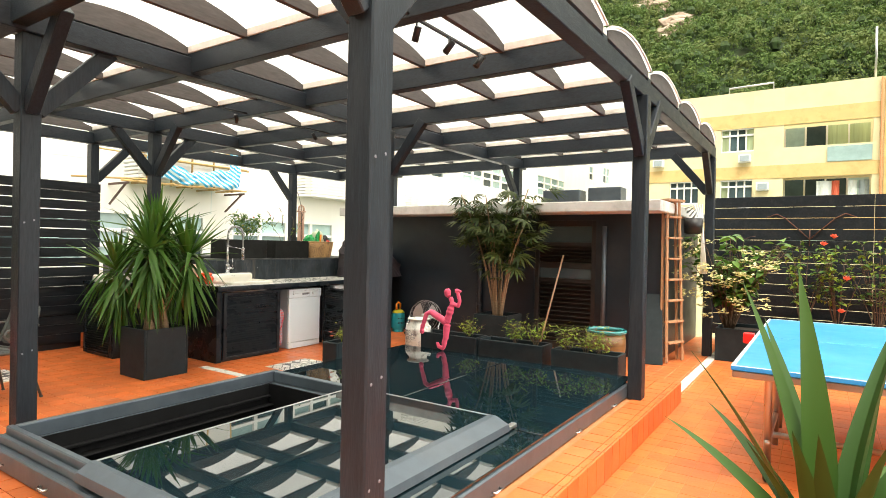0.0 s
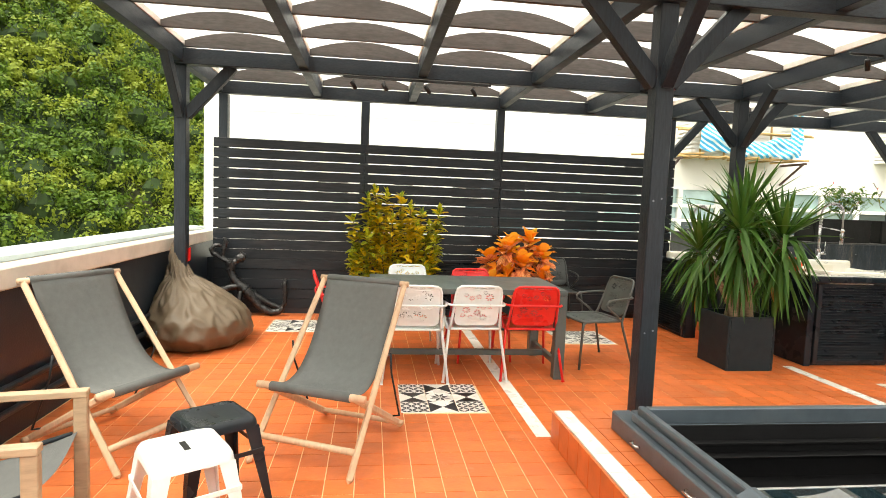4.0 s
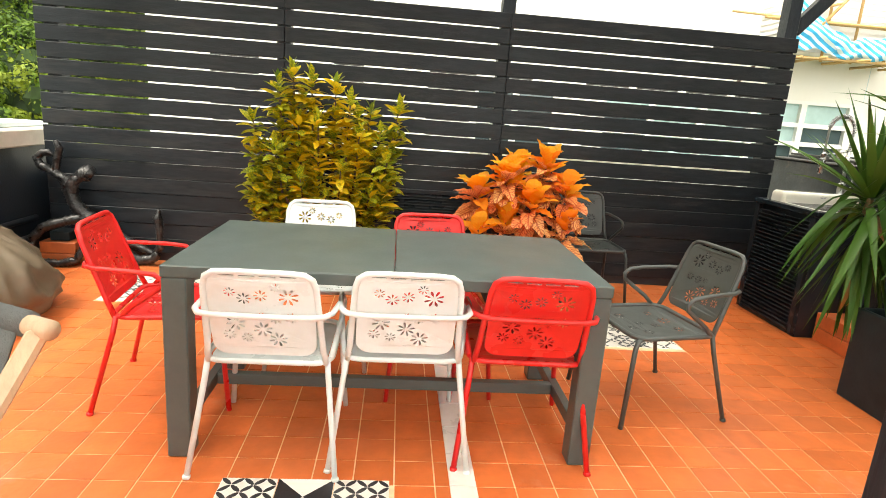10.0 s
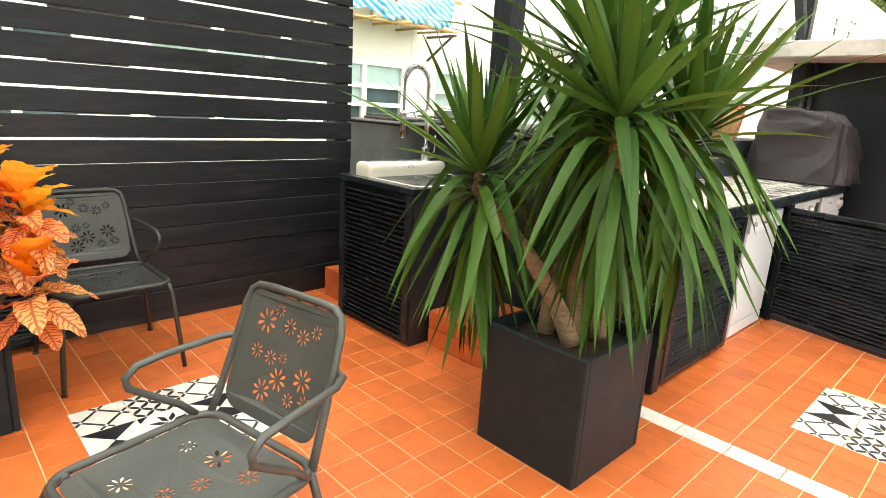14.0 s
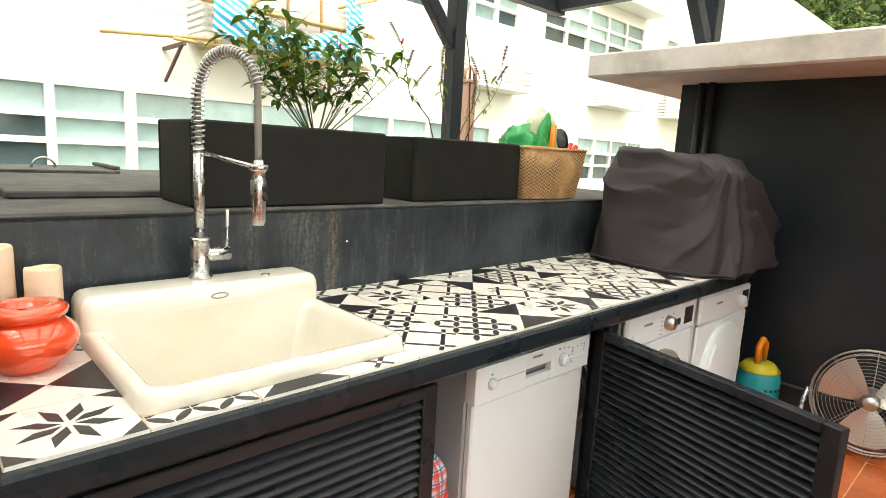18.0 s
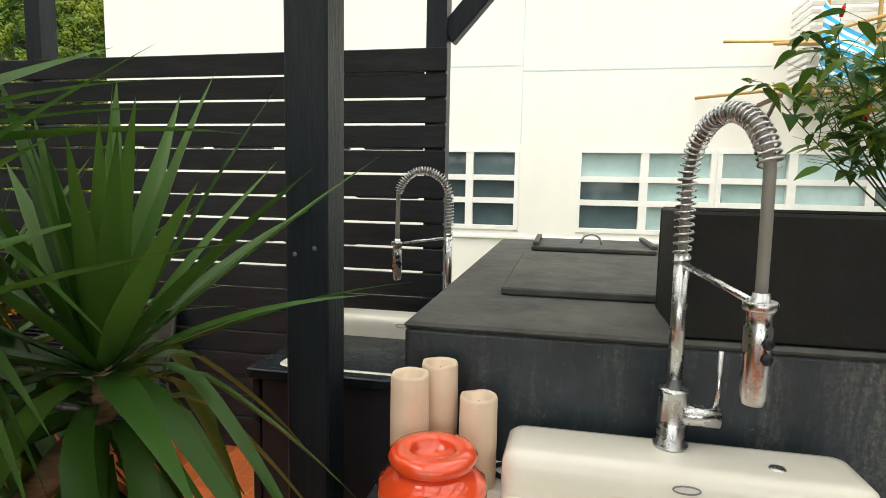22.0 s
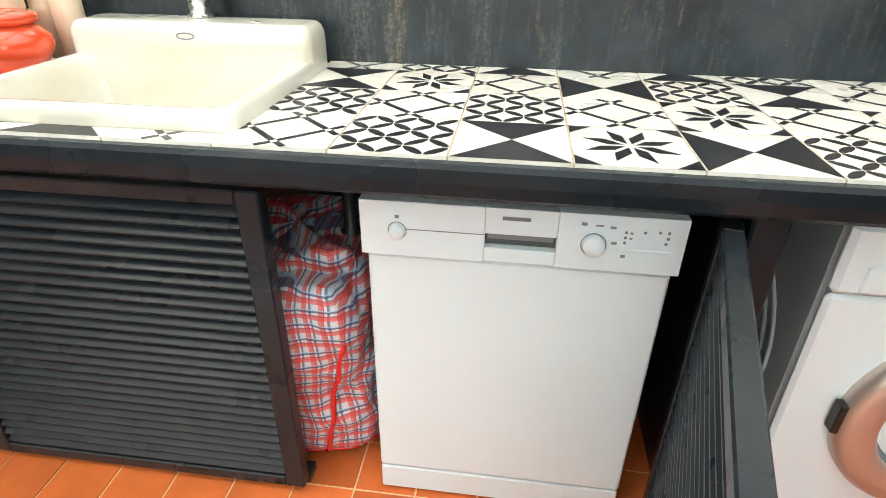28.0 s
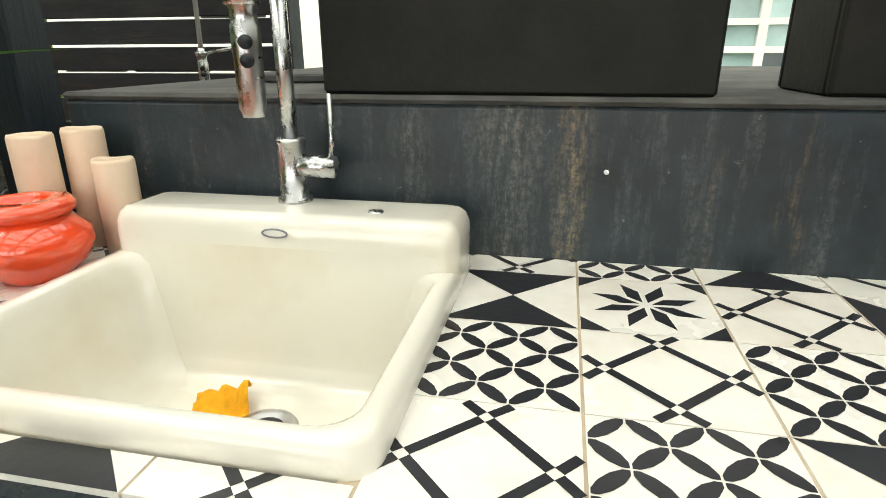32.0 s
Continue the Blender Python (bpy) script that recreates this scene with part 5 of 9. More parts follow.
def cut_tile(fn, x0):
    """A patterned tile sawn off at x0, its front part kept."""
    s = 0.098
    bm = bmesh.new()
    lo = [bm.verts.new((x, y, -0.012)) for x, y in ((x0, -s - 0.001), (s + 0.001, -s - 0.001), (s + 0.001, s + 0.001), (x0, s + 0.001))]
    hi = [bm.verts.new((x, y, 0)) for x, y in ((x0, -s), (s, -s), (s, s), (x0, s))]
    bm.faces.new(hi)
    for k in range(4):
        bm.faces.new((lo[k], lo[(k + 1) % 4], hi[(k + 1) % 4], hi[k]))
    for pts in fn(s):
        kept = []
        for p, q in zip(pts, pts[1:] + pts[:1]):
            if p[0] >= x0:
                kept.append(p)
            if (p[0] - x0) * (q[0] - x0) < 0:
                f = (x0 - p[0]) / (q[0] - p[0])
                kept.append((x0, p[1] + f * (q[1] - p[1])))
        if len(kept) > 2:
            poly(bm, kept, 0.0005, 1)
    return mesh("cut_tile", bm, WHITE_TILE, BLACK_TILE)


def bow_across(s):
    return [[(y, -x) for x, y in tri] for tri in bow_tie(s)]


BACK_CUT = [cut_tile(fn, 0.019) for fn in (bow_across, star, petals, lattice)]
FRONT_CUT = [cut_tile(fn, 0.05) for fn in (bow_across, star, petals, lattice)]
for k, kind in enumerate((2, 0, 0, 0, 3, 2, 0, 3, 0, 2, 3, 0, 2, 3, 0)):
    if k not in (1, 2, 3):
        part("cut_tile", BACK_CUT[kind], None, counter).location = (-6.314, 4.13 + 0.2 * k, CZ)
for k, kind in ((1, 2), (2, 0), (3, 3)):
    part("cut_tile", FRONT_CUT[kind], None, counter).location = (-5.72, 4.13 + 0.2 * k, CZ)


def louvre_door(name, width, height, label, n=27):
    """Framed door of sloping slats, hinge edge at the origin, leaf along +y, face towards +x."""
    door = thing(name, label, "cabinet door")
    s = 0.045
    boxes("stile", DARK_METAL, [(-0.017, 0.017, 0, s, 0, height)], door, 0.003)
    boxes("stile", DARK_METAL, [(-0.017, 0.017, width - s, width, 0, height)], door, 0.003)
    boxes("rail", DARK_METAL, [(-0.017, 0.017, s, width - s, 0, 0.03)], door, 0.003)
    boxes("rail", DARK_METAL, [(-0.017, 0.017, s, width - s, height - 0.03, height)], door, 0.003)
    bm = bmesh.new()
    box(bm, -0.016, 0.016, s, width - s, -0.0035, 0.0035, 0.002, Matrix.Rotation(radians(38), 4, "Y"))
    slat = mesh("slat", bm, DARK_METAL)
    for k in range(n):
        ob = part("slat", slat, None, door)
        ob.location = (0, 0, 0.045 + (height - 0.09) * k / (n - 1))
    return door


left_door = louvre_door("louvre_door", 0.82, 0.775, "closed black louvred cabinet door under the sink")
left_door.matrix_world = at(-5.637, 4.078, 0.022)
right_door = louvre_door("louvre_door", 0.8, 0.765, "black louvred cabinet door standing wide open beside the dishwasher")
right_door.matrix_world = at(-5.655, 5.7, 0.025, -104.5)
bm = bmesh.new()
lathe(bm, [(0.0, 0), (0.03, 0), (0.03, 0.08), (0.018, 0.09), (0.018, 0.3), (0.0, 0.3)], 12, pose(-5.95, 4.96, 0.48))
waste = tagged(part("waste_pipe", bm, BLACK_PLASTIC, None, "", True), "black plastic waste trap under the sink", "pipe")

# dishwasher
dish = thing("dishwasher", "white dishwasher with a worn control panel", "dishwasher", at(-5.66, 5.07, 0.0) @ Matrix.Diagonal((1, 0.973, 0.991, 1)))
W = 0.582
boxes("body", APPLIANCE_SIDE, [(-0.55, -0.03, 0.005, W - 0.005, 0.01, 0.79)], dish, 0.006)
boxes("front_door", APPLIANCE, [(-0.028, -0.002, 0.008, W - 0.008, 0.088, 0.674)], dish, 0.005)
boxes("kick_plate", APPLIANCE, [(-0.028, -0.004, 0.008, W - 0.008, 0.008, 0.082)], dish, 0.004)
panel = boxes("control_panel", APPLIANCE, [(-0.028, 0.0095, 0.0, 0.2312, 0.68, 0.79)], dish, 0.0012, "moulded white panel")
for name_, d in (("panel_bridge", (-0.028, 0.0094, 0.2315, 0.3605, 0.739, 0.79)), ("panel_end", (-0.028, 0.0095, 0.361, W, 0.68, 0.79)), 
                 ("recess_lip", (-0.009, 0.0085, 0.2315, 0.3605, 0.682, 0.71))):
    boxes(name_, APPLIANCE, [d], panel, 0.0008)
# grey back puts the shade of the white grip recess into colour
boxes("recess_back", GREY_METAL, [(-0.028, -0.01, 0.2315, 0.3605, 0.682, 0.7385)], panel, 0.001, "grip recess with its shade painted grey")
boxes("groove", LABEL_GREY, [(0.0096, 0.0101, 0.085, 0.231, 0.7355, 0.7372)], panel, 0)
boxes("grip_recess", LABEL_GREY, [(-0.0125, -0.004, 0.236, 0.356, 0.722, 0.737)], panel, 0.001)
turn_x = Matrix.Rotation(radians(90), 4, "Y")
for y, z, r, label in ((0.07, 0.733, 0.014, "power_button"), (0.425, 0.732, 0.019, "dial")):
    bm = bmesh.new()
    lathe(bm, [(0, 0.016), (r * 0.85, 0.016), (r, 0.012), (r, 0.0)], 24, Matrix.Translation((0.0095, y, z)) @ turn_x)
    part(label, bm, APPLIANCE, panel, "", True)
    bm = bmesh.new()
    tube(bm, [(0.0105, y + (r + 0.003) * math.cos(a * math.pi / 12), z + (r + 0.003) * math.sin(a * math.pi / 12)) for a in range(24)], 0.0009, 5, True)
    part("ring", bm, LABEL_GREY, panel)
bm = bmesh.new()
box(bm, 0.0096, 0.0102, 0.262, 0.312, 0.768, 0.7745)
for k in range(7):
    box(bm, 0.0096, 0.0102, 0.263 + 0.007 * k, 0.265 + 0.007 * k, 0.7672, 0.7755)
part("maker_mark", bm, LABEL_GREY, panel, "small dark grey mark")
bm = bmesh.new()
for k, (y, z) in enumerate(((0.478, 0.76), (0.478, 0.75), (0.478, 0.74), (0.51, 0.762), (0.535, 0.764), (0.55, 0.764), (0.55, 0.753), (0.548, 0.743))):
    lathe(bm, [(0, 0.001), (0.0028, 0.001), (0.0028, 0.0)], 10, Matrix.Translation((0.0098, y, z)) @ turn_x)
part("indicator", bm, LABEL_GREY, panel)
for y0, y1, z0, z1 in ((0.4, 0.41, 0.768, 0.774), (0.425, 0.438, 0.768, 0.771), (0.45, 0.46, 0.765, 0.77), (0.455, 0.465, 0.735, 0.74), (0.485, 0.49, 0.757, 0.761),
                       (0.485, 0.49, 0.747, 0.751), (0.475, 0.483, 0.71, 0.716), (0.066, 0.074, 0.757, 0.764), (0.416, 0.43, 0.727, 0.7285)):
    boxes("print", LABEL_GREY, [(0.0097, 0.0101, y0, y1, z0, z1)], panel, 0)
boxes("slider", APPLIANCE, [(0.0095, 0.013, 0.468, 0.56, 0.723, 0.729)], panel, 0.002)

# woven bag
bm = bmesh.new()


def bag_at(u, v):
    a = 2 * math.pi * u
    c, s = math.cos(a), math.sin(a)
    n1 = noise.noise(Vector((c * 1.4, s * 1.4, v * 2.5)))
    crease = abs(noise.noise(Vector((c * 2.2, s * 2.2, v * 4 + 3))))
    fine = abs(noise.noise(Vector((c * 5, s * 5, v * 9))))
    swell = min(1.0, 0.8 + 2.0 * v) * (1.0 if v < 0.7 else max(0.0, math.cos((v - 0.7) / 0.3 * math.pi / 2)) ** 0.6) * (1.03 + 0.12 * n1 - 0.16 * crease - 0.08 * fine)
    sx = math.copysign(abs(c) ** 0.6, c) * 0.22 * swell
    sy = math.copysign(abs(s) ** 0.6, s) * 0.21 * swell
    return Vector((sx + 0.03 * v, sy, 0.01 + 0.53 * min(1.0, v / 0.85) + 0.02 * n1 * v))


def flap_at(u, v):
    p = bag_at(u, v)
    return Vector((p.x * 0.85 - 0.07, p.y * 0.92 - 0.01, 0.4 + p.z * 0.32 + 0.05 * noise.noise(Vector((u * 6, v * 4, 9)))))


grid(bm, bag_at, 64, 54, True)
bag = thing("carrier_bag", "red, white and blue plaid woven plastic bag, stuffed full", "bag", at(-5.9, 4.84, 0.0, 6))
part("bag_body", bm, PLAID, bag, "", True)
bm = bmesh.new()
grid(bm, flap_at, 48, 40, True)
part("bag_top", bm, PLAID, bag, "slack folded top of the bag", True)
bm = bmesh.new()
tube(bm, [bag_at(0.03 + 0.05 * k / 12, 0.05 + 0.6 * k / 12) + Vector((0.003, 0, 0)) for k in range(13)], 0.0055, 6)
part("piping", bm, RED_METAL, bag, "red plastic piping", True)
bm = bmesh.new()
tube(bm, [bag_at(k / 28 % 1, 0.04) * 1.01 for k in range(28)], 0.005, 6, True)
part("piping", bm, RED_METAL, bag, "red plastic piping", True)


# washing machine and dryer
def machine(name, label, category, glass):
    m = thing(name, label, category)
    w, h = 0.6, 0.8
    boxes("body", (APPLIANCE_SIDE if glass else APPLIANCE), [(-0.56, -0.02, 0, w, 0.03, h)], m, 0.008)
    boxes("front_panel", APPLIANCE, [(-0.019, 0.0, 0.002, w - 0.002, 0.1, h - 0.14)], m, 0.008)
    boxes("plinth", APPLIANCE, [(-0.019, -0.004, 0.002, w - 0.002, 0.02, 0.096)], m, 0.006)
    p = boxes("control_panel", APPLIANCE, [(-0.019, 0.006, 0.0, w, h - 0.136, h - 0.002)], m, 0.01)
    c = Matrix.Translation((0.0, 0.31, 0.4)) @ turn_x
    d = part("porthole", mesh("porthole", bmesh.new()), None, m)
    bm = bmesh.new()
    if glass:
        lathe(bm, [(0.215, 0.0), (0.215, 0.02), (0.2, 0.034), (0.15, 0.036), (0.14, 0.026), (0.14, 0.0)], 40, c)
        part("ring", bm, material("satin_copper_ring", (0.56, 0.48, 0.43), 0.3, metal=0.7, spread=0.05, bump=0), d, "satin metal door ring", True)
        bm = bmesh.new()
        lathe(bm, [(0.142, 0.012), (0.12, -0.01), (0.06, -0.02), (0.0, -0.024)], 36, c)
        part("glass", bm, material("porthole_glass", (0.16, 0.19, 0.21), 0.06, spread=0.2, bump=0, coat=0.5), d, "glass bowl", True)
        boxes("latch", BLACK_PLASTIC, [(0.004, 0.03, 0.085, 0.1, 0.37, 0.44)], d, 0.003)
    else:
        lathe(bm, [(0.24, 0.0), (0.24, 0.012), (0.222, 0.022), (0.0, 0.026)], 40, c)
        part("lid", bm, APPLIANCE, d, "", True)
        bm = bmesh.new()
        tube(bm, [(0.024, 0.31 + 0.2 * math.cos(a), 0.4 + 0.2 * math.sin(a)) for a in (2.3, 2.6, 2.9, 3.2, 3.5, 3.8, 4.0)], 0.012, 8)
        part("grip", bm, APPLIANCE, d, "", True)
        bm = bmesh.new()
        box(bm, 0.0002, 0.0012, 0.01, w - 0.01, 0.238, 0.242)
        part("seam", bm, LABEL_GREY, m)
    bm = bmesh.new()
    lathe(bm, [(0, 0.034), (0.024, 0.034), (0.03, 0.004), (0.03, 0.0)], 24, Matrix.Translation((0.006, 0.33 if glass else 0.44, h - 0.07)) @ turn_x)
    part("dial", bm, STEEL if glass else APPLIANCE, p, "", True)
    boxes("display", BLACK_PLASTIC, [(0.006, 0.009, 0.49, 0.57, h - 0.105, h - 0.03)], p, 0.002)
    boxes("print", LABEL_GREY, [(0.0062, 0.0068, 0.13 if glass else 0.17, 0.2 if glass else 0.24, h - 0.058, h - 0.048)], p, 0)
    if glass:
        boxes("drawer", APPLIANCE, [(0.006, 0.012, 0.04, 0.24, h - 0.125, h - 0.075)], p, 0.004)
        boxes("small_button", BLACK_PLASTIC, [(0.006, 0.008, 0.425, 0.455, h - 0.1, h - 0.07)], p, 0.001)
        bm = bmesh.new()
        for k in range(5):
            for s in (0, 1):
                box(bm, 0.0062, 0.0067, 0.27 + s * 0.1, 0.29 + s * 0.1, h - 0.115 + 0.018 * k, h - 0.112 + 0.018 * k)
        part("print", bm, LABEL_GREY, p)
        bm = bmesh.new()
        for r in (0.1, 0.16, 0.2):
            tube(bm, [(-0.3 + r * math.cos(a * math.pi / 14), -0.001, 0.42 + r * math.sin(a * math.pi / 14)) for a in range(28)], 0.006, 6, True)
        part("side_pressing", bm, APPLIANCE_SIDE, m, "", True)
    return m


washer = machine("washing_machine", "white front-loading washing machine with a metal-ringed glass door", "washing machine", True)
washer.matrix_world = at(-5.65, 5.885, 0.0)
dryer = machine("tumble_dryer", "white tumble dryer with a solid round door", "tumble dryer", False)
dryer.matrix_world = at(-5.63, 6.5, 0.0)

# fireclay sink
sink = thing("sink", "cream fireclay sink with raised back ledge in tiled counter", "sink", at(-5.966, 4.537, CZ) @ Matrix.Diagonal((0.94, 1, 1, 1)))


def ring_of(hx, hy, r, z, cx=0.0, n=6):
    out = []
    for qx, qy, a0 in ((1, 1, 0), (-1, 1, 90), (-1, -1, 180), (1, -1, 270)):
        for k in range(n + 1):
            a = radians(a0 + 90 * k / n)
            out.append((cx + qx * (hx - r) + r * math.cos(a), qy * (hy - r) + r * math.sin(a), z))
    return out


def loft(bm, rings, cap=True):
    rows_ = [[bm.verts.new(p) for p in ring] for ring in rings]
    for a, b in zip(rows_, rows_[1:]):
        for k in range(len(a)):
            bm.faces.new((a[k], a[(k + 1) % len(a)], b[(k + 1) % len(b)], b[k]))
    if cap:
        bm.faces.new(rows_[-1])
    return rows_


bm = bmesh.new()
loft(bm, [ring_of(0.309, 0.3085, 0.03, -0.03), ring_of(0.309, 0.3085, 0.035, 0.0), ring_of(0.312, 0.308, 0.05, 0.012), ring_of(0.31, 0.306, 0.05, 0.028), ring_of(0.3, 0.297, 0.045, 0.036),
          ring_of(0.22, 0.284, 0.045, 0.036, 0.066), ring_of(0.212, 0.276, 0.045, 0.031, 0.067), ring_of(0.207, 0.27, 0.05, 0.015, 0.067), ring_of(0.198, 0.258, 0.06, -0.07, 0.067),
          ring_of(0.186, 0.243, 0.07, -0.14, 0.067), ring_of(0.17, 0.226, 0.08, -0.168, 0.067), ring_of(0.143, 0.2, 0.08, -0.182, 0.067), ring_of(0.06, 0.09, 0.05, -0.187, 0.067)])
part("basin", bm, CERAMIC, sink, "", True)
bm = bmesh.new()


def ledge_at(u, v):
    prof = [(-0.1395, 0.075), (-0.138, 0.03), (-0.128, -0.07), (-0.115, -0.14), (-0.098, -0.168), (-0.07, -0.181), (-0.035, -0.185)]
    f = v * (len(prof) - 1)
    k = min(int(f), len(prof) - 2)
    x = prof[k][0] + (prof[k + 1][0] - prof[k][0]) * (f - k)
    z = prof[k][1] + (prof[k + 1][1] - prof[k][1]) * (f - k)
    return Vector((x, (-0.3 + 0.6 * u) * (0.92 if z > 0.03 else 0.84), z))


loft(bm, [ring_of(0.08, 0.3075, 0.03, 0.0, -0.219), ring_of(0.08, 0.3075, 0.03, 0.07, -0.219), ring_of(0.0785, 0.306, 0.03, 0.09, -0.2195), ring_of(0.073, 0.3, 0.028, 0.104, -0.22),
          ring_of(0.063, 0.29, 0.022, 0.1115, -0.221), ring_of(0.05, 0.276, 0.016, 0.1135, -0.222)])
part("back_ledge", bm, CERAMIC, sink, "", True)
bm = bmesh.new()
grid(bm, ledge_at, 30, 24)
bmesh.ops.recalc_face_normals(bm, faces=bm.faces)
part("basin_back", bm, CERAMIC, sink, "", True)
bm = bmesh.new()
lathe(bm, [(0.0, -0.18), (0.03, -0.18), (0.034, -0.176), (0.046, -0.176), (0.05, -0.181)], 24, Matrix.Translation((0.015, 0.036, 0)))
drain = part("drain", bm, STEEL, sink, "steel drain ring", True)
bm = bmesh.new()
lathe(bm, [(0.0, -0.1785), (0.026, -0.1785), (0.028, -0.18)], 20, Matrix.Translation((0.015, 0.036, 0)))
part("strainer", bm, BLACK_PLASTIC, drain, "dark strainer", True)
bm = bmesh.new()
tube(bm, [(-0.1385, 0.005 + 0.022 * math.cos(a * math.pi / 10), 0.085 + 0.007 * math.sin(a * math.pi / 10)) for a in range(20)], 0.0016, 5, True)
part("overflow_mark", bm, LABEL_GREY, sink)
bm = bmesh.new()
lathe(bm, [(0, 0.004), (0.012, 0.004), (0.015, 0.0)], 16, Matrix.Translation((-0.2, 0.16, 0.112)))
part("hole_cap", bm, CHROME, sink, "", True)
bm = bmesh.new()
grid(bm, lambda u, v: Vector((-0.05 + 0.1 * u, -0.05 + 0.11 * v, 0.012 + 0.05 * abs(noise.noise(Vector((u * 3.1, v * 2.7, 1)))) + 0.03 * math.sin(u * 5) * v)), 12, 12)
cloth = part("cleaning_cloth", bm, material("yellow_cloth", (0.85, 0.4, 0.01), 0.85, spread=0.2, scale=40, bump=0.6, bump_scale=200), None, "", True)
cloth.matrix_world = at(-5.985, 4.475, CZ - 0.184, 20) @ Matrix.Diagonal((0.7, 0.8, 0.72, 1))
tagged(cloth, "crumpled yellow cleaning cloth lying in the sink", "cloth")


def spring_tap(m, label, reach=(0.13, 0.07)):
    """Tall kitchen tap: riser, coiled spring arch, hose and hanging spray head, side lever."""
    tap = thing("kitchen_tap", label, "tap", m)
    bm = bmesh.new()
    lathe(bm, [(0.0, 0), (0.03, 0), (0.031, 0.006), (0.025, 0.01), (0.024, 0.1), (0.026, 0.104), (0.026, 0.11), (0.0, 0.11)], 24)
    tube(bm, [(0, 0.0, 0.062), (0, 0.08, 0.062)], 0.019, 20)
    part("body", bm, CHROME, tap, "", True)
    bm = bmesh.new()
    tube(bm, [(0, 0.07, 0.068), (0, 0.075, 0.1), (0, 0.076, 0.185)], 0.0045, 8)
    part("lever", bm, CHROME, tap, "", True)
    bm = bmesh.new()
    tube(bm, [(0, 0, 0.1), (0, 0, 0.36)], 0.0135, 16)
    part("riser", bm, CHROME, tap, "", True)
    d = Vector((*reach, 0))
    line = []
    for k in range(60):
        f = k / 59
        if f < 0.35:
            line.append(Vector((0, 0, 0.33 + 0.15 * f / 0.35)))
        else:
            a = math.pi * (f - 0.35) / 0.65 * 0.93
            line.append(d / 2 - d / 2 * math.cos(a) + Vector((0, 0, 0.48 + 0.11 * math.sin(a))))
    end = line[-1]
    hose = line + [end + (Vector((d.x, d.y, 0.32)) - end) * k / 6 for k in range(1, 7)]
    bm = bmesh.new()
    tube(bm, hose, 0.0085, 10)
    part("hose", bm, RUBBER, tap, "grey hose", True)
    bm = bmesh.new()
    coil, turns = [], 40
    total = turns * 10
    for k in range(total + 1):
        f = (k / total) ** 0.8
        g = f * (len(line) - 1)
        i = min(int(g), len(line) - 2)
        p = line[i].lerp(line[i + 1], g - i)
        t = (line[i + 1] - line[i]).normalized()
        side = Vector((-d.y, d.x, 0)).normalized()
        up = t.cross(side)
        a = 2 * math.pi * k / 10
        coil.append(p + (side * math.cos(a) + up * math.sin(a)) * 0.0155)
    tube(bm, coil, 0.0022, 5)
    part("spring", bm, CHROME, tap, "", True)
    bm = bmesh.new()
    lathe(bm, [(0.0, 0.115), (0.014, 0.115), (0.015, 0.12), (0.0175, 0.125), (0.0185, 0.2), (0.019, 0.225), (0.0165, 0.23), (0.0165, 0.245), (0.0185, 0.248),
               (0.0185, 0.256), (0.013, 0.262), (0.011, 0.275), (0.0, 0.275)], 20, Matrix.Translation(d + Vector((0, 0, 0.055))))
    head = part("spray_head", bm, CHROME, tap, "", True)
    bm = bmesh.new()
    front = Vector((0.017, 0.008, 0))
    for z in (0.24, 0.262):
        lathe(bm, [(0, 0.004), (0.008, 0.004), (0.009, 0.0)], 14, Matrix.Translation(d + front + Vector((0, 0, z))) @ Matrix.Rotation(radians(28), 4, "Z") @ turn_x)
    part("button", bm, DARK_METAL, head, "", True)
    bm = bmesh.new()
    tube(bm, [Vector((0, 0, 0.34)), d * 0.95 + Vector((0, 0, 0.313))], 0.0055, 8)
    lathe(bm, [(0.021, 0.25), (0.023, 0.252), (0.023, 0.262), (0.021, 0.264), (0.021, 0.25)], 16, Matrix.Translation(d + Vector((0, 0, 0.055))))
    part("holder", bm, CHROME, tap, "", True)
    return tap


spring_tap(at(-6.203, 4.532, 0.9955), "chrome spring tap with a hanging spray head on the cream sink", (0.22, 0.062))

# pots and candles on the counter
def candle(x, y, r, h):
    bm = bmesh.new()
    lathe(bm, [(0, 0), (r, 0), (r * 1.01, h * 0.5), (r, h - 0.006), (r * 0.93, h), (r * 0.7, h - 0.004), (r * 0.6, h - 0.02), (0, h - 0.024)], 28)
    for v in bm.verts:
        v.co.x += 0.0025 * noise.noise(v.co * 25)
        v.co.z += 0.004 * noise.noise(v.co * 30) if v.co.z > h * 0.9 else 0
    c = thing("candle", "thick ivory pillar candle, burnt hollow", "candle", at(x, y, CZ + 0.001, x * 900 % 360), "candles by the sink")
    part("wax", bm, CANDLE, c, "", True)
    bm = bmesh.new()
    tube(bm, [(0, 0, h - 0.026), (0.002, 0, h - 0.012)], 0.0015, 6)
    part("wick", bm, BLACK_PLASTIC, c)


candle(-6.155, 4.047, 0.037, 0.226)
candle(-6.228, 4.09, 0.037, 0.229)
candle(-6.196, 4.175, 0.037, 0.178)
pot = thing("ash_pot", "glossy orange-red glazed lidded pot", "pot", at(-6.046, 4.118, CZ + 0.001))
bm = bmesh.new()
lathe(bm, [(0, 0), (0.055, 0), (0.06, 0.008), (0.085, 0.03), (0.096, 0.058), (0.092, 0.08), (0.07, 0.1), (0.064, 0.106), (0, 0.106)], 36)
part("bowl", bm, RED_GLAZE, pot, "", True)
bm = bmesh.new()
lathe(bm, [(0.06, 0.104), (0.075, 0.112), (0.078, 0.124), (0.07, 0.133), (0.045, 0.136), (0.038, 0.13), (0.036, 0.118), (0, 0.116)], 36)
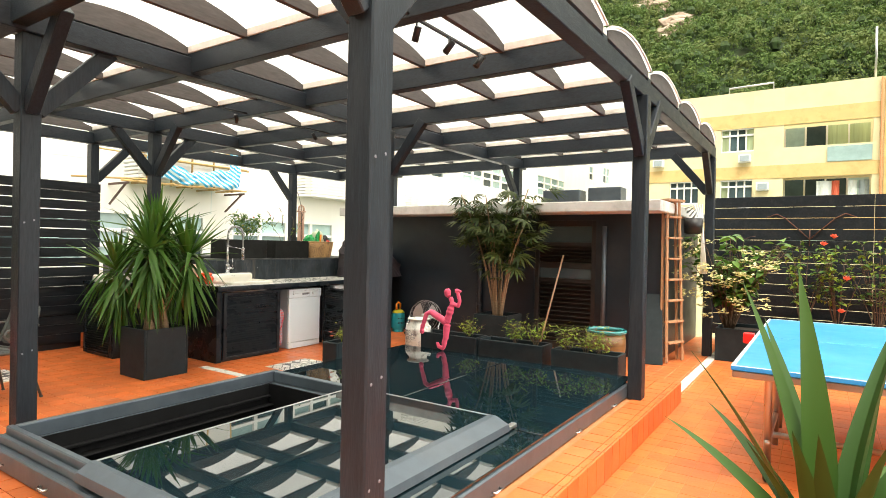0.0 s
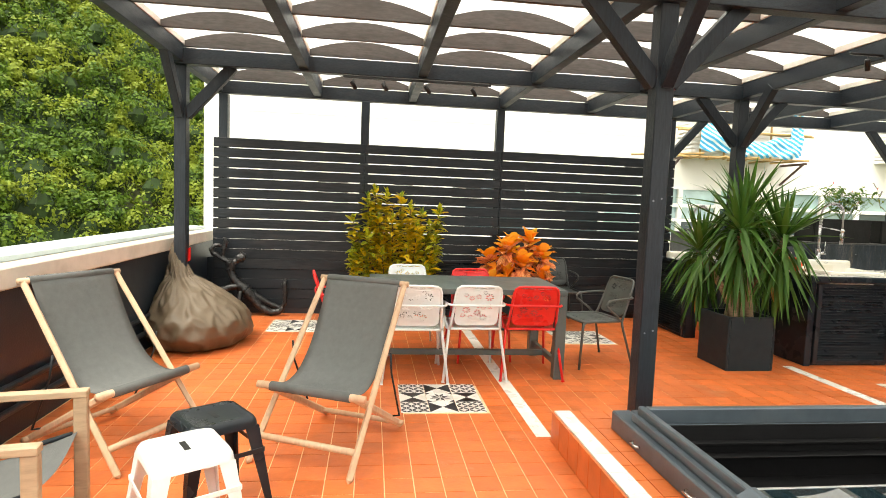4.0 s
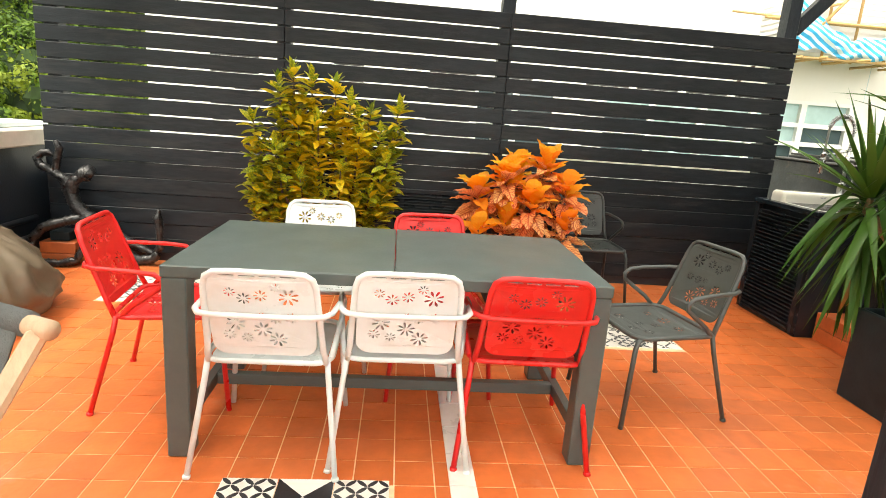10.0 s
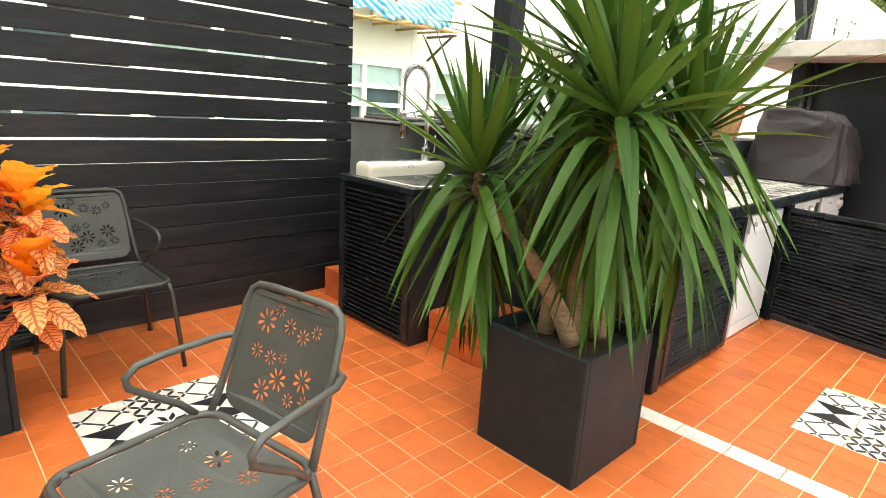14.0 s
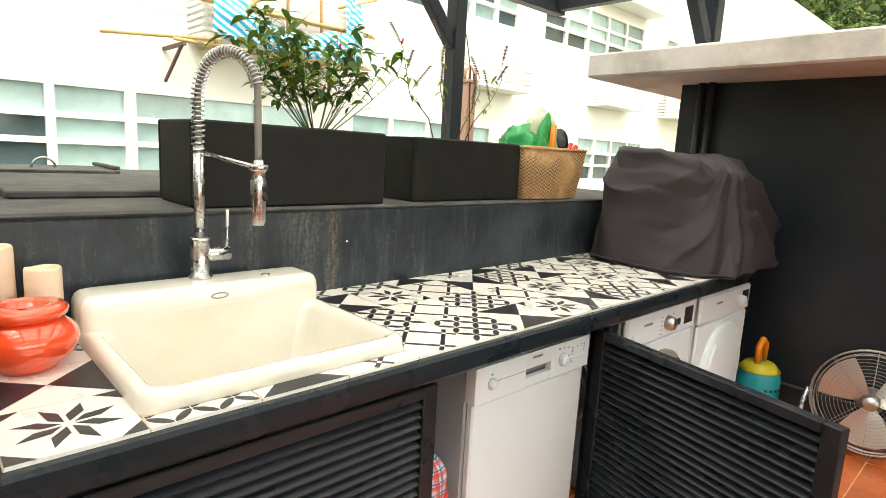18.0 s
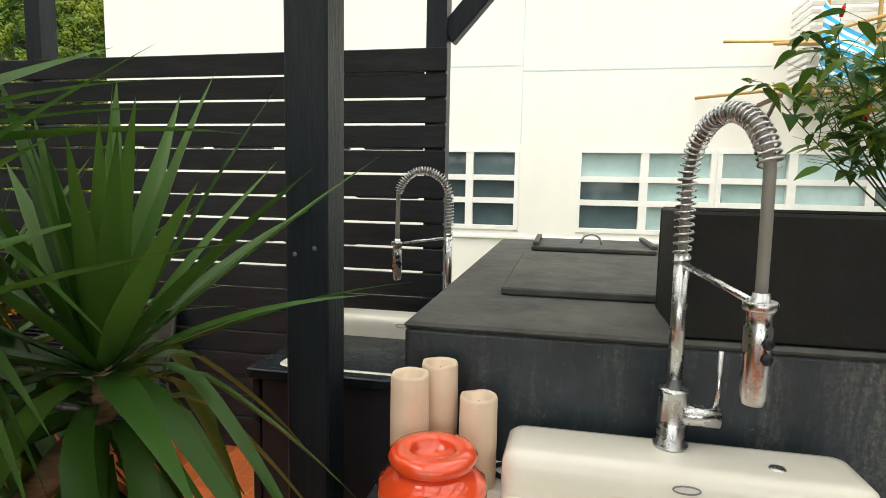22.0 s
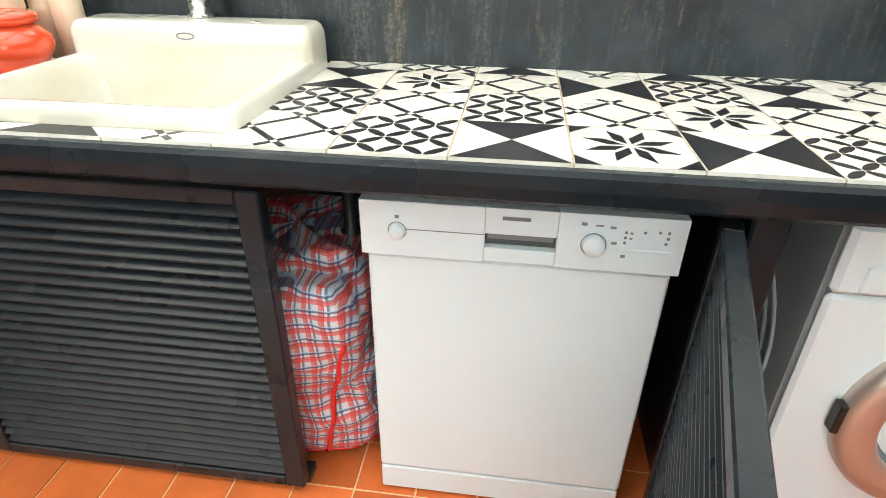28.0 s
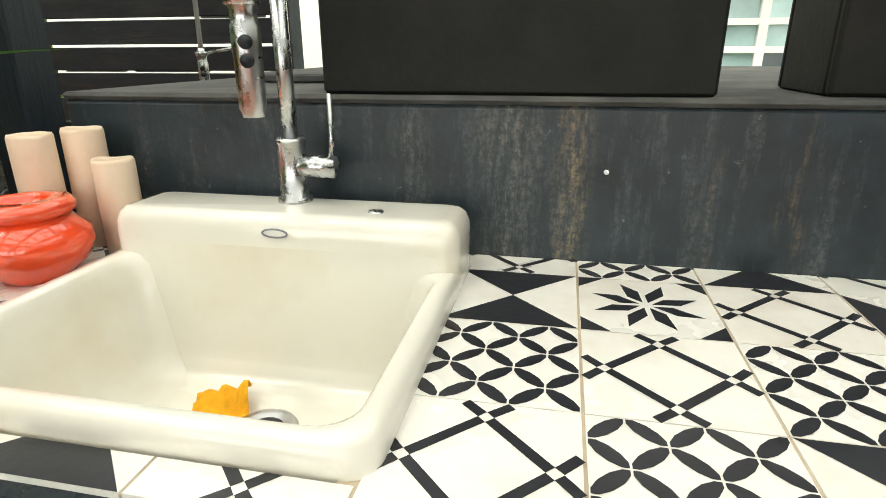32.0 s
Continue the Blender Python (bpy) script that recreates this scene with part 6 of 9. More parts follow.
part("lid", bm, RED_GLAZE, pot, "", True)

# second sink in the corner unit
unit = thing("corner_unit", "black corner cabinet with louvred front under a white sink", "cabinet", at(0, 0, 0))
boxes("body", WALL_BLACK, [(-7.39, -6.74, 3.4, 4.05, 0, 0.845)], unit, 0.005)
for x in (-7.39, -6.787):
    boxes("stile", DARK_METAL, [(x, x + 0.05, 3.37, 3.398, 0.02, 0.84)], unit, 0.003)
bm = bmesh.new()
box(bm, -7.338, -6.79, -0.016, 0.016, -0.0035, 0.0035, 0.002, Matrix.Translation((0, 3.383, 0)) @ Matrix.Rotation(radians(-40), 4, "X"))
slat = mesh("slat", bm, DARK_METAL)
for k in range(28):
    ob = part("slat", slat, None, unit)
    ob.location = (0, 0, 0.04 + 0.028 * k)
boxes("top", COUNTER_BLACK, [(-7.405, -6.72, 3.36, 4.05, 0.847, 0.88)], unit, 0.004)
sink2 = copy_thing(sink, at(-7.05, 3.735, 0.846))
sink2["label"] = "white fireclay sink on the corner cabinet"
spring_tap(at(-7.24, 3.905, 0.93, 0), "second chrome spring tap with a hanging spray head", (0.01, -0.2))

# orange block step and stack by the corner
for x0, x1, y0, y1, z1, n in ((-6.72, -6.31, 3.52, 3.98, 0.2, 2), (-7.75, -7.55, 3.5, 3.66, 0.2, 2)):
    st = thing("brick_stack", "small stack of orange glazed bricks", "bricks")
    for k in range(n):
        boxes("brick", BRICK_ORANGE, [(x0, x1, y0, y1, z1 / n * k + 0.001, z1 / n * (k + 1) - 0.003)], st, 0.004)
socket = thing("outlet_box", "grey outdoor socket box on a bent pipe", "socket")
boxes("box", material("grey_plastic", (0.42, 0.44, 0.45), 0.5), [(-7.5, -7.4, 3.46, 3.52, 0.08, 0.26)], socket, 0.006)
boxes("plug", BLACK_PLASTIC, [(-7.48, -7.42, 3.44, 3.462, 0.13, 0.2)], socket, 0.004)

# planter boxes on the block
for y0, y1, w, xf in ((4.555, 5.232, 0.3, -6.305), (5.407, 6.045, 0.245, -6.345)):
    pb = thing("planter_box", "long black fibre-cement planter box on the rendered block", "planter", group="planter boxes on the block")
    t = 0.02
    z0, z1 = 1.173, 1.425
    boxes("side", PLANTER_BOX, [(xf - t, xf, y0, y1, z0, z1)], pb, 0.006)
    boxes("side", PLANTER_BOX, [(xf - w, xf - w + t, y0, y1, z0, z1)], pb, 0.006)
    boxes("end", PLANTER_BOX, [(xf - w + t, xf - t, y0, y0 + t, z0, z1 - 0.001)], pb, 0.004)
    boxes("end", PLANTER_BOX, [(xf - w + t, xf - t, y1 - t, y1, z0, z1 - 0.001)], pb, 0.004)
    boxes("soil", SOIL, [(xf - w + t, xf - t, y0 + t, y1 - t, z0, z1 - 0.03)], pb, 0.0)


def leaf_mesh(name, length, width, mat, fold=0.25, droop=0.25, n=5, pointed=1.0, blunt=1.0, wave=0.0):
    """One leaf along +y, folded on its midrib and drooping."""
    bm = bmesh.new()
    rows_ = []
    for k in range(n + 1):
        f = k / n
        w = width / 2 * math.sin(math.pi * min(1, f ** (0.75 * pointed))) ** blunt if 0 < f < 1 else 0.0
        y, z = length * f * (1 - 0.1 * f), -droop * length * f * f
        if w == 0:
            rows_.append([bm.verts.new((0, y, z))])
        else:
            up, dn = wave * math.sin(k * 2.3), wave * math.cos(k * 1.9)
            rows_.append([bm.verts.new((-w, y, z + fold * w + up)), bm.verts.new((0, y, z)), bm.verts.new((w, y, z + fold * w + dn))])
    for a, b in zip(rows_, rows_[1:]):
        if len(a) == 1:
            bm.faces.new((a[0], b[1], b[0]))
            bm.faces.new((a[0], b[2], b[1]))
        elif len(b) == 1:
            bm.faces.new((a[0], a[1], b[0]))
            bm.faces.new((a[1], a[2], b[0]))
        else:
            bm.faces.new((a[0], a[1], b[1], b[0]))
            bm.faces.new((a[1], a[2], b[2], b[1]))
    return mesh(name, bm, mat, smooth=True)


def aim(p, d, roll=0.0, s=1.0):
    """Pose with +y along d at p."""
    d = Vector(d).normalized()
    side = d.cross(Vector((0, 0, 1)))
    side = side.normalized() if side.length > 1e-3 else Vector((1, 0, 0))
    up = side.cross(d)
    m = Matrix((side, d, up)).transposed().to_4x4()
    m = m @ Matrix.Rotation(roll, 4, "Y") @ Matrix.Diagonal((s, s, s, 1))
    m.translation = p
    return m


CHILI_LEAF = [leaf_mesh("leaf", 0.075, 0.028, LEAF_GREEN, 0.3, 0.4), leaf_mesh("leaf", 0.06, 0.022, LEAF_CHILI, 0.2, 0.5), leaf_mesh("leaf", 0.055, 0.02, LEAF_CHILI, 0.2, 0.3), leaf_mesh("leaf", 0.06, 0.02, LEAF_LIGHT, 0.2, 0.4)]
SEED = material("dark_seed_head", (0.11, 0.085, 0.08), 0.8, spread=0.3)
TINY_LEAF = leaf_mesh("leaf", 0.035, 0.014, LEAF_LIGHT, 0.2, 0.3, 4)


def bush(name, label, category, root, top, stems, per, leaf_meshes, spread, twig=TWIG, r=0.005, fruit=None, bend=0.3, size=(0.7, 1.2), limit=300):
    """Branching shrub: bent stems with side twigs, a leaf object at each node."""
    plant = thing(name, label, category, Matrix.Translation(root))
    leaves = 0
    for _ in range(stems):
        a = rnd(0, 2 * math.pi)
        out = Vector((math.cos(a) * spread[0], math.sin(a) * spread[1], 0)) * math.sqrt(random.random())
        tip = Vector((out.x, out.y, top * rnd(0.7, 1.0)))
        base = Vector((out.x * 0.08, out.y * 0.08, 0))
        mid = base.lerp(tip, 0.5) + Vector((-out.x * bend, -out.y * bend, 0))
        pts = []
        for k in range(9):
            f = k / 8
            pts.append(base * (1 - f) ** 2 + mid * 2 * f * (1 - f) + tip * f * f)
        bm = bmesh.new()
        tube(bm, pts, [r * (1 - 0.7 * k / 8) for k in range(9)], 6)
        twigs = []
        for k in range(3, 9):
            p = pts[k]
            for _ in range(2):
                b = rnd(0, 2 * math.pi)
                q = p + Vector((math.cos(b), math.sin(b), rnd(0.1, 0.9))) * rnd(0.05, 0.14)
                tube(bm, [p, p.lerp(q, 0.5) + Vector((0, 0, 0.01)), q], [r * 0.35, r * 0.3, r * 0.15], 4)
                twigs.append((p, q))
        part("stem", bm, twig, plant, "", True)
        for _ in range(per):
            if leaves >= limit:
                break
            p, q = random.choice(twigs)
            f = rnd(0.3, 1.0)
            b = rnd(0, 2 * math.pi)
            ob = part("leaf", random.choice(leaf_meshes), None, plant)
            ob.matrix_local = aim(p.lerp(q, f), (math.cos(b), math.sin(b), rnd(-0.5, 0.5)), rnd(-0.5, 0.5), rnd(*size))
            leaves += 1
        if fruit and random.random() < 0.4:
            p, q = random.choice(twigs)
            bm = bmesh.new()
            tube(bm, [q, q + Vector((0.002, 0, 0.008)), q + Vector((0.004, 0.002, 0.018)), q + Vector((0.005, 0.003, 0.026))], [0.003, 0.005, 0.0035, 0.001], 7)
            part("fruit", bm, fruit, plant, "small red chili", True)
    return plant


bush("chili_plant", "leafy green chili bush with small red fruit in the black box", "plant", (-6.45, 5.03, 1.396), 0.37, 22, 20, CHILI_LEAF, (0.2, 0.36),
     LEAF_GREEN, 0.0025, CHILI, -0.1, (0.65, 1.2), 420)
basil = thing("basil_plant", "sparse dry herb with dark seed spikes in the black box", "plant", at(-6.45, 5.66, 1.396))
for y, dy, h in ((-0.06, -0.2, 0.36), (0.0, -0.06, 0.42), (0.1, 0.22, 0.38), (0.06, 0.12, 0.3)):
    bm = bmesh.new()
    line = [Vector((0, y, 0)), Vector((0.01, y + dy * 0.25, h * 0.3)), Vector((0.0, y + dy * 0.75, h * 0.55)), Vector((0.02, y + dy * 0.95, h * 0.8)), Vector((0.01, y + dy, h))]
    tube(bm, line, [0.0032, 0.0026, 0.002, 0.0015, 0.001], 6)
    stem = part("stem", bm, TWIG, basil, "", True)
    for q in range(3):
        f = line[2].lerp(line[4], q / 2)
        tip = f + Vector((rnd(-0.04, 0.04), rnd(-0.09, 0.09), rnd(0.05, 0.13)))
        bm = bmesh.new()
        tube(bm, [f, f.lerp(tip, 0.5) + Vector((0, 0, 0.01)), tip], 0.0013, 5)
        for k in range(11):
            c = f.lerp(tip, 0.25 + 0.075 * k)
            tube(bm, [c - Vector((0.005, 0.006, 0)), c + Vector((0, 0, 0.003)), c + Vector((0.005, 0.006, 0.002))], [0.001, 0.0032, 0.001], 5)
        part("seed_spike", bm, SEED, basil, "dark dry seed spike", True)
        for k in range(5):
            b = rnd(0, 6.3)
            ob = part("leaf", TINY_LEAF if k % 2 else CHILI_LEAF[3], None, basil)
            ob.matrix_local = aim(f.lerp(line[1], rnd(0.0, 0.5)), (math.cos(b), math.sin(b), -0.3), 0, rnd(0.5, 0.8))

# basket with garden bags
basket = thing("basket", "woven palm-leaf basket full of green garden bags", "basket", at(-6.42, 6.28, 1.177))
bm = bmesh.new()
loft(bm, [ring_of(0.11, 0.21, 0.05, 0.0), ring_of(0.125, 0.232, 0.05, 0.12), ring_of(0.135, 0.245, 0.05, 0.235), ring_of(0.125, 0.235, 0.045, 0.235),
          ring_of(0.11, 0.215, 0.045, 0.08)])
part("body", bm, WICKER, basket, "", True)
bm = bmesh.new()
tube(bm, ring_of(0.132, 0.242, 0.05, 0.237), 0.009, 7, True)
part("rim", bm, WICKER, basket, "", True)
BAG_GREEN = material("green_plastic_bag", (0.02, 0.36, 0.1), 0.3, spread=0.2, scale=15, bump=0.6, bump_scale=30)
BAG_PALE = material("pale_plastic_bag", (0.6, 0.68, 0.5), 0.35, spread=0.3, scale=12, stain=(0.7, 0.5, 0.1), amount=0.6, bump=0.6, bump_scale=30)


def lump(name, label, category, mat, m, sx, sy, sz, seed, rough=0.3):
    bm = bmesh.new()

    def f(u, v):
        a, b = 2 * math.pi * u, math.pi * (v - 0.5)
        p = Vector((math.cos(a) * math.cos(b), math.sin(a) * math.cos(b), math.sin(b)))
        k = 1 + rough * noise.noise(p * 2.2 + Vector((seed, 0, 0))) + rough * 0.5 * noise.noise(p * 6 + Vector((0, seed, 0)))
        return Vector((p.x * sx * k, p.y * sy * k, p.z * sz * k))

    grid(bm, f, 22, 14, True)
    ob = part(name, bm, mat, None, "", True)
    ob.matrix_world = m
    return tagged(ob, label, category)


lump("garden_bag", "crumpled green plastic bag in the basket", "bag", BAG_GREEN, at(-6.43, 6.13, 1.42), 0.09, 0.09, 0.1, 1)
lump("fertiliser_bag", "green and pale printed compost bag standing in the basket", "bag", BAG_PALE, pose(-6.43, 6.3, 1.43, 12, 0, 0), 0.05, 0.12, 0.17, 2)
lump("fertiliser_bag", "green printed compost bag standing in the basket", "bag", BAG_GREEN, pose(-6.38, 6.24, 1.44, -14, 0, 0), 0.02, 0.045, 0.14, 5)
lump("garden_glove", "dark gardening glove stuffed in the basket", "glove", BLACK_PLASTIC, at(-6.45, 6.46, 1.43), 0.06, 0.06, 0.09, 3)
bm = bmesh.new()
tube(bm, [(-6.33, 6.38, 1.36), (-6.3, 6.42, 1.44)], 0.012, 8)
tube(bm, [(-6.33, 6.36, 1.36), (-6.31, 6.39, 1.45)], 0.011, 8)
tagged(part("secateurs", bm, CHILI, None, "", True), "red-handled garden secateurs in the basket", "tool")
bm = bmesh.new()
tube(bm, [(-6.36, 6.29, 1.33), (-6.35, 6.285, 1.53)], 0.015, 8)
tagged(part("hand_tool", bm, material("orange_handle", (0.85, 0.3, 0.02), 0.4), None, "", True), "orange-handled hand tool in the basket", "tool")

# covered barbecue
bm = bmesh.new()


def cover_at(u, v):
    """Boxy cloth, high at the basket's end and sloping to the far end; creases fan out from the high corner."""
    a = 2 * math.pi * u
    c, s = math.cos(a), math.sin(a)
    rx = math.copysign(abs(c) ** 0.5, c)
    ry = math.copysign(abs(s) ** 0.5, s)
    k = 1.0 if v < 0.66 else max(0.0, 1 - ((v - 0.66) / 0.34) ** 1.5)
    lean = 1 - 0.16 * min(1, v / 0.66)
    dx, dz = ry * k + 0.55, 1.1 - v
    far = math.hypot(dx, dz)
    w = math.atan2(dx, dz) * 2.6 + 0.35 * noise.noise(Vector((ry * k * 1.5, v * 2, rx * k))) + 0.6 * rx * k
    saw = w - math.floor(w)
    crease = 1 - abs(2 * saw ** 0.7 - 1) ** 0.55
    w2 = math.atan2(dx, dz) * 6.1 + 0.5 * noise.noise(Vector((ry * k * 2, v * 3, rx * k + 4)))
    small = abs(2 * (w2 - math.floor(w2)) - 1)
    lump = noise.noise(Vector((ry * k * 1.3 + 2, v * 1.6, rx * k * 1.3)))
    fold = 0.13 * crease * min(1, far) + 0.035 * small * min(1, far) + 0.09 * lump - 0.05
    top = 0.56 - 0.25 * max(0.0, ry * k) ** 1.3 - 0.1 * max(0.0, rx * k)
    z = top * min(1.0, v / 0.7) ** 0.92 + (0.03 * crease + 0.05 * lump - 0.02) * min(1, v * 2)
    return Vector((rx * 0.37 * k * lean * (1 + fold), ry * 0.5 * k * lean * (1 + fold), max(0.003, z)))


grid(bm, cover_at, 160, 90, True)
cover = thing("barbecue_cover", "", "", at(-5.92, 6.95, CZ + 0.001))
part("cloth", bm, COVER, cover, "", True)
bm = bmesh.new()
tube(bm, [cover_at(k / 84, 0.012) * 1.006 + Vector((0, 0, 0.004)) for k in range(84)], 0.006, 5, True)
part("hem", bm, COVER, cover, "", True)
tagged(cover, "wrinkled charcoal nylon cover draped over a barbecue on the counter", "cover")

# chalk spot on the weathered block
bm = bmesh.new()
lathe(bm, [(0, 0.002), (0.003, 0.0015), (0.0048, 0.0)], 7, Matrix.Translation((-6.296, 5.069, 1.047)) @ turn_x)
part("paint_spot", bm, WHITE_METAL, block, "", True)

# gas bottle and fan
gas = thing("gas_bottle", "teal gas bottle with a yellow band and orange cap", "gas bottle", at(-5.58, 7.28, 0))
bm = bmesh.new()
lathe(bm, [(0.09, 0.0), (0.092, 0.02), (0.085, 0.03), (0.105, 0.06), (0.11, 0.09), (0.11, 0.26), (0.1, 0.3), (0.07, 0.335), (0.03, 0.35), (0.02, 0.352), (0.0, 0.352)], 28)
part("cylinder", bm, material("teal_enamel", (0.01, 0.3, 0.36), 0.35, spread=0.15), gas, "", True)
bm = bmesh.new()
lathe(bm, [(0.1, 0.302), (0.072, 0.337), (0.03, 0.353), (0.031, 0.356), (0.074, 0.341), (0.103, 0.305), (0.1, 0.302)], 28)
part("shoulder_band", bm, material("yellow_enamel", (0.55, 0.5, 0.03), 0.4), gas, "yellow shoulder", True)
bm = bmesh.new()
tube(bm, [(0.0, -0.045, 0.34), (0.0, -0.05, 0.44), (0.0, 0.0, 0.47), (0.0, 0.05, 0.44), (0.0, 0.045, 0.34)], 0.017, 8)
part("cap", bm, material("orange_plastic", (0.85, 0.25, 0.01), 0.4), gas, "orange handle cap", True)
bm = bmesh.new()
for k in range(5):
    a = radians(-50 + 14 * k)
    for z in (0.14, 0.155, 0.22):
        box(bm, -0.008, 0.008, -0.0008, 0.0008, -0.006, 0.006, 0, Matrix.Translation((0.1108 * math.cos(a), 0.1108 * math.sin(a), z)) @ Matrix.Rotation(a + math.pi / 2, 4, "Z"))
part("print", bm, DARK_METAL, gas, "dark printed marks")

fan = thing("floor_fan", "chrome high-velocity floor fan with a round wire guard", "fan", pose(-5.085, 7.32, 0.0, 0, 0, 8))
FC, FR = Vector((0, -0.02, 0.285)), 0.25
tilt = Matrix.Translation(FC) @ Matrix.Rotation(radians(78), 4, "X")
bm = bmesh.new()
for r, z in ((FR, 0.0), (FR, -0.1), (FR * 0.92, 0.045), (FR * 0.92, -0.145)):
    tube(bm, [tilt @ Vector((r * math.cos(2 * math.pi * k / 40), r * math.sin(2 * math.pi * k / 40), z)) for k in range(40)], 0.0045 if r == FR else 0.0025, 6, True)
part("guard_rim", bm, STEEL, fan, "", True)
for q in range(13):
    r = FR * (0.12 + 0.066 * q)
    wire = bmesh.new()
    tube(wire, [tilt @ Vector((r * math.cos(2 * math.pi * k / 36), r * math.sin(2 * math.pi * k / 36), 0.058 - 0.016 * (r / FR) ** 2)) for k in range(36)], 0.0013, 4, True)
    part("guard_ring", wire, STEEL, fan, "", True)
for q in range(8):
    a = 2 * math.pi * q / 8
    wire = bmesh.new()
    tube(wire, [tilt @ Vector((r * math.cos(a), r * math.sin(a), z)) for r, z in ((0.03, 0.06), (FR * 0.6, 0.055), (FR * 0.93, 0.04), (FR, 0.0), (FR, -0.1), (FR * 0.6, -0.15), (0.03, -0.16))], 0.0016, 4)
    part("guard_wire", wire, STEEL, fan, "", True)
for q in range(3):
    bm = bmesh.new()
    a0 = 2 * math.pi * q / 3 + 0.5
    grid(bm, lambda u, v: tilt @ Vector(((0.04 + 0.18 * u) * math.cos(a0 + (v - 0.5) * (1.5 - 0.3 * u)), (0.04 + 0.18 * u) * math.sin(a0 + (v - 0.5) * (1.5 - 0.3 * u)), -0.02 - 0.05 * (v - 0.5))), 8, 8)
    part("blade", bm, material("aluminium_blade", (0.7, 0.68, 0.66), 0.35, metal=0.7, spread=0.05), fan, "", True)
bm = bmesh.new()
lathe(bm, [(0, 0.066), (0.03, 0.064), (0.035, 0.055), (0.035, -0.05), (0.06, -0.06), (0.065, -0.15), (0.0, -0.155)], 20, tilt)
part("hub", bm, STEEL, fan, "", True)
bm = bmesh.new()
for s in (-1, 1):
    tube(bm, [(s * 0.26, 0.0, 0.285), (s * 0.275, -0.02, 0.2), (s * 0.275, -0.1, 0.02), (s * 0.27, -0.13, 0.012)], 0.012, 8)
tube(bm, [(-0.275, -0.1, 0.02), (-0.275, 0.16, 0.012), (0.275, 0.16, 0.012), (0.275, -0.1, 0.02)], 0.012, 8)
part("stand", bm, CHROME, fan, "", True)
for s in (-1, 1):
    bm = bmesh.new()
    tube(bm, [(s * 0.274, -0.1, 0.0145), (s * 0.27, -0.15, 0.0145)], 0.0145, 8)
    part("rubber_foot", bm, BLACK_PLASTIC, fan, "", True)
# rain pipe on the shed wall
bm = bmesh.new()
tube(bm, [(-4.18, 7.455, 0.0), (-4.18, 7.455, 1.86)], 0.035, 14)
for z in (0.5, 1.3):
    tube(bm, [(-4.18, 7.455, z), (-4.18, 7.455, z + 0.05)], 0.041, 14)
structure("rain_pipe", bm, WALL_BLACK, "black painted rain pipe on the shed wall", "pipe", True)
bm = bmesh.new()
tube(bm, [(-2.29, 7.455, 0.0), (-2.29, 7.455, 1.7)], 0.03, 14)
structure("rain_pipe", bm, ALU, "grey rain pipe on the shed wall", "pipe", True)
bm = bmesh.new()
for dy in (0, 0.06):
    tube(bm, [(-6.16 + dy, 7.46, 0.9), (-6.16 + dy, 7.46, 1.86)], 0.022, 10)
structure("cable_pipe", bm, WALL_BLACK, "pair of black conduits in the corner", "pipe", True)


# ---- dining corner ----
def perforated(name, w, h, r, flowers, thick, mat, slots=()):
    """Sheet with flower-shaped holes, in the xy plane, built as a filled flat curve."""
    cu = bpy.data.curves.new(name, "CURVE")
    cu.dimensions, cu.fill_mode, cu.extrude = "2D", "BOTH", thick

    def spline(pts):
        s = cu.splines.new("POLY")
        s.points.add(len(pts) - 1)
        for p, (x, y) in zip(s.points, pts):
            p.co = (x, y, 0, 1)
        s.use_cyclic_u = True

    outline = []
    for qx, qy, a0 in ((1, 1, 0), (-1, 1, 90), (-1, -1, 180), (1, -1, 270)):
        for k in range(6):
            a = radians(a0 + 18 * k)
            outline.append((qx * (w / 2 - r) + r * math.cos(a), qy * (h / 2 - r) + r * math.sin(a)))
    spline(outline)
    for cx, cy, size in flowers:
        for k in range(8):
            a = math.pi / 4 * k + size * 30
            q = [(0.2, 0), (0.55, 0.12), (0.84, 0.13), (1.0, 0), (0.84, -0.13), (0.55, -0.12)]
            spline([(cx + size * (x * math.cos(a) - y * math.sin(a)), cy + size * (x * math.sin(a) + y * math.cos(a))) for x, y in q])
    for x0, x1, y0, y1 in slots:
        spline([(x0, y0), (x1, y0), (x1, y1), (x0, y1)])
    ob = new(name, cu)
    me = bpy.data.meshes.new_from_object(ob.evaluated_get(bpy.context.evaluated_depsgraph_get()))
    bpy.data.objects.remove(ob)
    bpy.data.curves.remove(cu)
    me.name = name
    me.materials.clear()
    me.materials.append(mat)
    return me


BACK_FLOWERS = [(-0.1, 0.1, 0.021), (-0.055, 0.075, 0.026), (0.0, 0.09, 0.025), (0.05, 0.125, 0.021), (0.09, 0.085, 0.038), (-0.09, -0.035, 0.035), (0.0, -0.06, 0.034),
                (0.05, -0.105, 0.034), (-0.055, -0.1, 0.022), (-0.115, -0.09, 0.024), (0.045, -0.01, 0.024), (0.1, -0.005, 0.024), (0.0, 0.0, 0.018)]
SEAT_FLOWERS = [(-0.12, 0.08, 0.03), (-0.06, 0.13, 0.024), (0.1, 0.1, 0.03), (0.02, -0.1, 0.036), (-0.1, -0.1, 0.03), (0.12, -0.08, 0.026), (0.0, 0.05, 0.024), (-0.03, -0.02, 0.027)]


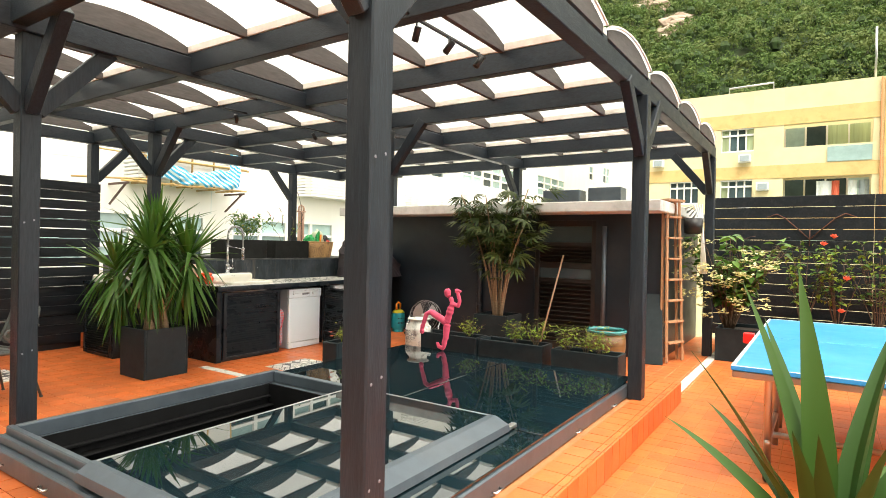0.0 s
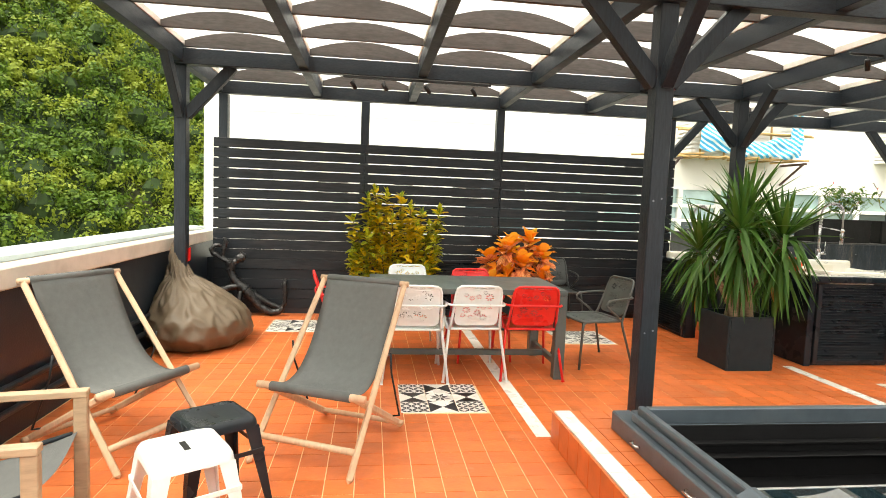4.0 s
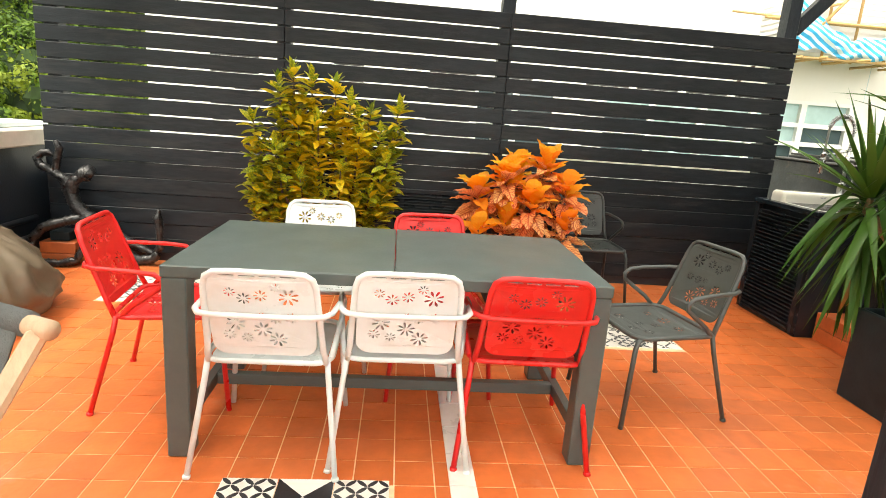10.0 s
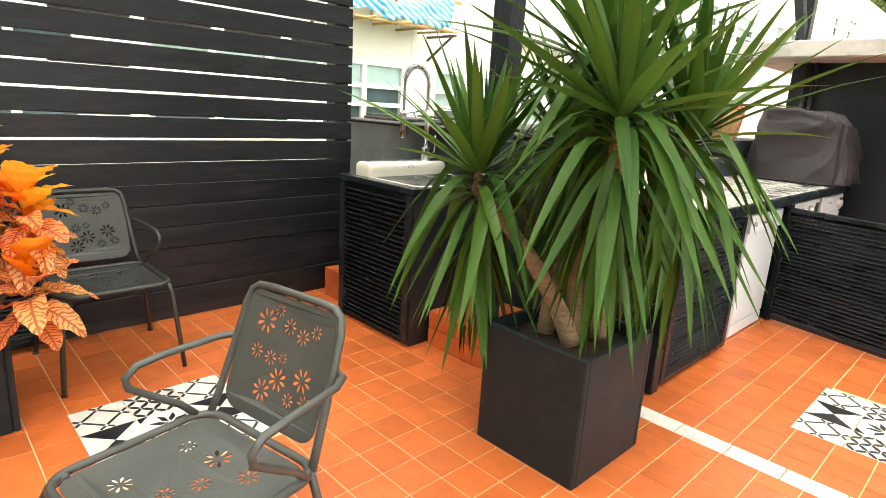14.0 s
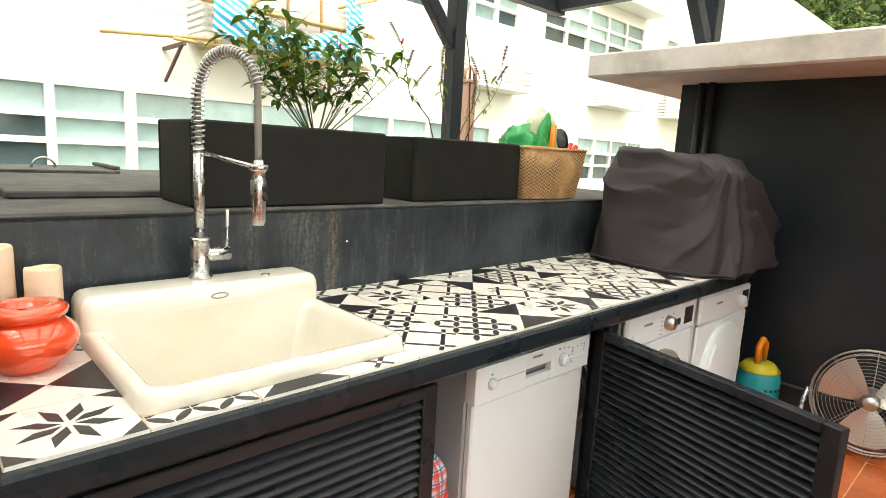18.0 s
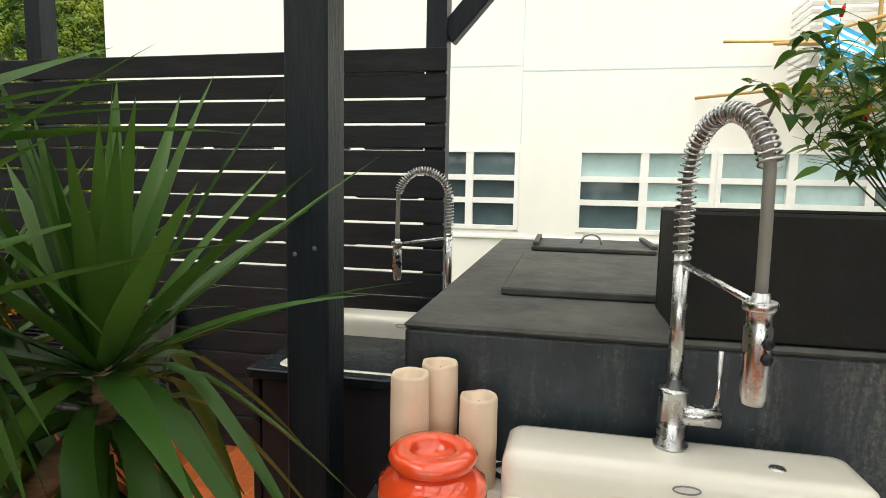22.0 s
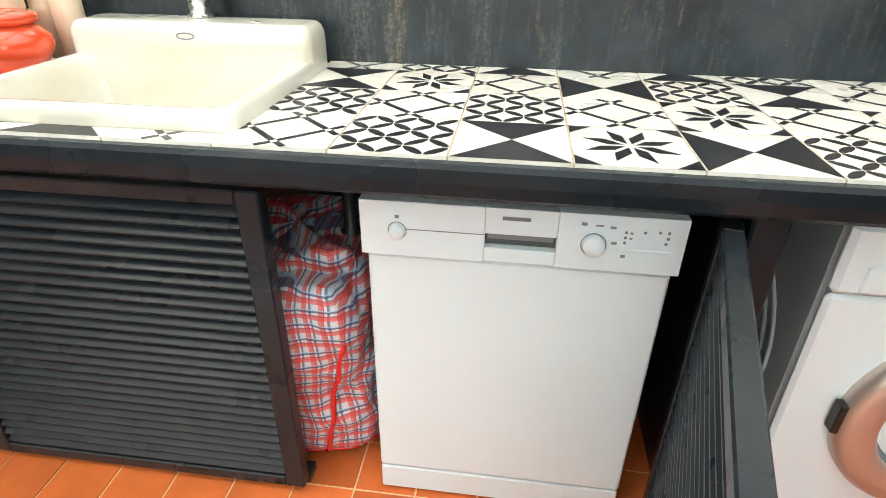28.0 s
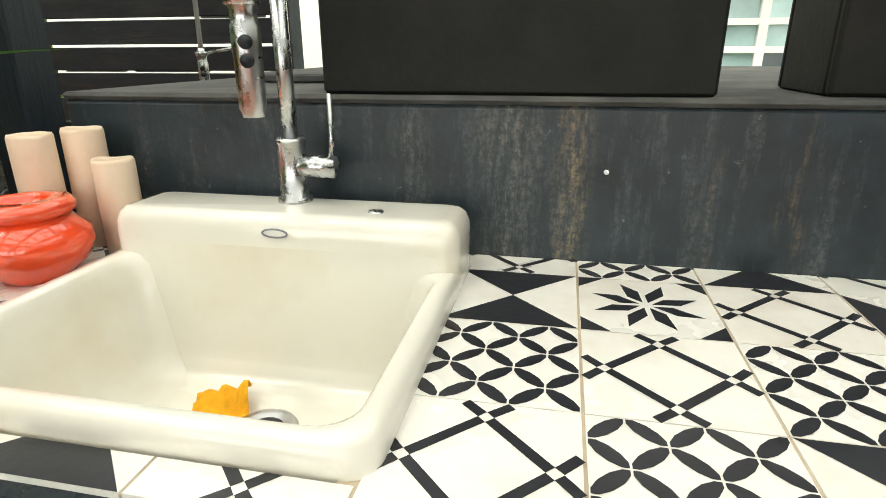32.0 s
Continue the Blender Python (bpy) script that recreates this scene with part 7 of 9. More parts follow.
def metal_chair(mat, label, m, group="chairs round the table"):
    """Stacking chair of bent tube with perforated sheet seat and back; faces +y."""
    c = thing("garden_chair", label, "chair", m @ Matrix.Diagonal((1, 1, 0.955, 1)), group)
    T = 0.0115
    bm = bmesh.new()
    tube(bm, ring_of(0.225, 0.215, 0.07, 0.44), T, 8, True)
    part("seat_frame", bm, mat, c, "", True)
    seat = perforated("seat", 0.415, 0.395, 0.05, SEAT_FLOWERS, 0.0012, mat)
    for v in seat.vertices:
        v.co.z += 0.436 - 0.014 * max(0.0, 1 - (v.co.x / 0.2) ** 2) * max(0.0, 1 - (v.co.y / 0.2) ** 2)
    part("seat", seat, None, c)
    lean = Matrix.Translation((0, -0.281, 0.652)) @ Matrix.Rotation(radians(18), 4, "X") @ Matrix.Rotation(radians(90), 4, "X")
    back = perforated("backrest", 0.356, 0.37, 0.05, BACK_FLOWERS, 0.0012, mat, [(-0.13 + 0.066 * k, -0.078 + 0.066 * k, 0.166, 0.173) for k in range(4)])
    for v in back.vertices:
        v.co.z += 0.008 * (1 - (v.co.x / 0.178) ** 2)
    back.transform(lean)
    part("backrest", back, None, c)
    bm = bmesh.new()
    pts = [(0.208, -0.2, 0.432), (0.2, -0.228, 0.5), (0.188, -0.294, 0.69), (0.183, -0.318, 0.765), (0.172, -0.331, 0.803), (0.147, -0.337, 0.821), (0.1, -0.338, 0.825)]
    tube(bm, pts + [(-x, y, z) for x, y, z in pts[::-1]], T, 8)
    part("back_frame", bm, mat, c, "", True)
    bm = bmesh.new()
    arm = [(0.0, -0.322, 0.66), (0.17, -0.316, 0.66), (0.21, -0.3, 0.66), (0.232, -0.255, 0.658), (0.246, -0.1, 0.65), (0.249, -0.03, 0.641), (0.25, 0.0, 0.615),
           (0.248, -0.005, 0.585), (0.243, -0.05, 0.55), (0.232, -0.13, 0.49), (0.222, -0.17, 0.445)]
    tube(bm, [(-x, y, z) for x, y, z in arm[:0:-1]] + arm, T * 0.92, 8)
    part("armrest", bm, mat, c, "", True)
    for sx in (-1, 1):
        bm = bmesh.new()
        tube(bm, [(sx * 0.212, -0.195, 0.44), (sx * 0.22, -0.21, 0.36), (sx * 0.262, -0.3, 0.004)], [T, T, T * 0.95], 8)
        leg = part("leg", bm, mat, c, "", True)
        bm = bmesh.new()
        tube(bm, [(sx * 0.261, -0.299, 0.012), (sx * 0.263, -0.302, 0.0)], T * 1.25, 8)
        part("foot_cap", bm, mat, leg, "", True)
        bm = bmesh.new()
        tube(bm, [(sx * 0.21, 0.16, 0.44), (sx * 0.215, 0.2, 0.425), (sx * 0.222, 0.215, 0.39), (sx * 0.25, 0.25, 0.0)], T, 8)
        part("leg", bm, mat, c, "", True)
    return c


white1 = metal_chair(WHITE_METAL, "white metal garden chair with flower-shaped perforations", at(-5.37, 0.183, 0, 90))
copy_thing(white1, at(-5.425, 0.668, 0, 91))
copy_thing(white1, at(-6.18, 0.222, 0, -84))
red1 = metal_chair(RED_METAL, "red metal garden chair with flower-shaped perforations", at(-5.44, 1.156, 0, 88.5))
copy_thing(red1, at(-5.94, 0.835, 0, -84))
copy_thing(red1, at(-5.767, -0.34, 0, 6))
metal_chair(GREY_METAL, "grey metal garden chair with flower-shaped perforations", at(-5.775, 1.874, 0, 191.5))
metal_chair(CHAIR_DARK, "dark grey metal garden chair standing by the fence", at(-7.46, 2.125, 0, -90), "")

table = thing("dining_table", "grey-green metal garden table with a split top", "table", at(-5.612, 0.622, 0))
boxes("tabletop", TABLE_GREY, [(-0.42, 0.42, -0.815, -0.0015, 0.705, 0.75)], table, 0.004)
boxes("tabletop", TABLE_GREY, [(-0.42, 0.42, 0.0015, 0.815, 0.705, 0.75)], table, 0.004)
for sx in (-1, 1):
    for sy in (-1, 1):
        x, y = sx * 0.375, sy * 0.77
        boxes("leg", TABLE_GREY, [(x - 0.043, x + 0.043, y - 0.043, y + 0.043, 0.0, 0.704)], table, 0.005)
for sy in (-1, 1):
    boxes("cross_rail", TABLE_GREY, [(-0.33, 0.33, sy * 0.77 - 0.02, sy * 0.77 + 0.02, 0.1, 0.15)], table, 0.003)
    boxes("apron", TABLE_GREY, [(-0.33, 0.33, sy * 0.77 - 0.02, sy * 0.77 + 0.02, 0.645, 0.703)], table, 0.003)
boxes("stretcher", TABLE_GREY, [(-0.02, 0.02, -0.75, 0.75, 0.1, 0.15)], table, 0.003)


# ---- deck chairs, stools, armchair, beanbag ----
def deck_chair(m, label):
    """Sling chair facing +x, its origin under the middle; side rails cross, canvas sags between the bars."""
    c = thing("deck_chair", label, "deck chair", m, "deck chairs")
    w, R = 0.3, 0.018
    top, foot = Vector((-0.375, 0, 0.925)), Vector((0.37, 0, 0.0))
    front, rear = Vector((0.25, 0, 0.4)), Vector((-0.42, 0, 0.02))
    for s in (-1, 1):
        bm = bmesh.new()
        bar(bm, foot + Vector((0, s * w, 0)), top + Vector((0, s * w * 0.92, 0)), 0.034, 0.042, 0.0155)
        part("back_rail", bm, WOOD_PALE, c)
        bm = bmesh.new()
        bar(bm, rear + Vector((0, s * (w - 0.035), 0)), front + Vector((0, s * (w - 0.035), 0)), 0.028, 0.042, 0.01)
        part("seat_rail", bm, WOOD_PALE, c)
        bm = bmesh.new()
        tube(bm, [(-0.08, s * (w + 0.02), 0.57), (-0.1, s * (w + 0.02), 0.45), (-0.26, s * (w + 0.015), 0.14), (-0.26, s * (w - 0.03), 0.13)], 0.006, 6)
        part("stay", bm, DARK_METAL, c, "thin dark metal stay", True)
    for p, r in ((top, R), (front, R * 1.15), (Vector((0.27, 0, 0.12)), R), (Vector((-0.36, 0, 0.055)), R * 0.9)):
        bm = bmesh.new()
        ww = w + (0.025 if p is front else 0.0)
        tube(bm, [p + Vector((0, -ww, 0)), p + Vector((0, ww, 0))], r, 12)
        part("cross_bar", bm, WOOD_PALE, c, "", True)
    bm = bmesh.new()
    a, b = top + Vector((0.02, 0, 0.0)), front + Vector((0.0, 0, 0.022))

    def sling(u, v):
        f = u
        p = a.lerp(b, f)
        sag = 4 * f * (1 - f)
        return Vector((p.x - 0.05 * sag - 0.1 * f * f * (1 - f), (v - 0.5) * 2 * (w - 0.055), p.z - 0.19 * sag * (0.6 + 0.7 * f) + 0.01 * math.sin(v * 9) * f * (1 - f)))

    grid(bm, sling, 26, 10)
    cloth_ = part("sling", bm, CANVAS, c, "taut grey canvas", True)
    mod = cloth_.modifiers.new("thickness", "SOLIDIFY")
    mod.thickness = 0.004
    bm = bmesh.new()
    tube(bm, [front + Vector((0, -w + 0.06, 0)), front + Vector((0, w - 0.06, 0))], R * 1.45, 14)
    part("sling_hem", bm, CANVAS, c, "", True)
    bm = bmesh.new()
    tube(bm, [top + Vector((0.002, -w + 0.052, 0.002)), top + Vector((0.002, w - 0.052, 0.002))], R * 1.3, 14)
    part("sling_hem", bm, CANVAS, c, "", True)
    return c


dc = deck_chair(at(-3.96, -0.386, 0, -25), "wooden deck chair with grey canvas sling")
copy_thing(dc, at(-4.05, -1.58, 0, 61))


def stool(mat, label, m):
    s = thing("stool", label, "stool", m)
    bm = bmesh.new()
    loft(bm, [ring_of(0.15, 0.15, 0.035, 0.405), ring_of(0.148, 0.148, 0.04, 0.43), ring_of(0.14, 0.14, 0.045, 0.447), ring_of(0.12, 0.12, 0.04, 0.45),
              ring_of(0.1, 0.1, 0.035, 0.446)])
    part("seat", bm, mat, s, "", True)
    bm = bmesh.new()
    box(bm, -0.045, 0.045, -0.012, 0.012, 0.4465, 0.4475, 0.0)
    part("grip_slot", bm, BLACK_PLASTIC, s)
    for sx in (-1, 1):
        for sy in (-1, 1):
            bm = bmesh.new()
            hi = [(sx * 0.147, sy * 0.147), (sx * 0.147, sy * 0.085), (sx * 0.141, sy * 0.085), (sx * 0.141, sy * 0.141), (sx * 0.085, sy * 0.141), (sx * 0.085, sy * 0.147)]
            lo = [(sx * 0.2, sy * 0.2), (sx * 0.2, sy * 0.175), (sx * 0.194, sy * 0.175), (sx * 0.194, sy * 0.194), (sx * 0.175, sy * 0.194), (sx * 0.175, sy * 0.2)]
            vs = [[bm.verts.new((*p, z)) for p in ring] for ring, z in ((hi, 0.41), (lo, 0.012))]
            for k in range(6):
                bm.faces.new((vs[0][k], vs[0][(k + 1) % 6], vs[1][(k + 1) % 6], vs[1][k]))
            leg = part("leg", bm, mat, s)
            bm = bmesh.new()
            lathe(bm, [(0.0, 0), (0.017, 0), (0.016, 0.016), (0, 0.018)], 10, Matrix.Translation((sx * 0.19, sy * 0.19, 0)))
            part("rubber_foot", bm, BLACK_PLASTIC, leg, "", True)
    bm = bmesh.new()
    for s_ in (-1, 1):
        bar(bm, (-0.165, s_ * 0.165, 0.3), (0.165, s_ * 0.165, 0.3), 0.006, 0.02, 0.001)
        bar(bm, (s_ * 0.165, -0.165, 0.3), (s_ * 0.165, 0.165, 0.3), 0.006, 0.02, 0.001)
    part("brace", bm, mat, s)
    return s


stool(WHITE_METAL, "white pressed-metal stool with a slot in its seat", at(-2.96, -0.89, 0, 32))
stool(DARK_METAL, "black pressed-metal stool with a slot in its seat", at(-3.29, -0.87, 0, 36))

arm = thing("armchair", "low teak armchair with grey canvas seat", "armchair", at(-3.0, -1.635, 0, 11) @ Matrix.Diagonal((1, 1, 0.885, 1)), "teak armchairs")
for s in (-1, 1):
    x = s * 0.3
    bm = bmesh.new()
    bar(bm, (x, -0.36, 0.6), (x, 0.28, 0.6), 0.055, 0.035, 0.004)
    part("arm", bm, TEAK, arm)
    for y in (0.25, -0.33):
        bm = bmesh.new()
        bar(bm, (x, y, 0.0), (x, y, 0.58), 0.04, 0.055, 0.004)
        part("leg", bm, TEAK, arm)
    bm = bmesh.new()
    bar(bm, (x, -0.33, 0.03), (x, 0.25, 0.03), 0.04, 0.05, 0.004)
    part("runner", bm, TEAK, arm)
    bm = bmesh.new()
    tube(bm, [(x * 0.93, 0.22, 0.4), (x * 0.93, -0.3, 0.24)], 0.012, 8)
    part("seat_bar", bm, DARK_METAL, arm, "", True)
bm = bmesh.new()
grid(bm, lambda u, v: Vector((-0.275 + 0.55 * u, 0.24 - 0.54 * v, 0.41 - 0.16 * v - 0.05 * math.sin(math.pi * u) - 0.03 * math.sin(math.pi * v))), 12, 12)
part("seat", bm, CANVAS, arm, "grey canvas seat", True)
bm = bmesh.new()
grid(bm, lambda u, v: Vector((-0.275 + 0.55 * u, -0.3 - 0.2 * v, 0.26 + 0.5 * v)), 8, 8)
part("backrest", bm, CANVAS, arm, "grey canvas back", True)
copy_thing(arm, at(-2.0, -1.3, 0, 57) @ Matrix.Diagonal((1, 1, 0.885, 1)))

bm = bmesh.new()


def beanbag_at(u, v):
    """A slack bag: broad wedge on the floor, pulled up into a bent neck near the wall; cloth falls in sharp folds."""
    a = 2 * math.pi * u
    c, s = math.cos(a), math.sin(a)
    neck = Vector((-0.16, -0.3))
    if v < 0.16:
        r, z = 0.43 + 0.13 * (v / 0.16) ** 0.6, 0.01 + 0.14 * (v / 0.16)
    elif v < 0.72:
        f = (v - 0.16) / 0.56
        r, z = 0.56 * (1 - f ** 1.7 * 0.78), 0.15 + 0.47 * f ** 0.85
    else:
        f = (v - 0.72) / 0.28
        r, z = 0.123 * (1 - f) ** 0.7, 0.62 + 0.38 * f
    lean = max(0.0, (v - 0.25) / 0.6) ** 1.3
    lean = min(lean, 1.0)
    q = Vector((c * 1.3, s * 1.3, v * 2.1))
    f1 = 1 - abs(noise.noise(q * 1.6 + Vector((3, 1, 0)))) * 2
    f2 = 1 - abs(noise.noise(q * 3.4 + Vector((0, 5, 2)))) * 2
    f3 = 1 - abs(noise.noise(Vector((c * 6, s * 6, v * 5)))) * 2
    fold = 0.6 * f1 + 0.36 * f2 + 0.06 * f3 * (0.4 + v)
    r *= 0.93 + 0.13 * fold
    corner = max(0.0, math.cos(a - 2.0)) ** 10 * max(0.0, 1 - abs(v - 0.1) / 0.16)
    r *= 1 + 0.14 * corner
    ear = max(0.0, math.cos(a + 1.9)) ** 6 * max(0.0, 1 - abs(v - 0.66) / 0.14)
    z += 0.16 * ear + 0.035 * (f2 - 0.4) * v
    return Vector((r * c * 1.08 + neck.x * lean, r * s * 0.95 + neck.y * lean, max(0.002, z)))


grid(bm, beanbag_at, 150, 90, True)
bean = thing("beanbag", "slumped olive-brown nylon beanbag with a red tag", "beanbag", at(-6.4, -1.82, 0, 0) @ Matrix.Diagonal((0.96, 0.88, 1, 1)))
part("bag", bm, BEANBAG, bean, "", True)
bm = bmesh.new()
grid(bm, lambda u, v: Vector((-0.16 + 0.02 * v, -0.24 + 0.1 * v, 0.86 - 0.13 * u + 0.05 * v)), 4, 4)
part("tag", bm, RED_METAL, bean, "small red cloth tag")


# ---- figures ----
def figure(name, label, mat, limbs, m, ridge=0.03, fat=0.85):
    """Wrapped-wire figure: one mesh of knobbly limbs."""
    bm = bmesh.new()
    for pts, radii in limbs:
        line, rr = [], []
        for k in range(len(pts) - 1):
            for j in range(9):
                f = j / 9
                p = Vector(pts[k]).lerp(Vector(pts[k + 1]), f)
                line.append(p + Vector((noise.noise(p * 17), noise.noise(p * 19 + Vector((3, 0, 0))), noise.noise(p * 23))) * 0.006)
                rr.append((radii[k] * (1 - f) + radii[k + 1] * f) * (1 + 0.22 * noise.noise(p * 31)))
        line.append(Vector(pts[-1]))
        rr.append(radii[-1])
        tube(bm, line, [q * fat * (1 + (ridge if k % 2 else -ridge)) for k, q in enumerate(rr)], 10)
    ob = part(name, bm, mat, None, "", True)
    ob.matrix_world = m
    return tagged(ob, label, "sculpture")


# local: x along the terrace's y, z up
def yz(y, z, x=0.0):
    return (x, y, z)


figure("wire_sculpture", "black wrapped-wire climbing sculpture crawling by the fence", BRONZE, [
    ([yz(-1.87, 0.63), yz(-1.93, 0.7), yz(-1.92, 0.78), yz(-1.89, 0.87), yz(-1.92, 0.93)], [0.022, 0.022, 0.024, 0.022, 0.014]),
    ([yz(-1.87, 0.64), yz(-1.96, 0.7), yz(-2.04, 0.74), yz(-2.06, 0.79), yz(-2.02, 0.83), yz(-1.97, 0.84), yz(-1.94, 0.82)], [0.028, 0.024, 0.026, 0.022, 0.02, 0.018, 0.012]),
    ([yz(-1.82, 0.62), yz(-1.77, 0.66), yz(-1.74, 0.69), yz(-1.7, 0.7), yz(-1.67, 0.68)], [0.03, 0.03, 0.045, 0.05, 0.02]),
    ([yz(-1.87, 0.64), yz(-1.83, 0.62), yz(-1.84, 0.55), yz(-1.81, 0.45), yz(-1.74, 0.37), yz(-1.66, 0.31)], [0.04, 0.05, 0.042, 0.04, 0.052, 0.056]),
    ([yz(-1.66, 0.31), yz(-1.58, 0.21), yz(-1.48, 0.1), yz(-1.36, 0.04), yz(-1.25, 0.06), yz(-1.22, 0.1)], [0.056, 0.046, 0.036, 0.032, 0.028, 0.024]),
    ([yz(-1.6, 0.28, -0.04), yz(-1.5, 0.2, -0.04), yz(-1.38, 0.14, -0.04), yz(-1.26, 0.09, -0.03), yz(-1.2, 0.16), yz(-1.2, 0.3), yz(-1.21, 0.38), yz(-1.2, 0.45)],
     [0.04, 0.03, 0.024, 0.022, 0.022, 0.024, 0.03, 0.012]),
    ([yz(-1.69, 0.37), yz(-1.85, 0.34, 0.05), yz(-2.0, 0.29, 0.1), yz(-2.07, 0.21, 0.12), yz(-2.08, 0.11, 0.14), yz(-2.02, 0.03, 0.15), yz(-1.88, 0.028, 0.15), yz(-1.76, 0.05, 0.13),
      yz(-1.72, 0.15, 0.1), yz(-1.71, 0.3, 0.05)], [0.035, 0.032, 0.03, 0.027, 0.026, 0.025, 0.024, 0.024, 0.024, 0.02]),
], at(-7.7, 0, 0), 0.1, 1.18)
bx = thing("brick_stack", "low stack of orange glazed blocks", "bricks")
for k in range(2):
    boxes("brick", BRICK_ORANGE, [(-7.82, -7.6, -2.04, -1.78, 0.001 + 0.09 * k, 0.087 + 0.09 * k)], bx, 0.005)
boxes("black_box", PLANTER, [(-7.8, -7.64, -1.98, -1.84, 0.181, 0.25)], bx, 0.004)

figure("pink_sculpture", "bright pink papier-mache running sculpture on the dark glass", PINK, [
    ([(-0.01, 0, 0.55), (0.02, 0, 0.5), (0.0, 0, 0.44), (-0.02, 0, 0.38), (-0.05, 0, 0.3)], [0.026, 0.03, 0.042, 0.04, 0.045]),
    ([(-0.03, 0, 0.56), (-0.045, 0, 0.585), (-0.05, 0, 0.61), (-0.05, 0, 0.635)], [0.025, 0.042, 0.042, 0.02]),
    ([(0.03, 0, 0.49), (0.09, 0, 0.47), (0.1, 0, 0.53), (0.085, 0.0, 0.6), (0.06, 0, 0.625), (0.115, 0, 0.62)], [0.025, 0.024, 0.022, 0.022, 0.026, 0.014]),
    ([(-0.04, 0, 0.29), (-0.15, 0, 0.34), (-0.24, 0, 0.385), (-0.3, 0, 0.36), (-0.345, 0, 0.24), (-0.36, 0, 0.16), (-0.33, 0, 0.18)], [0.045, 0.04, 0.034, 0.03, 0.026, 0.022, 0.015]),
    ([(-0.04, 0, 0.28), (-0.055, 0, 0.16), (-0.075, 0, 0.05), (-0.09, 0, 0.025), (-0.14, 0, 0.04), (-0.155, 0, 0.08)], [0.045, 0.036, 0.028, 0.026, 0.022, 0.016]),
], at(-3.02, 4.87, 0.323, 0))


# ---- plants ----
def strap_leaf(name, length, width, turn, mat, start=0.0, n=9, early=False):
    """Long strap leaf that sets off along +y and bends downward by turn radians in all; channelled, tapering to a point."""
    bm = bmesh.new()
    p, a, rows_ = Vector((0, 0, 0)), start, []
    for k in range(n + 1):
        f = k / n
        w = width / 2 * min(1.0, 0.6 + 1.3 * f) * (1 - max(0, (f - 0.3) / 0.7) ** 1.45)
        c, s = math.cos(a), math.sin(a)
        lift = 0.35 * w
        up = Vector((0, s, c))
        if k == n:
            rows_.append([bm.verts.new(p)])
        else:
            rows_.append([bm.verts.new(p + Vector((-w, 0, 0)) + up * lift), bm.verts.new(p), bm.verts.new(p + Vector((w, 0, 0)) + up * lift)])
        a += (turn * (0.3 if 1 <= k <= 3 else 0.02) if early else turn / n * (0.4 + 1.2 * f))
        p = p + Vector((0, math.cos(a), -math.sin(a))) * length / n
    for q, r in zip(rows_, rows_[1:]):
        if len(r) == 1:
            bm.faces.new((q[0], q[1], r[0]))
            bm.faces.new((q[1], q[2], r[0]))
        else:
            bm.faces.new((q[0], q[1], r[1], r[0]))
            bm.faces.new((q[1], q[2], r[2], r[1]))
    return mesh(name, bm, mat, smooth=True)


def square_pot(x0, x1, y0, y1, z0, z1, label, group=""):
    p = thing("planter_pot", label, "planter", group=group)
    t = 0.025
    boxes("side", PLANTER, [(x0, x1, y0, y0 + t, z0, z1)], p, 0.006)
    boxes("side", PLANTER, [(x0, x1, y1 - t, y1, z0, z1)], p, 0.006)
    boxes("side", PLANTER, [(x0, x0 + t, y0 + t, y1 - t, z0, z1 - 0.001)], p, 0.004)
    boxes("side", PLANTER, [(x1 - t, x1, y0 + t, y1 - t, z0, z1 - 0.001)], p, 0.004)
    boxes("soil", SOIL, [(x0 + t, x1 - t, y0 + t, y1 - t, z0, z1 - 0.05)], p, 0.0)
    return p


square_pot(-5.91, -5.45, 3.06, 3.53, 0.0, 0.5, "square black planter with a tall yucca")
YUCCA = [strap_leaf("leaf", 0.58, 0.05, 0.1, LEAF_YUCCA), strap_leaf("leaf", 0.64, 0.052, 0.3, LEAF_YUCCA), strap_leaf("leaf", 0.62, 0.05, 1.3, LEAF_YUCCA, early=True, n=11),
         strap_leaf("leaf", 0.54, 0.042, 0.3, LEAF_YUCCA, early=True, n=11), strap_leaf("leaf", 0.44, 0.046, 0.05, LEAF_YUCCA)]
DRY = strap_leaf("leaf", 0.34, 0.03, 1.6, LEAF_DRY)
hang_v, hang_f, hang_m = [], [], []
yucca = thing("yucca", "tall green yucca with several heads of drooping strap leaves", "plant", at(-5.68, 3.3, 0.45))
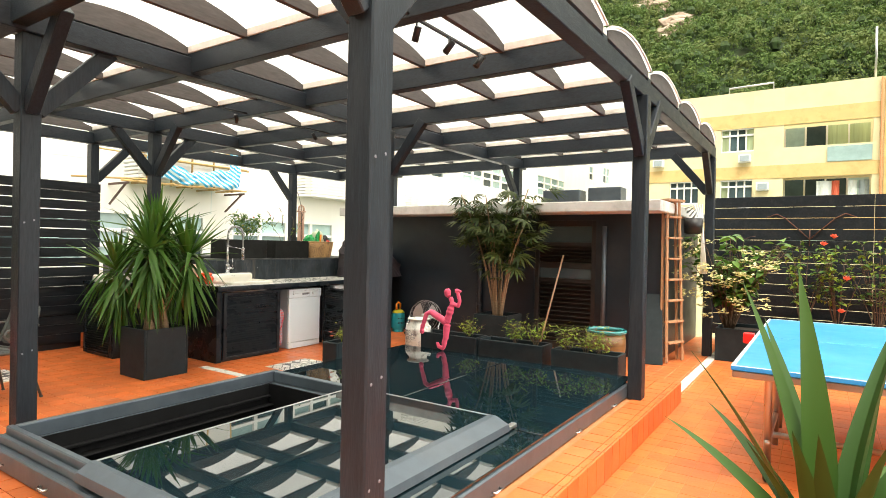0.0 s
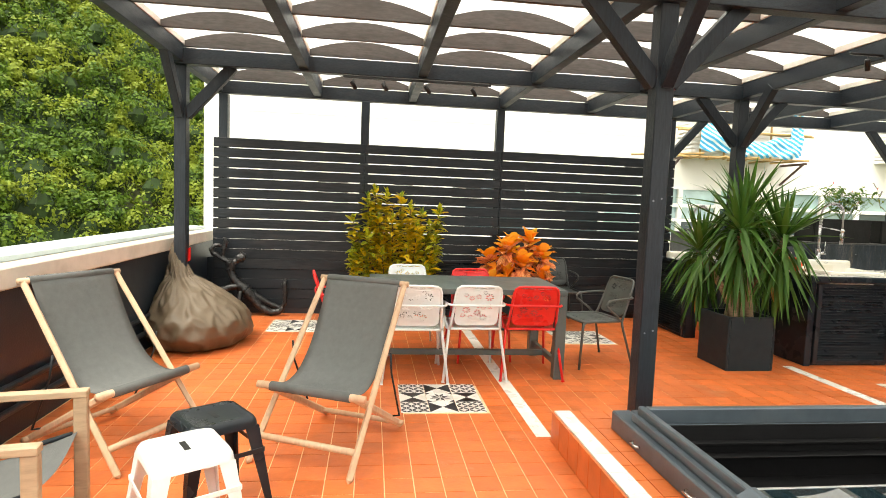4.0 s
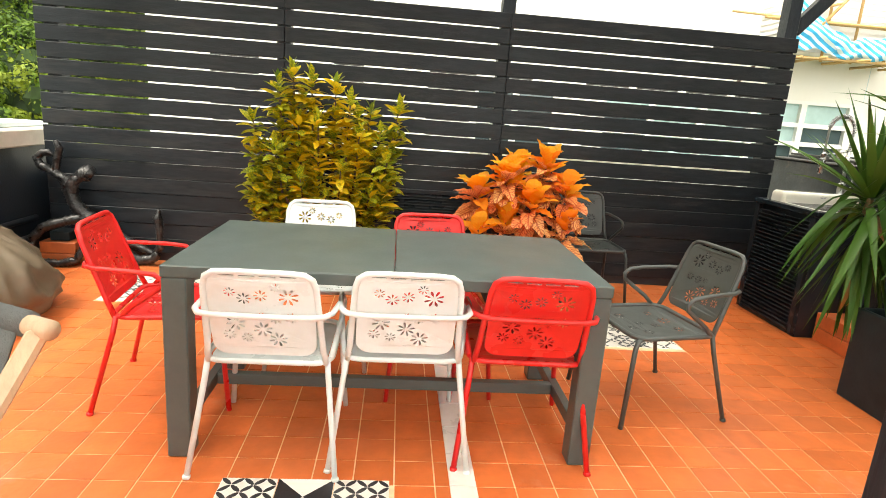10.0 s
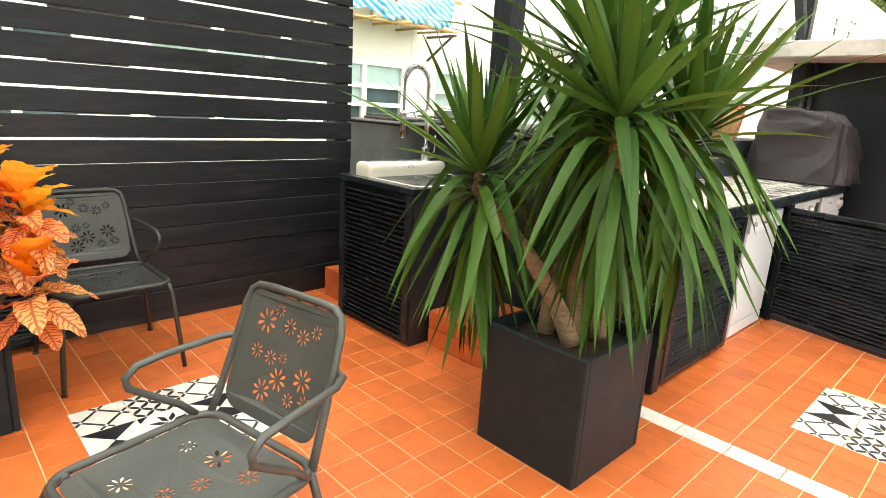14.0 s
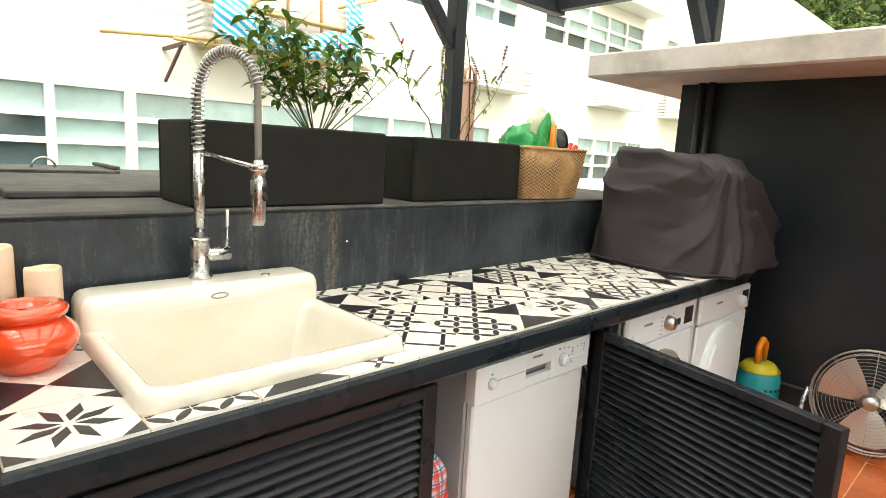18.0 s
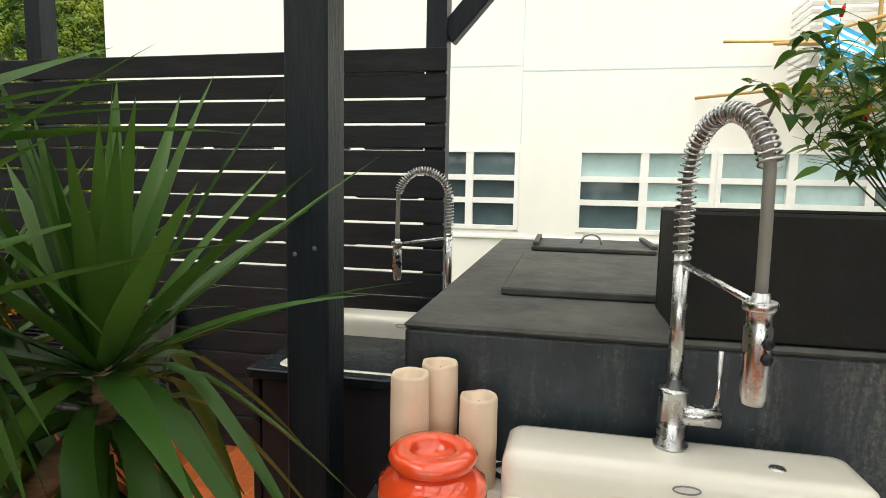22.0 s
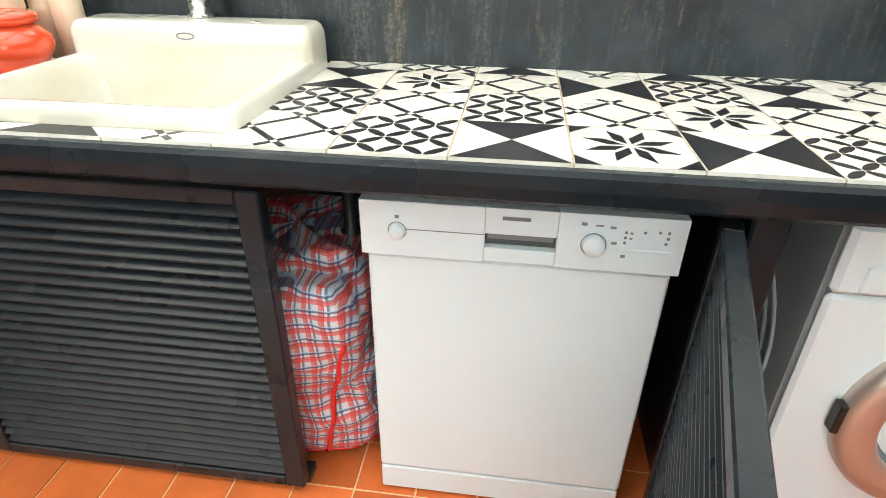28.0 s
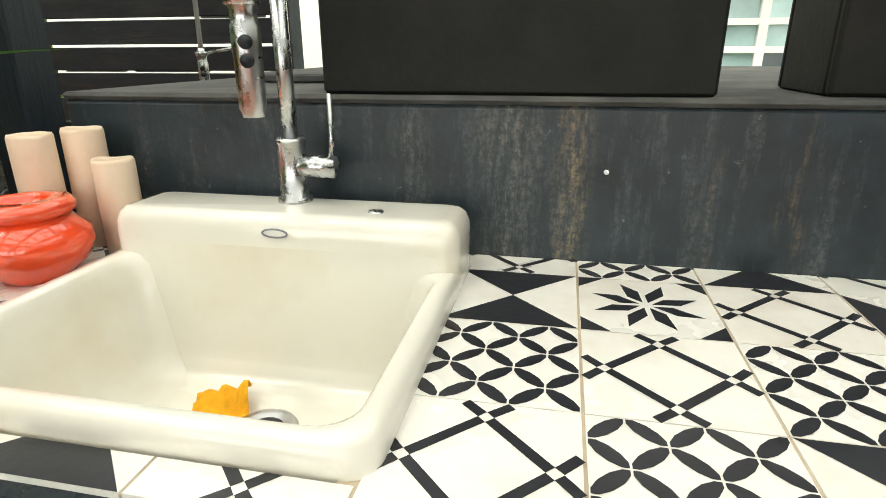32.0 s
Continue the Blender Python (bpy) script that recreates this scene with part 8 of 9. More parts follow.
for base, tip, r in (((0.0, 0.02), (0.0, 0.0, 0.95), 0.035), ((0.05, -0.06), (-0.36, -0.2, 0.54), 0.03), ((-0.05, 0.06), (0.26, 0.2, 0.72), 0.03),
                     ((0.08, 0.07), (0.2, -0.18, 0.78), 0.028), ((-0.08, -0.05), (-0.26, 0.26, 0.62), 0.028)):
    a, b = Vector((*base, 0.0)), Vector(tip)
    m1 = Vector((a.x * 0.6 + b.x * 0.25, a.y * 0.6 + b.y * 0.25, b.z * 0.5))
    bm = bmesh.new()
    pts = [a * (1 - f) ** 2 + m1 * 2 * f * (1 - f) + b * f * f for f in [k / 8 for k in range(9)]]
    tube(bm, pts + [b + Vector((0, 0, 0.09))], [r * (1.25 - 0.4 * k / 8) * (1 + 0.06 * (k % 2)) for k in range(9)] + [r * 0.4], 10)
    part("trunk", bm, BARK, yucca, "", True)
    big = 120 if b.z > 0.9 else 104
    for k in range(big):
        f = k / big
        az = k * 2.399963 + rnd(-0.25, 0.25)
        if f < 0.36:
            v, el, drop = (4 if f < 0.08 else (0 if f < 0.27 else 1)), 84 - 185 * f + rnd(-9, 9), 0.1 * f
        elif f < 0.58:
            v, el, drop = 2, 26 - 60 * (f - 0.36) + rnd(-12, 12), 0.03 + 0.45 * (f - 0.36)
        else:
            v, el, drop = 3, -38 - 70 * (f - 0.58) + rnd(-14, 12), 0.1 + 0.74 * (f - 0.58)
        el = radians(el)
        p = b + Vector((math.cos(az), math.sin(az), 0)) * 0.02 + Vector((-0.3 * b.x * max(0, drop - 0.14), -0.3 * b.y * max(0, drop - 0.14), 0.1 - drop))
        d = Vector((math.cos(az) * math.cos(el), math.sin(az) * math.cos(el), math.sin(el)))
        m = aim(p, d, rnd(-0.3, 0.3), rnd(0.78, 1.04))
        if f < 0.58:
            part("leaf", YUCCA[v], None, yucca).matrix_local = m
            continue
        dry = f > 0.95 and random.random() < 0.4
        g = DRY if dry else YUCCA[v]
        k0 = len(hang_v)
        hang_v += [tuple(m @ q.co) for q in g.vertices]
        hang_f += [tuple(k0 + i for i in q.vertices) for q in g.polygons]
        hang_m += [int(dry)] * len(g.polygons)
me = bpy.data.meshes.new("hanging_leaves")
me.from_pydata(hang_v, [], hang_f)
me.materials.append(LEAF_YUCCA)
me.materials.append(LEAF_DRY)
for q, i in zip(me.polygons, hang_m):
    q.material_index = i
    q.use_smooth = True
tagged(part("hanging_leaves", me, None, yucca), "drooping older leaves", "", "", "stuff")

# spotted gold croton
square_pot(-7.7, -7.3, -0.12, 0.34, 0.0, 0.42, "black planter under the spotted croton")
GOLD = [leaf_mesh("leaf", 0.14, 0.062, LEAF_GOLD, 0.25, 0.1, 7, 1.2, 0.8), leaf_mesh("leaf", 0.135, 0.058, LEAF_GOLD, 0.2, 0.3, 7, 1.2, 0.8), leaf_mesh("leaf", 0.11, 0.04, LEAF_LIGHT, 0.3, 0.1),
        leaf_mesh("leaf", 0.14, 0.06, LEAF_SPOTTED, 0.25, 0.1, 7, 1.2, 0.8), leaf_mesh("leaf", 0.135, 0.058, LEAF_SPOTTED, 0.2, 0.35, 7, 1.2, 0.8)]
croton = thing("spotted_croton", "bushy croton with green leaves spotted in gold", "plant", at(-7.48, 0.1, 0.37))
field_v, field_f, field_m = [], [], []
placed = 0
COLUMNS = [(0.1, -0.34, 1.08), (0.0, -0.26, 1.2), (0.05, 0.05, 1.12), (0.02, 0.3, 0.95), (0.1, 0.5, 0.98), (0.16, -0.5, 0.84), (0.2, -0.05, 0.86), (0.22, 0.24, 0.8),
           (0.22, -0.34, 0.66), (0.24, 0.44, 0.62), (0.25, 0.12, 0.56), (-0.1, 0.2, 0.9), (-0.1, -0.2, 1.0), (0.24, -0.16, 0.46), (0.24, 0.33, 0.38), (0.05, -0.12, 1.14),
           (0.2, -0.5, 0.42), (0.26, 0.02, 0.34), (0.12, 0.16, 1.0), (0.12, -0.2, 0.86), (0.14, 0.38, 0.8), (0.2, -0.42, 0.64)]
for x, y, top in COLUMNS:
    bm = bmesh.new()
    tube(bm, [(x * 0.2, y * 0.3, 0), (x * 0.8, y * 0.85, top * 0.5), (x, y, top)], [0.012, 0.009, 0.004], 6)
    part("stem", bm, TWIG, croton, "", True)
    n = int(130 * top)
    for k in range(n):
        f = k / n
        z = top * (1 - 0.85 * f) + rnd(-0.02, 0.02)
        az = k * 2.4 + rnd(-0.3, 0.3)
        el = radians(70 - 95 * min(1, f * 5) + rnd(-15, 15)) if f < 0.2 else radians(24 + rnd(-26, 26))
        d = (math.cos(az) * math.cos(el), math.sin(az) * math.cos(el), math.sin(el))
        gilt = random.random() < (0.75 if abs(y) < 0.32 and x > -0.05 else 0.2)
        g = GOLD[2] if f < 0.05 else random.choice(GOLD[:2] if gilt else GOLD[3:])
        m = aim(Vector((x * (1 - 0.2 * f), y * (1 - 0.15 * f), z)), d, rnd(-0.4, 0.4), rnd(0.72, 1.1))
        if placed < 300 and x > -0.05 and random.random() < 0.62:
            ob = part("leaf", g, None, croton)
            ob.matrix_local = m
            placed += 1
        else:
            k0 = len(field_v)
            field_v += [tuple(m @ v.co) for v in g.vertices]
            field_f += [tuple(k0 + i for i in p.vertices) for p in g.polygons]
            field_m += [int(g not in GOLD[:2])] * len(g.polygons)
me = bpy.data.meshes.new("leaves")
me.from_pydata(field_v, [], field_f)
me.materials.append(LEAF_GOLD)
me.materials.append(LEAF_SPOTTED)
me.polygons.foreach_set("material_index", field_m)
tagged(part("leaves", me, None, croton), "gold-spotted leaves", "", "", "stuff")

# orange croton
square_pot(-7.42, -7.02, 1.3, 1.7, 0.0, 0.42, "black planter under the orange croton")
BROAD = [leaf_mesh("leaf", 0.2, 0.105, LEAF_ORANGE, 0.35, 0.05, 12, 1.25, 0.72, 0.006), leaf_mesh("leaf", 0.19, 0.1, LEAF_ORANGE, 0.3, 0.45, 12, 1.25, 0.72, 0.008),
         leaf_mesh("leaf", 0.22, 0.11, LEAF_VEINED, 0.2, 0.25, 12, 1.2, 0.66, 0.007), leaf_mesh("leaf", 0.19, 0.095, LEAF_VEINED, 0.25, 0.6, 12, 1.2, 0.66, 0.008)]
orange = thing("orange_croton", "orange croton with broad red-veined leaves", "plant", at(-7.22, 1.48, 0.37))
for x, y, top, n in ((0.0, 0.18, 0.67, 40), (0.1, -0.12, 0.6, 42), (0.18, 0.06, 0.44, 36), (0.05, -0.3, 0.47, 30), (0.1, 0.32, 0.52, 30), (0.2, -0.12, 0.28, 24), (0.18, 0.3, 0.26, 22), (-0.1, 0.0, 0.62, 26), (0.2, -0.3, 0.2, 16)):
    bm = bmesh.new()
    tube(bm, [(x * 0.2, y * 0.2, 0), (x * 0.7, y * 0.7, top * 0.5), (x, y, top)], [0.016, 0.012, 0.006], 6)
    part("stem", bm, TWIG, orange, "", True)
    for k in range(n):
        f = k / n
        az = k * 2.4 + rnd(-0.3, 0.3)
        el = radians(66 - 98 * f + rnd(-12, 12))
        d = (math.cos(az) * math.cos(el), math.sin(az) * math.cos(el), math.sin(el))
        g = random.choice(BROAD[:2]) if f < 0.24 else random.choice(BROAD if f < 0.5 else BROAD[2:])
        ob = part("leaf", g, None, orange)
        ob.matrix_local = aim(Vector((x, y, top - 0.2 * f)), d, rnd(-0.4, 0.4), rnd(0.82, 1.15))

# finger-leaved tree by the shed
square_pot(-3.76, -3.28, 6.58, 7.06, 0.0, 0.5, "square black planter holding a tall shrub")
bm = bmesh.new()
for k in range(7):
    a = (k - 3) * 0.42
    l = 0.19 - 0.02 * abs(k - 3)
    d = Vector((math.sin(a), math.cos(a), 0))
    s = Vector((math.cos(a), -math.sin(a), 0))
    v = [bm.verts.new(Vector((0, 0, 0))), bm.verts.new(d * l * 0.5 + s * 0.014 + Vector((0, 0, -0.01))), bm.verts.new(d * l + Vector((0, 0, -0.05))),
         bm.verts.new(d * l * 0.5 - s * 0.014 + Vector((0, 0, -0.01)))]
    bm.faces.new(v)
FINGER = mesh("leaf", bm, leaf_material("finger_leaf", (0.026, 0.055, 0.014), (0.085, 0.11, 0.028), 0.45))
tree = thing("aralia", "multi-stemmed aralia with thin finger-like dark leaves", "plant", at(-3.52, 6.82, 0.45))
for k in range(9):
    a = 2 * math.pi * k / 9 + rnd(-0.2, 0.2)
    out = rnd(0.25, 0.58)
    tip = Vector((math.cos(a) * out, math.sin(a) * out * 0.75, rnd(1.2, 1.72)))
    pts = [Vector((math.cos(a) * 0.05, math.sin(a) * 0.05, 0)) * (1 - f) ** 2 + Vector((math.cos(a) * out * 0.3, math.sin(a) * out * 0.3, tip.z * 0.55)) * 2 * f * (1 - f) + tip * f * f
           for f in [j / 8 for j in range(9)]]
    bm = bmesh.new()
    tube(bm, pts, [0.014 * (1 - 0.75 * j / 8) + 0.003 for j in range(9)], 7)
    part("stem", bm, BARK, tree, "", True)
    for j in range(26):
        f = rnd(0.5, 1.0)
        i = min(int(f * 8), 7)
        p = pts[i].lerp(pts[i + 1], f * 8 - i)
        b = rnd(0, 2 * math.pi)
        reach = rnd(0.06, 0.26)
        q = p + Vector((math.cos(b) * reach, math.sin(b) * reach, rnd(-0.1, 0.12)))
        ob = part("leaf", FINGER, None, tree)
        ob.matrix_local = aim(q, (math.cos(b), math.sin(b), rnd(-0.6, 0.6)), rnd(-0.5, 0.5), rnd(0.85, 1.5))

# low boxes behind the hatch with herbs
HERB = [leaf_mesh("leaf", 0.034, 0.011, LEAF_LIGHT, 0.2, 0.3, 4), leaf_mesh("leaf", 0.04, 0.013, LEAF_LIGHT, 0.2, 0.4, 4)]
for x0, x1, y0, y1, z0, z1 in ((-3.63, -2.9, 5.18, 5.44, ZP, 0.435), (-2.87, -2.15, 5.18, 5.44, ZP, 0.435), (-2.06, -1.41, 5.18, 5.44, ZP, 0.425), (-3.9, -3.71, 3.95, 4.66, ZP, 0.45)):
    square_pot(x0, x1, y0, y1, z0, z1, "long low black planter box with small herbs", "low boxes round the hatch")
for x, y, z, h, n in ((-3.05, 5.3, 0.385, 0.2, 7), (-2.5, 5.3, 0.385, 0.22, 8), (-2.28, 5.32, 0.385, 0.26, 8), (-1.75, 5.3, 0.375, 0.24, 9), (-1.92, 5.22, 0.375, 0.24, 8),
                      (-1.6, 5.26, 0.375, 0.18, 8), (-3.81, 4.15, 0.4, 0.14, 7), (-3.81, 4.45, 0.4, 0.16, 7)):
    bush("herb", "small leafy herb in the low planter box", "plant", (x, y, z), h, n, 22, HERB, (0.14, 0.13), TWIG, 0.003, None, 0.2, (0.7, 1.3))
# orange blossoms in the box by the counter
BLOOM = leaf_mesh("petal", 0.03, 0.02, FLOWER_PINK, 0.3, 0.2, 4)
for k in range(5):
    fl = thing("blossom", "small coral flower in the planter box", "flower", at(rnd(-3.86, -3.75), rnd(4.0, 4.3), rnd(0.48, 0.58)), "coral flowers")
    for j in range(6):
        ob = part("petal", BLOOM, None, fl)
        ob.matrix_local = aim((0, 0, 0), (math.cos(j), math.sin(j), 0.5))

# milk can
can = thing("milk_can", "white enamel milk can with dark lettering and a tray lid", "milk can", at(-3.72, 5.28, ZP))
bm = bmesh.new()
lathe(bm, [(0, 0), (0.14, 0), (0.148, 0.01), (0.148, 0.25), (0.14, 0.28), (0.105, 0.32), (0.1, 0.345), (0.112, 0.36), (0.125, 0.365), (0.125, 0.375), (0.1, 0.37), (0.09, 0.33), (0.0, 0.32)], 40)
part("body", bm, material("chipped_white_enamel", (0.76, 0.74, 0.68), 0.4, spread=0.06, stain=(0.12, 0.1, 0.09), amount=0.85, stain_scale=14, bump=0.2), can, "", True)
for s in (-1, 1):
    bm = bmesh.new()
    tube(bm, [(s * 0.12, 0, 0.29), (s * 0.165, 0, 0.3), (s * 0.17, 0, 0.24), (s * 0.148, 0, 0.22)], 0.008, 8)
    part("handle", bm, WHITE_METAL, can, "", True)


def wrap_text(body, size, z, radius, a0, parent, mat):
    """Letters wrapped round the can."""
    cu = bpy.data.curves.new("lettering", "FONT")
    cu.body, cu.size, cu.extrude, cu.align_x = body, size, 0.0006, "CENTER"
    ob = new("lettering", cu)
    me = bpy.data.meshes.new_from_object(ob.evaluated_get(bpy.context.evaluated_depsgraph_get()))
    bpy.data.objects.remove(ob)
    bpy.data.curves.remove(cu)
    for v in me.vertices:
        a = a0 + v.co.x / radius
        r = radius + 0.001 + v.co.z
        v.co = Vector((r * math.cos(a), r * math.sin(a), z + v.co.y))
    me.materials.clear()
    me.materials.append(mat)
    return part("lettering", me, None, parent, "dark printed lettering")


for body, size, z in (("MAISON", 0.03, 0.235), ("FRENCH", 0.052, 0.19), ("PRODUCE", 0.052, 0.145), ("7 MARAN", 0.034, 0.07)):
    wrap_text(body, size, z, 0.148, radians(-112), can, LABEL_GREY)

# ---- shed door, broom, urn, ladder ----
door = thing("door_1", "dark brown louvred timber door of the shed with two panes", "door", kind="structure")
boxes("frame", DARK_WOOD, [(-3.3, -3.24, 7.5, 7.58, 0, 1.78), (-2.48, -2.42, 7.5, 7.58, 0, 1.78), (-3.24, -2.48, 7.5, 7.58, 1.7, 1.78)], door, 0.004)
for z0, z1 in ((0.0, 0.1), (0.92, 0.98), (1.12, 1.2), (1.42, 1.48)):
    boxes("rail", DARK_WOOD, [(-3.24, -2.48, 7.515, 7.555, z0, z1)], door, 0.004)
bm = bmesh.new()
box(bm, -3.235, -2.485, -0.03, 0.03, -0.006, 0.006, 0.002, Matrix.Translation((0, 7.535, 0)) @ Matrix.Rotation(radians(-40), 4, "X"))
slat = mesh("slat", bm, DARK_WOOD)
for z in [0.13 + 0.062 * k for k in range(13)] + [1.225 + 0.05 * k for k in range(4)]:
    ob = part("slat", slat, None, door)
    ob.location = (0, 0, z)
boxes("pane", GLASS_DARK, [(-3.24, -2.48, 7.53, 7.54, 0.98, 1.12)], door, 0)
boxes("pane", GLASS_DARK, [(-3.24, -2.48, 7.53, 7.54, 1.48, 1.7)], door, 0)
boxes("backing", DARK_WOOD, [(-3.3, -2.42, 7.59, 7.615, 0, 1.78)], door, 0)

broom = thing("broom", "pale wooden broom handle leaning on the shed door", "broom")
bm = bmesh.new()
tube(bm, [(-3.03, 7.1, 0.08), (-2.86, 7.46, 1.3)], 0.012, 8)
part("handle", bm, WOOD_PALE, broom, "", True)
bm = bmesh.new()
bar(bm, (-3.14, 7.07, 0.04), (-2.92, 7.09, 0.04), 0.06, 0.08, 0.01)
part("head", bm, BLACK_PLASTIC, broom)

urn = thing("glazed_pot", "large brown stoneware pot with a teal glazed rim", "pot", at(-1.85, 6.2, 0))
bm = bmesh.new()
lathe(bm, [(0, 0), (0.13, 0), (0.14, 0.02), (0.2, 0.2), (0.215, 0.36), (0.205, 0.48), (0.18, 0.48), (0.17, 0.4), (0, 0.4)], 36)
part("body", bm, material("brown_stoneware", (0.2, 0.1, 0.035), 0.35, spread=0.3, scale=6, stain=(0.05, 0.03, 0.02), amount=0.7, stretch=(1, 1, 5)), urn, "", True)
bm = bmesh.new()
lathe(bm, [(0.2, 0.475), (0.222, 0.49), (0.228, 0.51), (0.215, 0.525), (0.185, 0.52), (0.178, 0.48), (0.2, 0.475)], 36)
part("rim", bm, material("teal_glaze", (0.02, 0.2, 0.2), 0.2, spread=0.2, coat=0.5), urn, "teal glazed rim", True)

ladder = thing("step_ladder", "weathered folded timber step ladder leaning by the shed corner", "ladder")
for dx, dy in ((0.0, 0.0), (0.12, 0.33), (-0.07, 0.03), (0.05, 0.36)):
    bm = bmesh.new()
    bar(bm, (-1.47 + dx, 7.42 + dy, 0.0), (-1.52 + dx * 0.75, 7.5 + dy * 0.75, 2.02), 0.025, 0.065, 0.004)
    part("rail", bm, LADDER_WOOD, ladder)
for k in range(7):
    f = 0.12 + 0.13 * k
    a = Vector((-1.47, 7.42, 0)).lerp(Vector((-1.52, 7.5, 2.02)), f)
    b = Vector((-1.35, 7.75, 0)).lerp(Vector((-1.43, 7.75, 2.02)), f)
    bm = bmesh.new()
    bar(bm, a, b, 0.075, 0.024, 0.003)
    part("rung", bm, LADDER_WOOD, ladder)
bm = bmesh.new()
bar(bm, (-1.55, 7.46, 2.03), (-1.42, 7.8, 2.03), 0.13, 0.03, 0.004)
part("cap", bm, LADDER_WOOD, ladder)
bm = bmesh.new()
bar(bm, (-1.62, 7.2, 0.0), (-1.7, 7.48, 0.84), 0.3, 0.025, 0.004)
tagged(part("spare_board", bm, PLANTER, None), "black board leaning against the shed wall", "board")
hang = thing("hose_reel", "white hoses and a black bucket hung beside the shed", "hose")
for k in range(4):
    bm = bmesh.new()
    tube(bm, [(-1.42 + 0.03 * k, 8.05, 1.95 - 0.05 * k), (-1.3 + 0.03 * k, 8.05, 2.0), (-1.2, 8.05, 1.7), (-1.2 + 0.02 * k, 8.05, 1.1)], 0.014, 7)
    part("hose", bm, WHITE_METAL, hang, "", True)
bm = bmesh.new()
lathe(bm, [(0, 0), (0.09, 0), (0.115, 0.2), (0.12, 0.2), (0.11, 0.01), (0, 0.01)], 20, pose(-1.3, 8.0, 1.62))
part("bucket", bm, BLACK_PLASTIC, hang, "", True)

# ---- far end: fence, table tennis, shrubs, agave ----
fence2 = thing("fence_north", "black slatted timber fence with a thin metal ornament", "fence", kind="structure")
for x in (-1.4, 0.3, 1.9):
    boxes("fence_post", POST_PAINT, [(x - 0.05, x + 0.05, 9.92, 10.0, 0, 2.18)], fence2, 0.005)
z = 0.1
while z < 2.15:
    for x0, x1 in ((-1.47, 0.7), (0.705, 3.0)):
        boxes("board", FENCE_PAINT, [(x0, x1, 9.895 + rnd(-0.003, 0.003), 9.918, z, z + 0.158)], fence2, 0.003)
    z += 0.165
bm = bmesh.new()
for s in (-1, 1):
    tube(bm, [(-0.05, 9.87, 1.6), (-0.05 + s * 0.3, 9.87, 1.9), (-0.05 + s * 0.42, 9.87, 1.97), (-0.05 + s * 0.55, 9.87, 1.92)], 0.008, 6)
tube(bm, [(-0.05, 9.87, 1.5), (-0.05, 9.87, 1.75)], 0.008, 6)
tagged(part("wire_ornament", bm, material("rusty_iron", (0.12, 0.05, 0.03), 0.8, spread=0.4), None, "", True), "thin rusty wire ornament on the fence", "ornament")

pp = thing("table_tennis_table", "blue outdoor table tennis table with grey metal legs", "table tennis table", at(0.455, 4.95, 0))
for y0, y1 in ((-1.37, -0.003), (0.003, 1.37)):
    boxes("tabletop", BLUE_TOP, [(-0.762, 0.762, y0, y1, 0.735, 0.76)], pp, 0.003)
    boxes("skirt", STEEL, [(-0.755, 0.755, y0 + 0.005, y1 - 0.005, 0.695, 0.733)], pp, 0.004)
    boxes("edge_line", WHITE_METAL, [(-0.762, -0.742, y0, y1, 0.7602, 0.7608)], pp, 0)
    boxes("edge_line", WHITE_METAL, [(0.742, 0.762, y0, y1, 0.7602, 0.7608)], pp, 0)
boxes("edge_line", WHITE_METAL, [(-0.74, 0.74, -1.37, -1.35, 0.7602, 0.7608), (-0.74, 0.74, 1.35, 1.37, 0.7602, 0.7608)], pp, 0)
for sx in (-1, 1):
    for y in (-1.0, -0.25, 0.25, 1.0):
        bm = bmesh.new()
        tube(bm, [(sx * 0.6, y, 0.7), (sx * 0.6, y * 0.98, 0.66), (sx * 0.6, y * 0.95, 0.03)], 0.022, 10)
        part("leg", bm, STEEL, pp, "", True)
    bm = bmesh.new()
    lathe(bm, [(0, -0.02), (0.06, -0.02), (0.07, 0), (0.06, 0.02), (0, 0.02)], 16, Matrix.Translation((sx * 0.6, -0.95, 0.07)) @ turn_x)
    part("wheel", bm, BLACK_PLASTIC, pp, "", True)
    bm = bmesh.new()
    tube(bm, [(sx * 0.6, -0.25, 0.25), (sx * 0.6, -1.0, 0.25)], 0.018, 8)
    part("cross_rail", bm, STEEL, pp, "", True)
bm = bmesh.new()
tube(bm, [(-0.6, -0.6, 0.2), (0.6, -0.6, 0.2)], 0.02, 8)
part("stretcher", bm, STEEL, pp, "", True)
boxes("net_post", RED_METAL, [(-0.84, -0.762, -0.03, 0.03, 0.7, 0.78)], pp, 0.006, "orange-red net clamp")

square_pot(-1.02, -0.5, 8.05, 8.75, 0.0, 0.42, "black planter with a flowering shrub")
SHRUB = [leaf_mesh("leaf", 0.15, 0.085, LEAF_CHILI, 0.2, 0.3), leaf_mesh("leaf", 0.13, 0.075, LEAF_GREEN, 0.2, 0.4), leaf_mesh("leaf", 0.12, 0.07, FLOWER_CREAM, 0.2, 0.4)]
bush("flowering_shrub", "leafy shrub with clusters of cream flowers", "plant", (-0.9, 8.4, 0.37), 1.2, 40, 16, SHRUB[:2], (0.72, 0.5), TWIG, 0.008, None, 0.2, (0.7, 1.15), 600)
CREAM = leaf_mesh("petal", 0.06, 0.04, FLOWER_CREAM, 0.3, 0.2, 4)
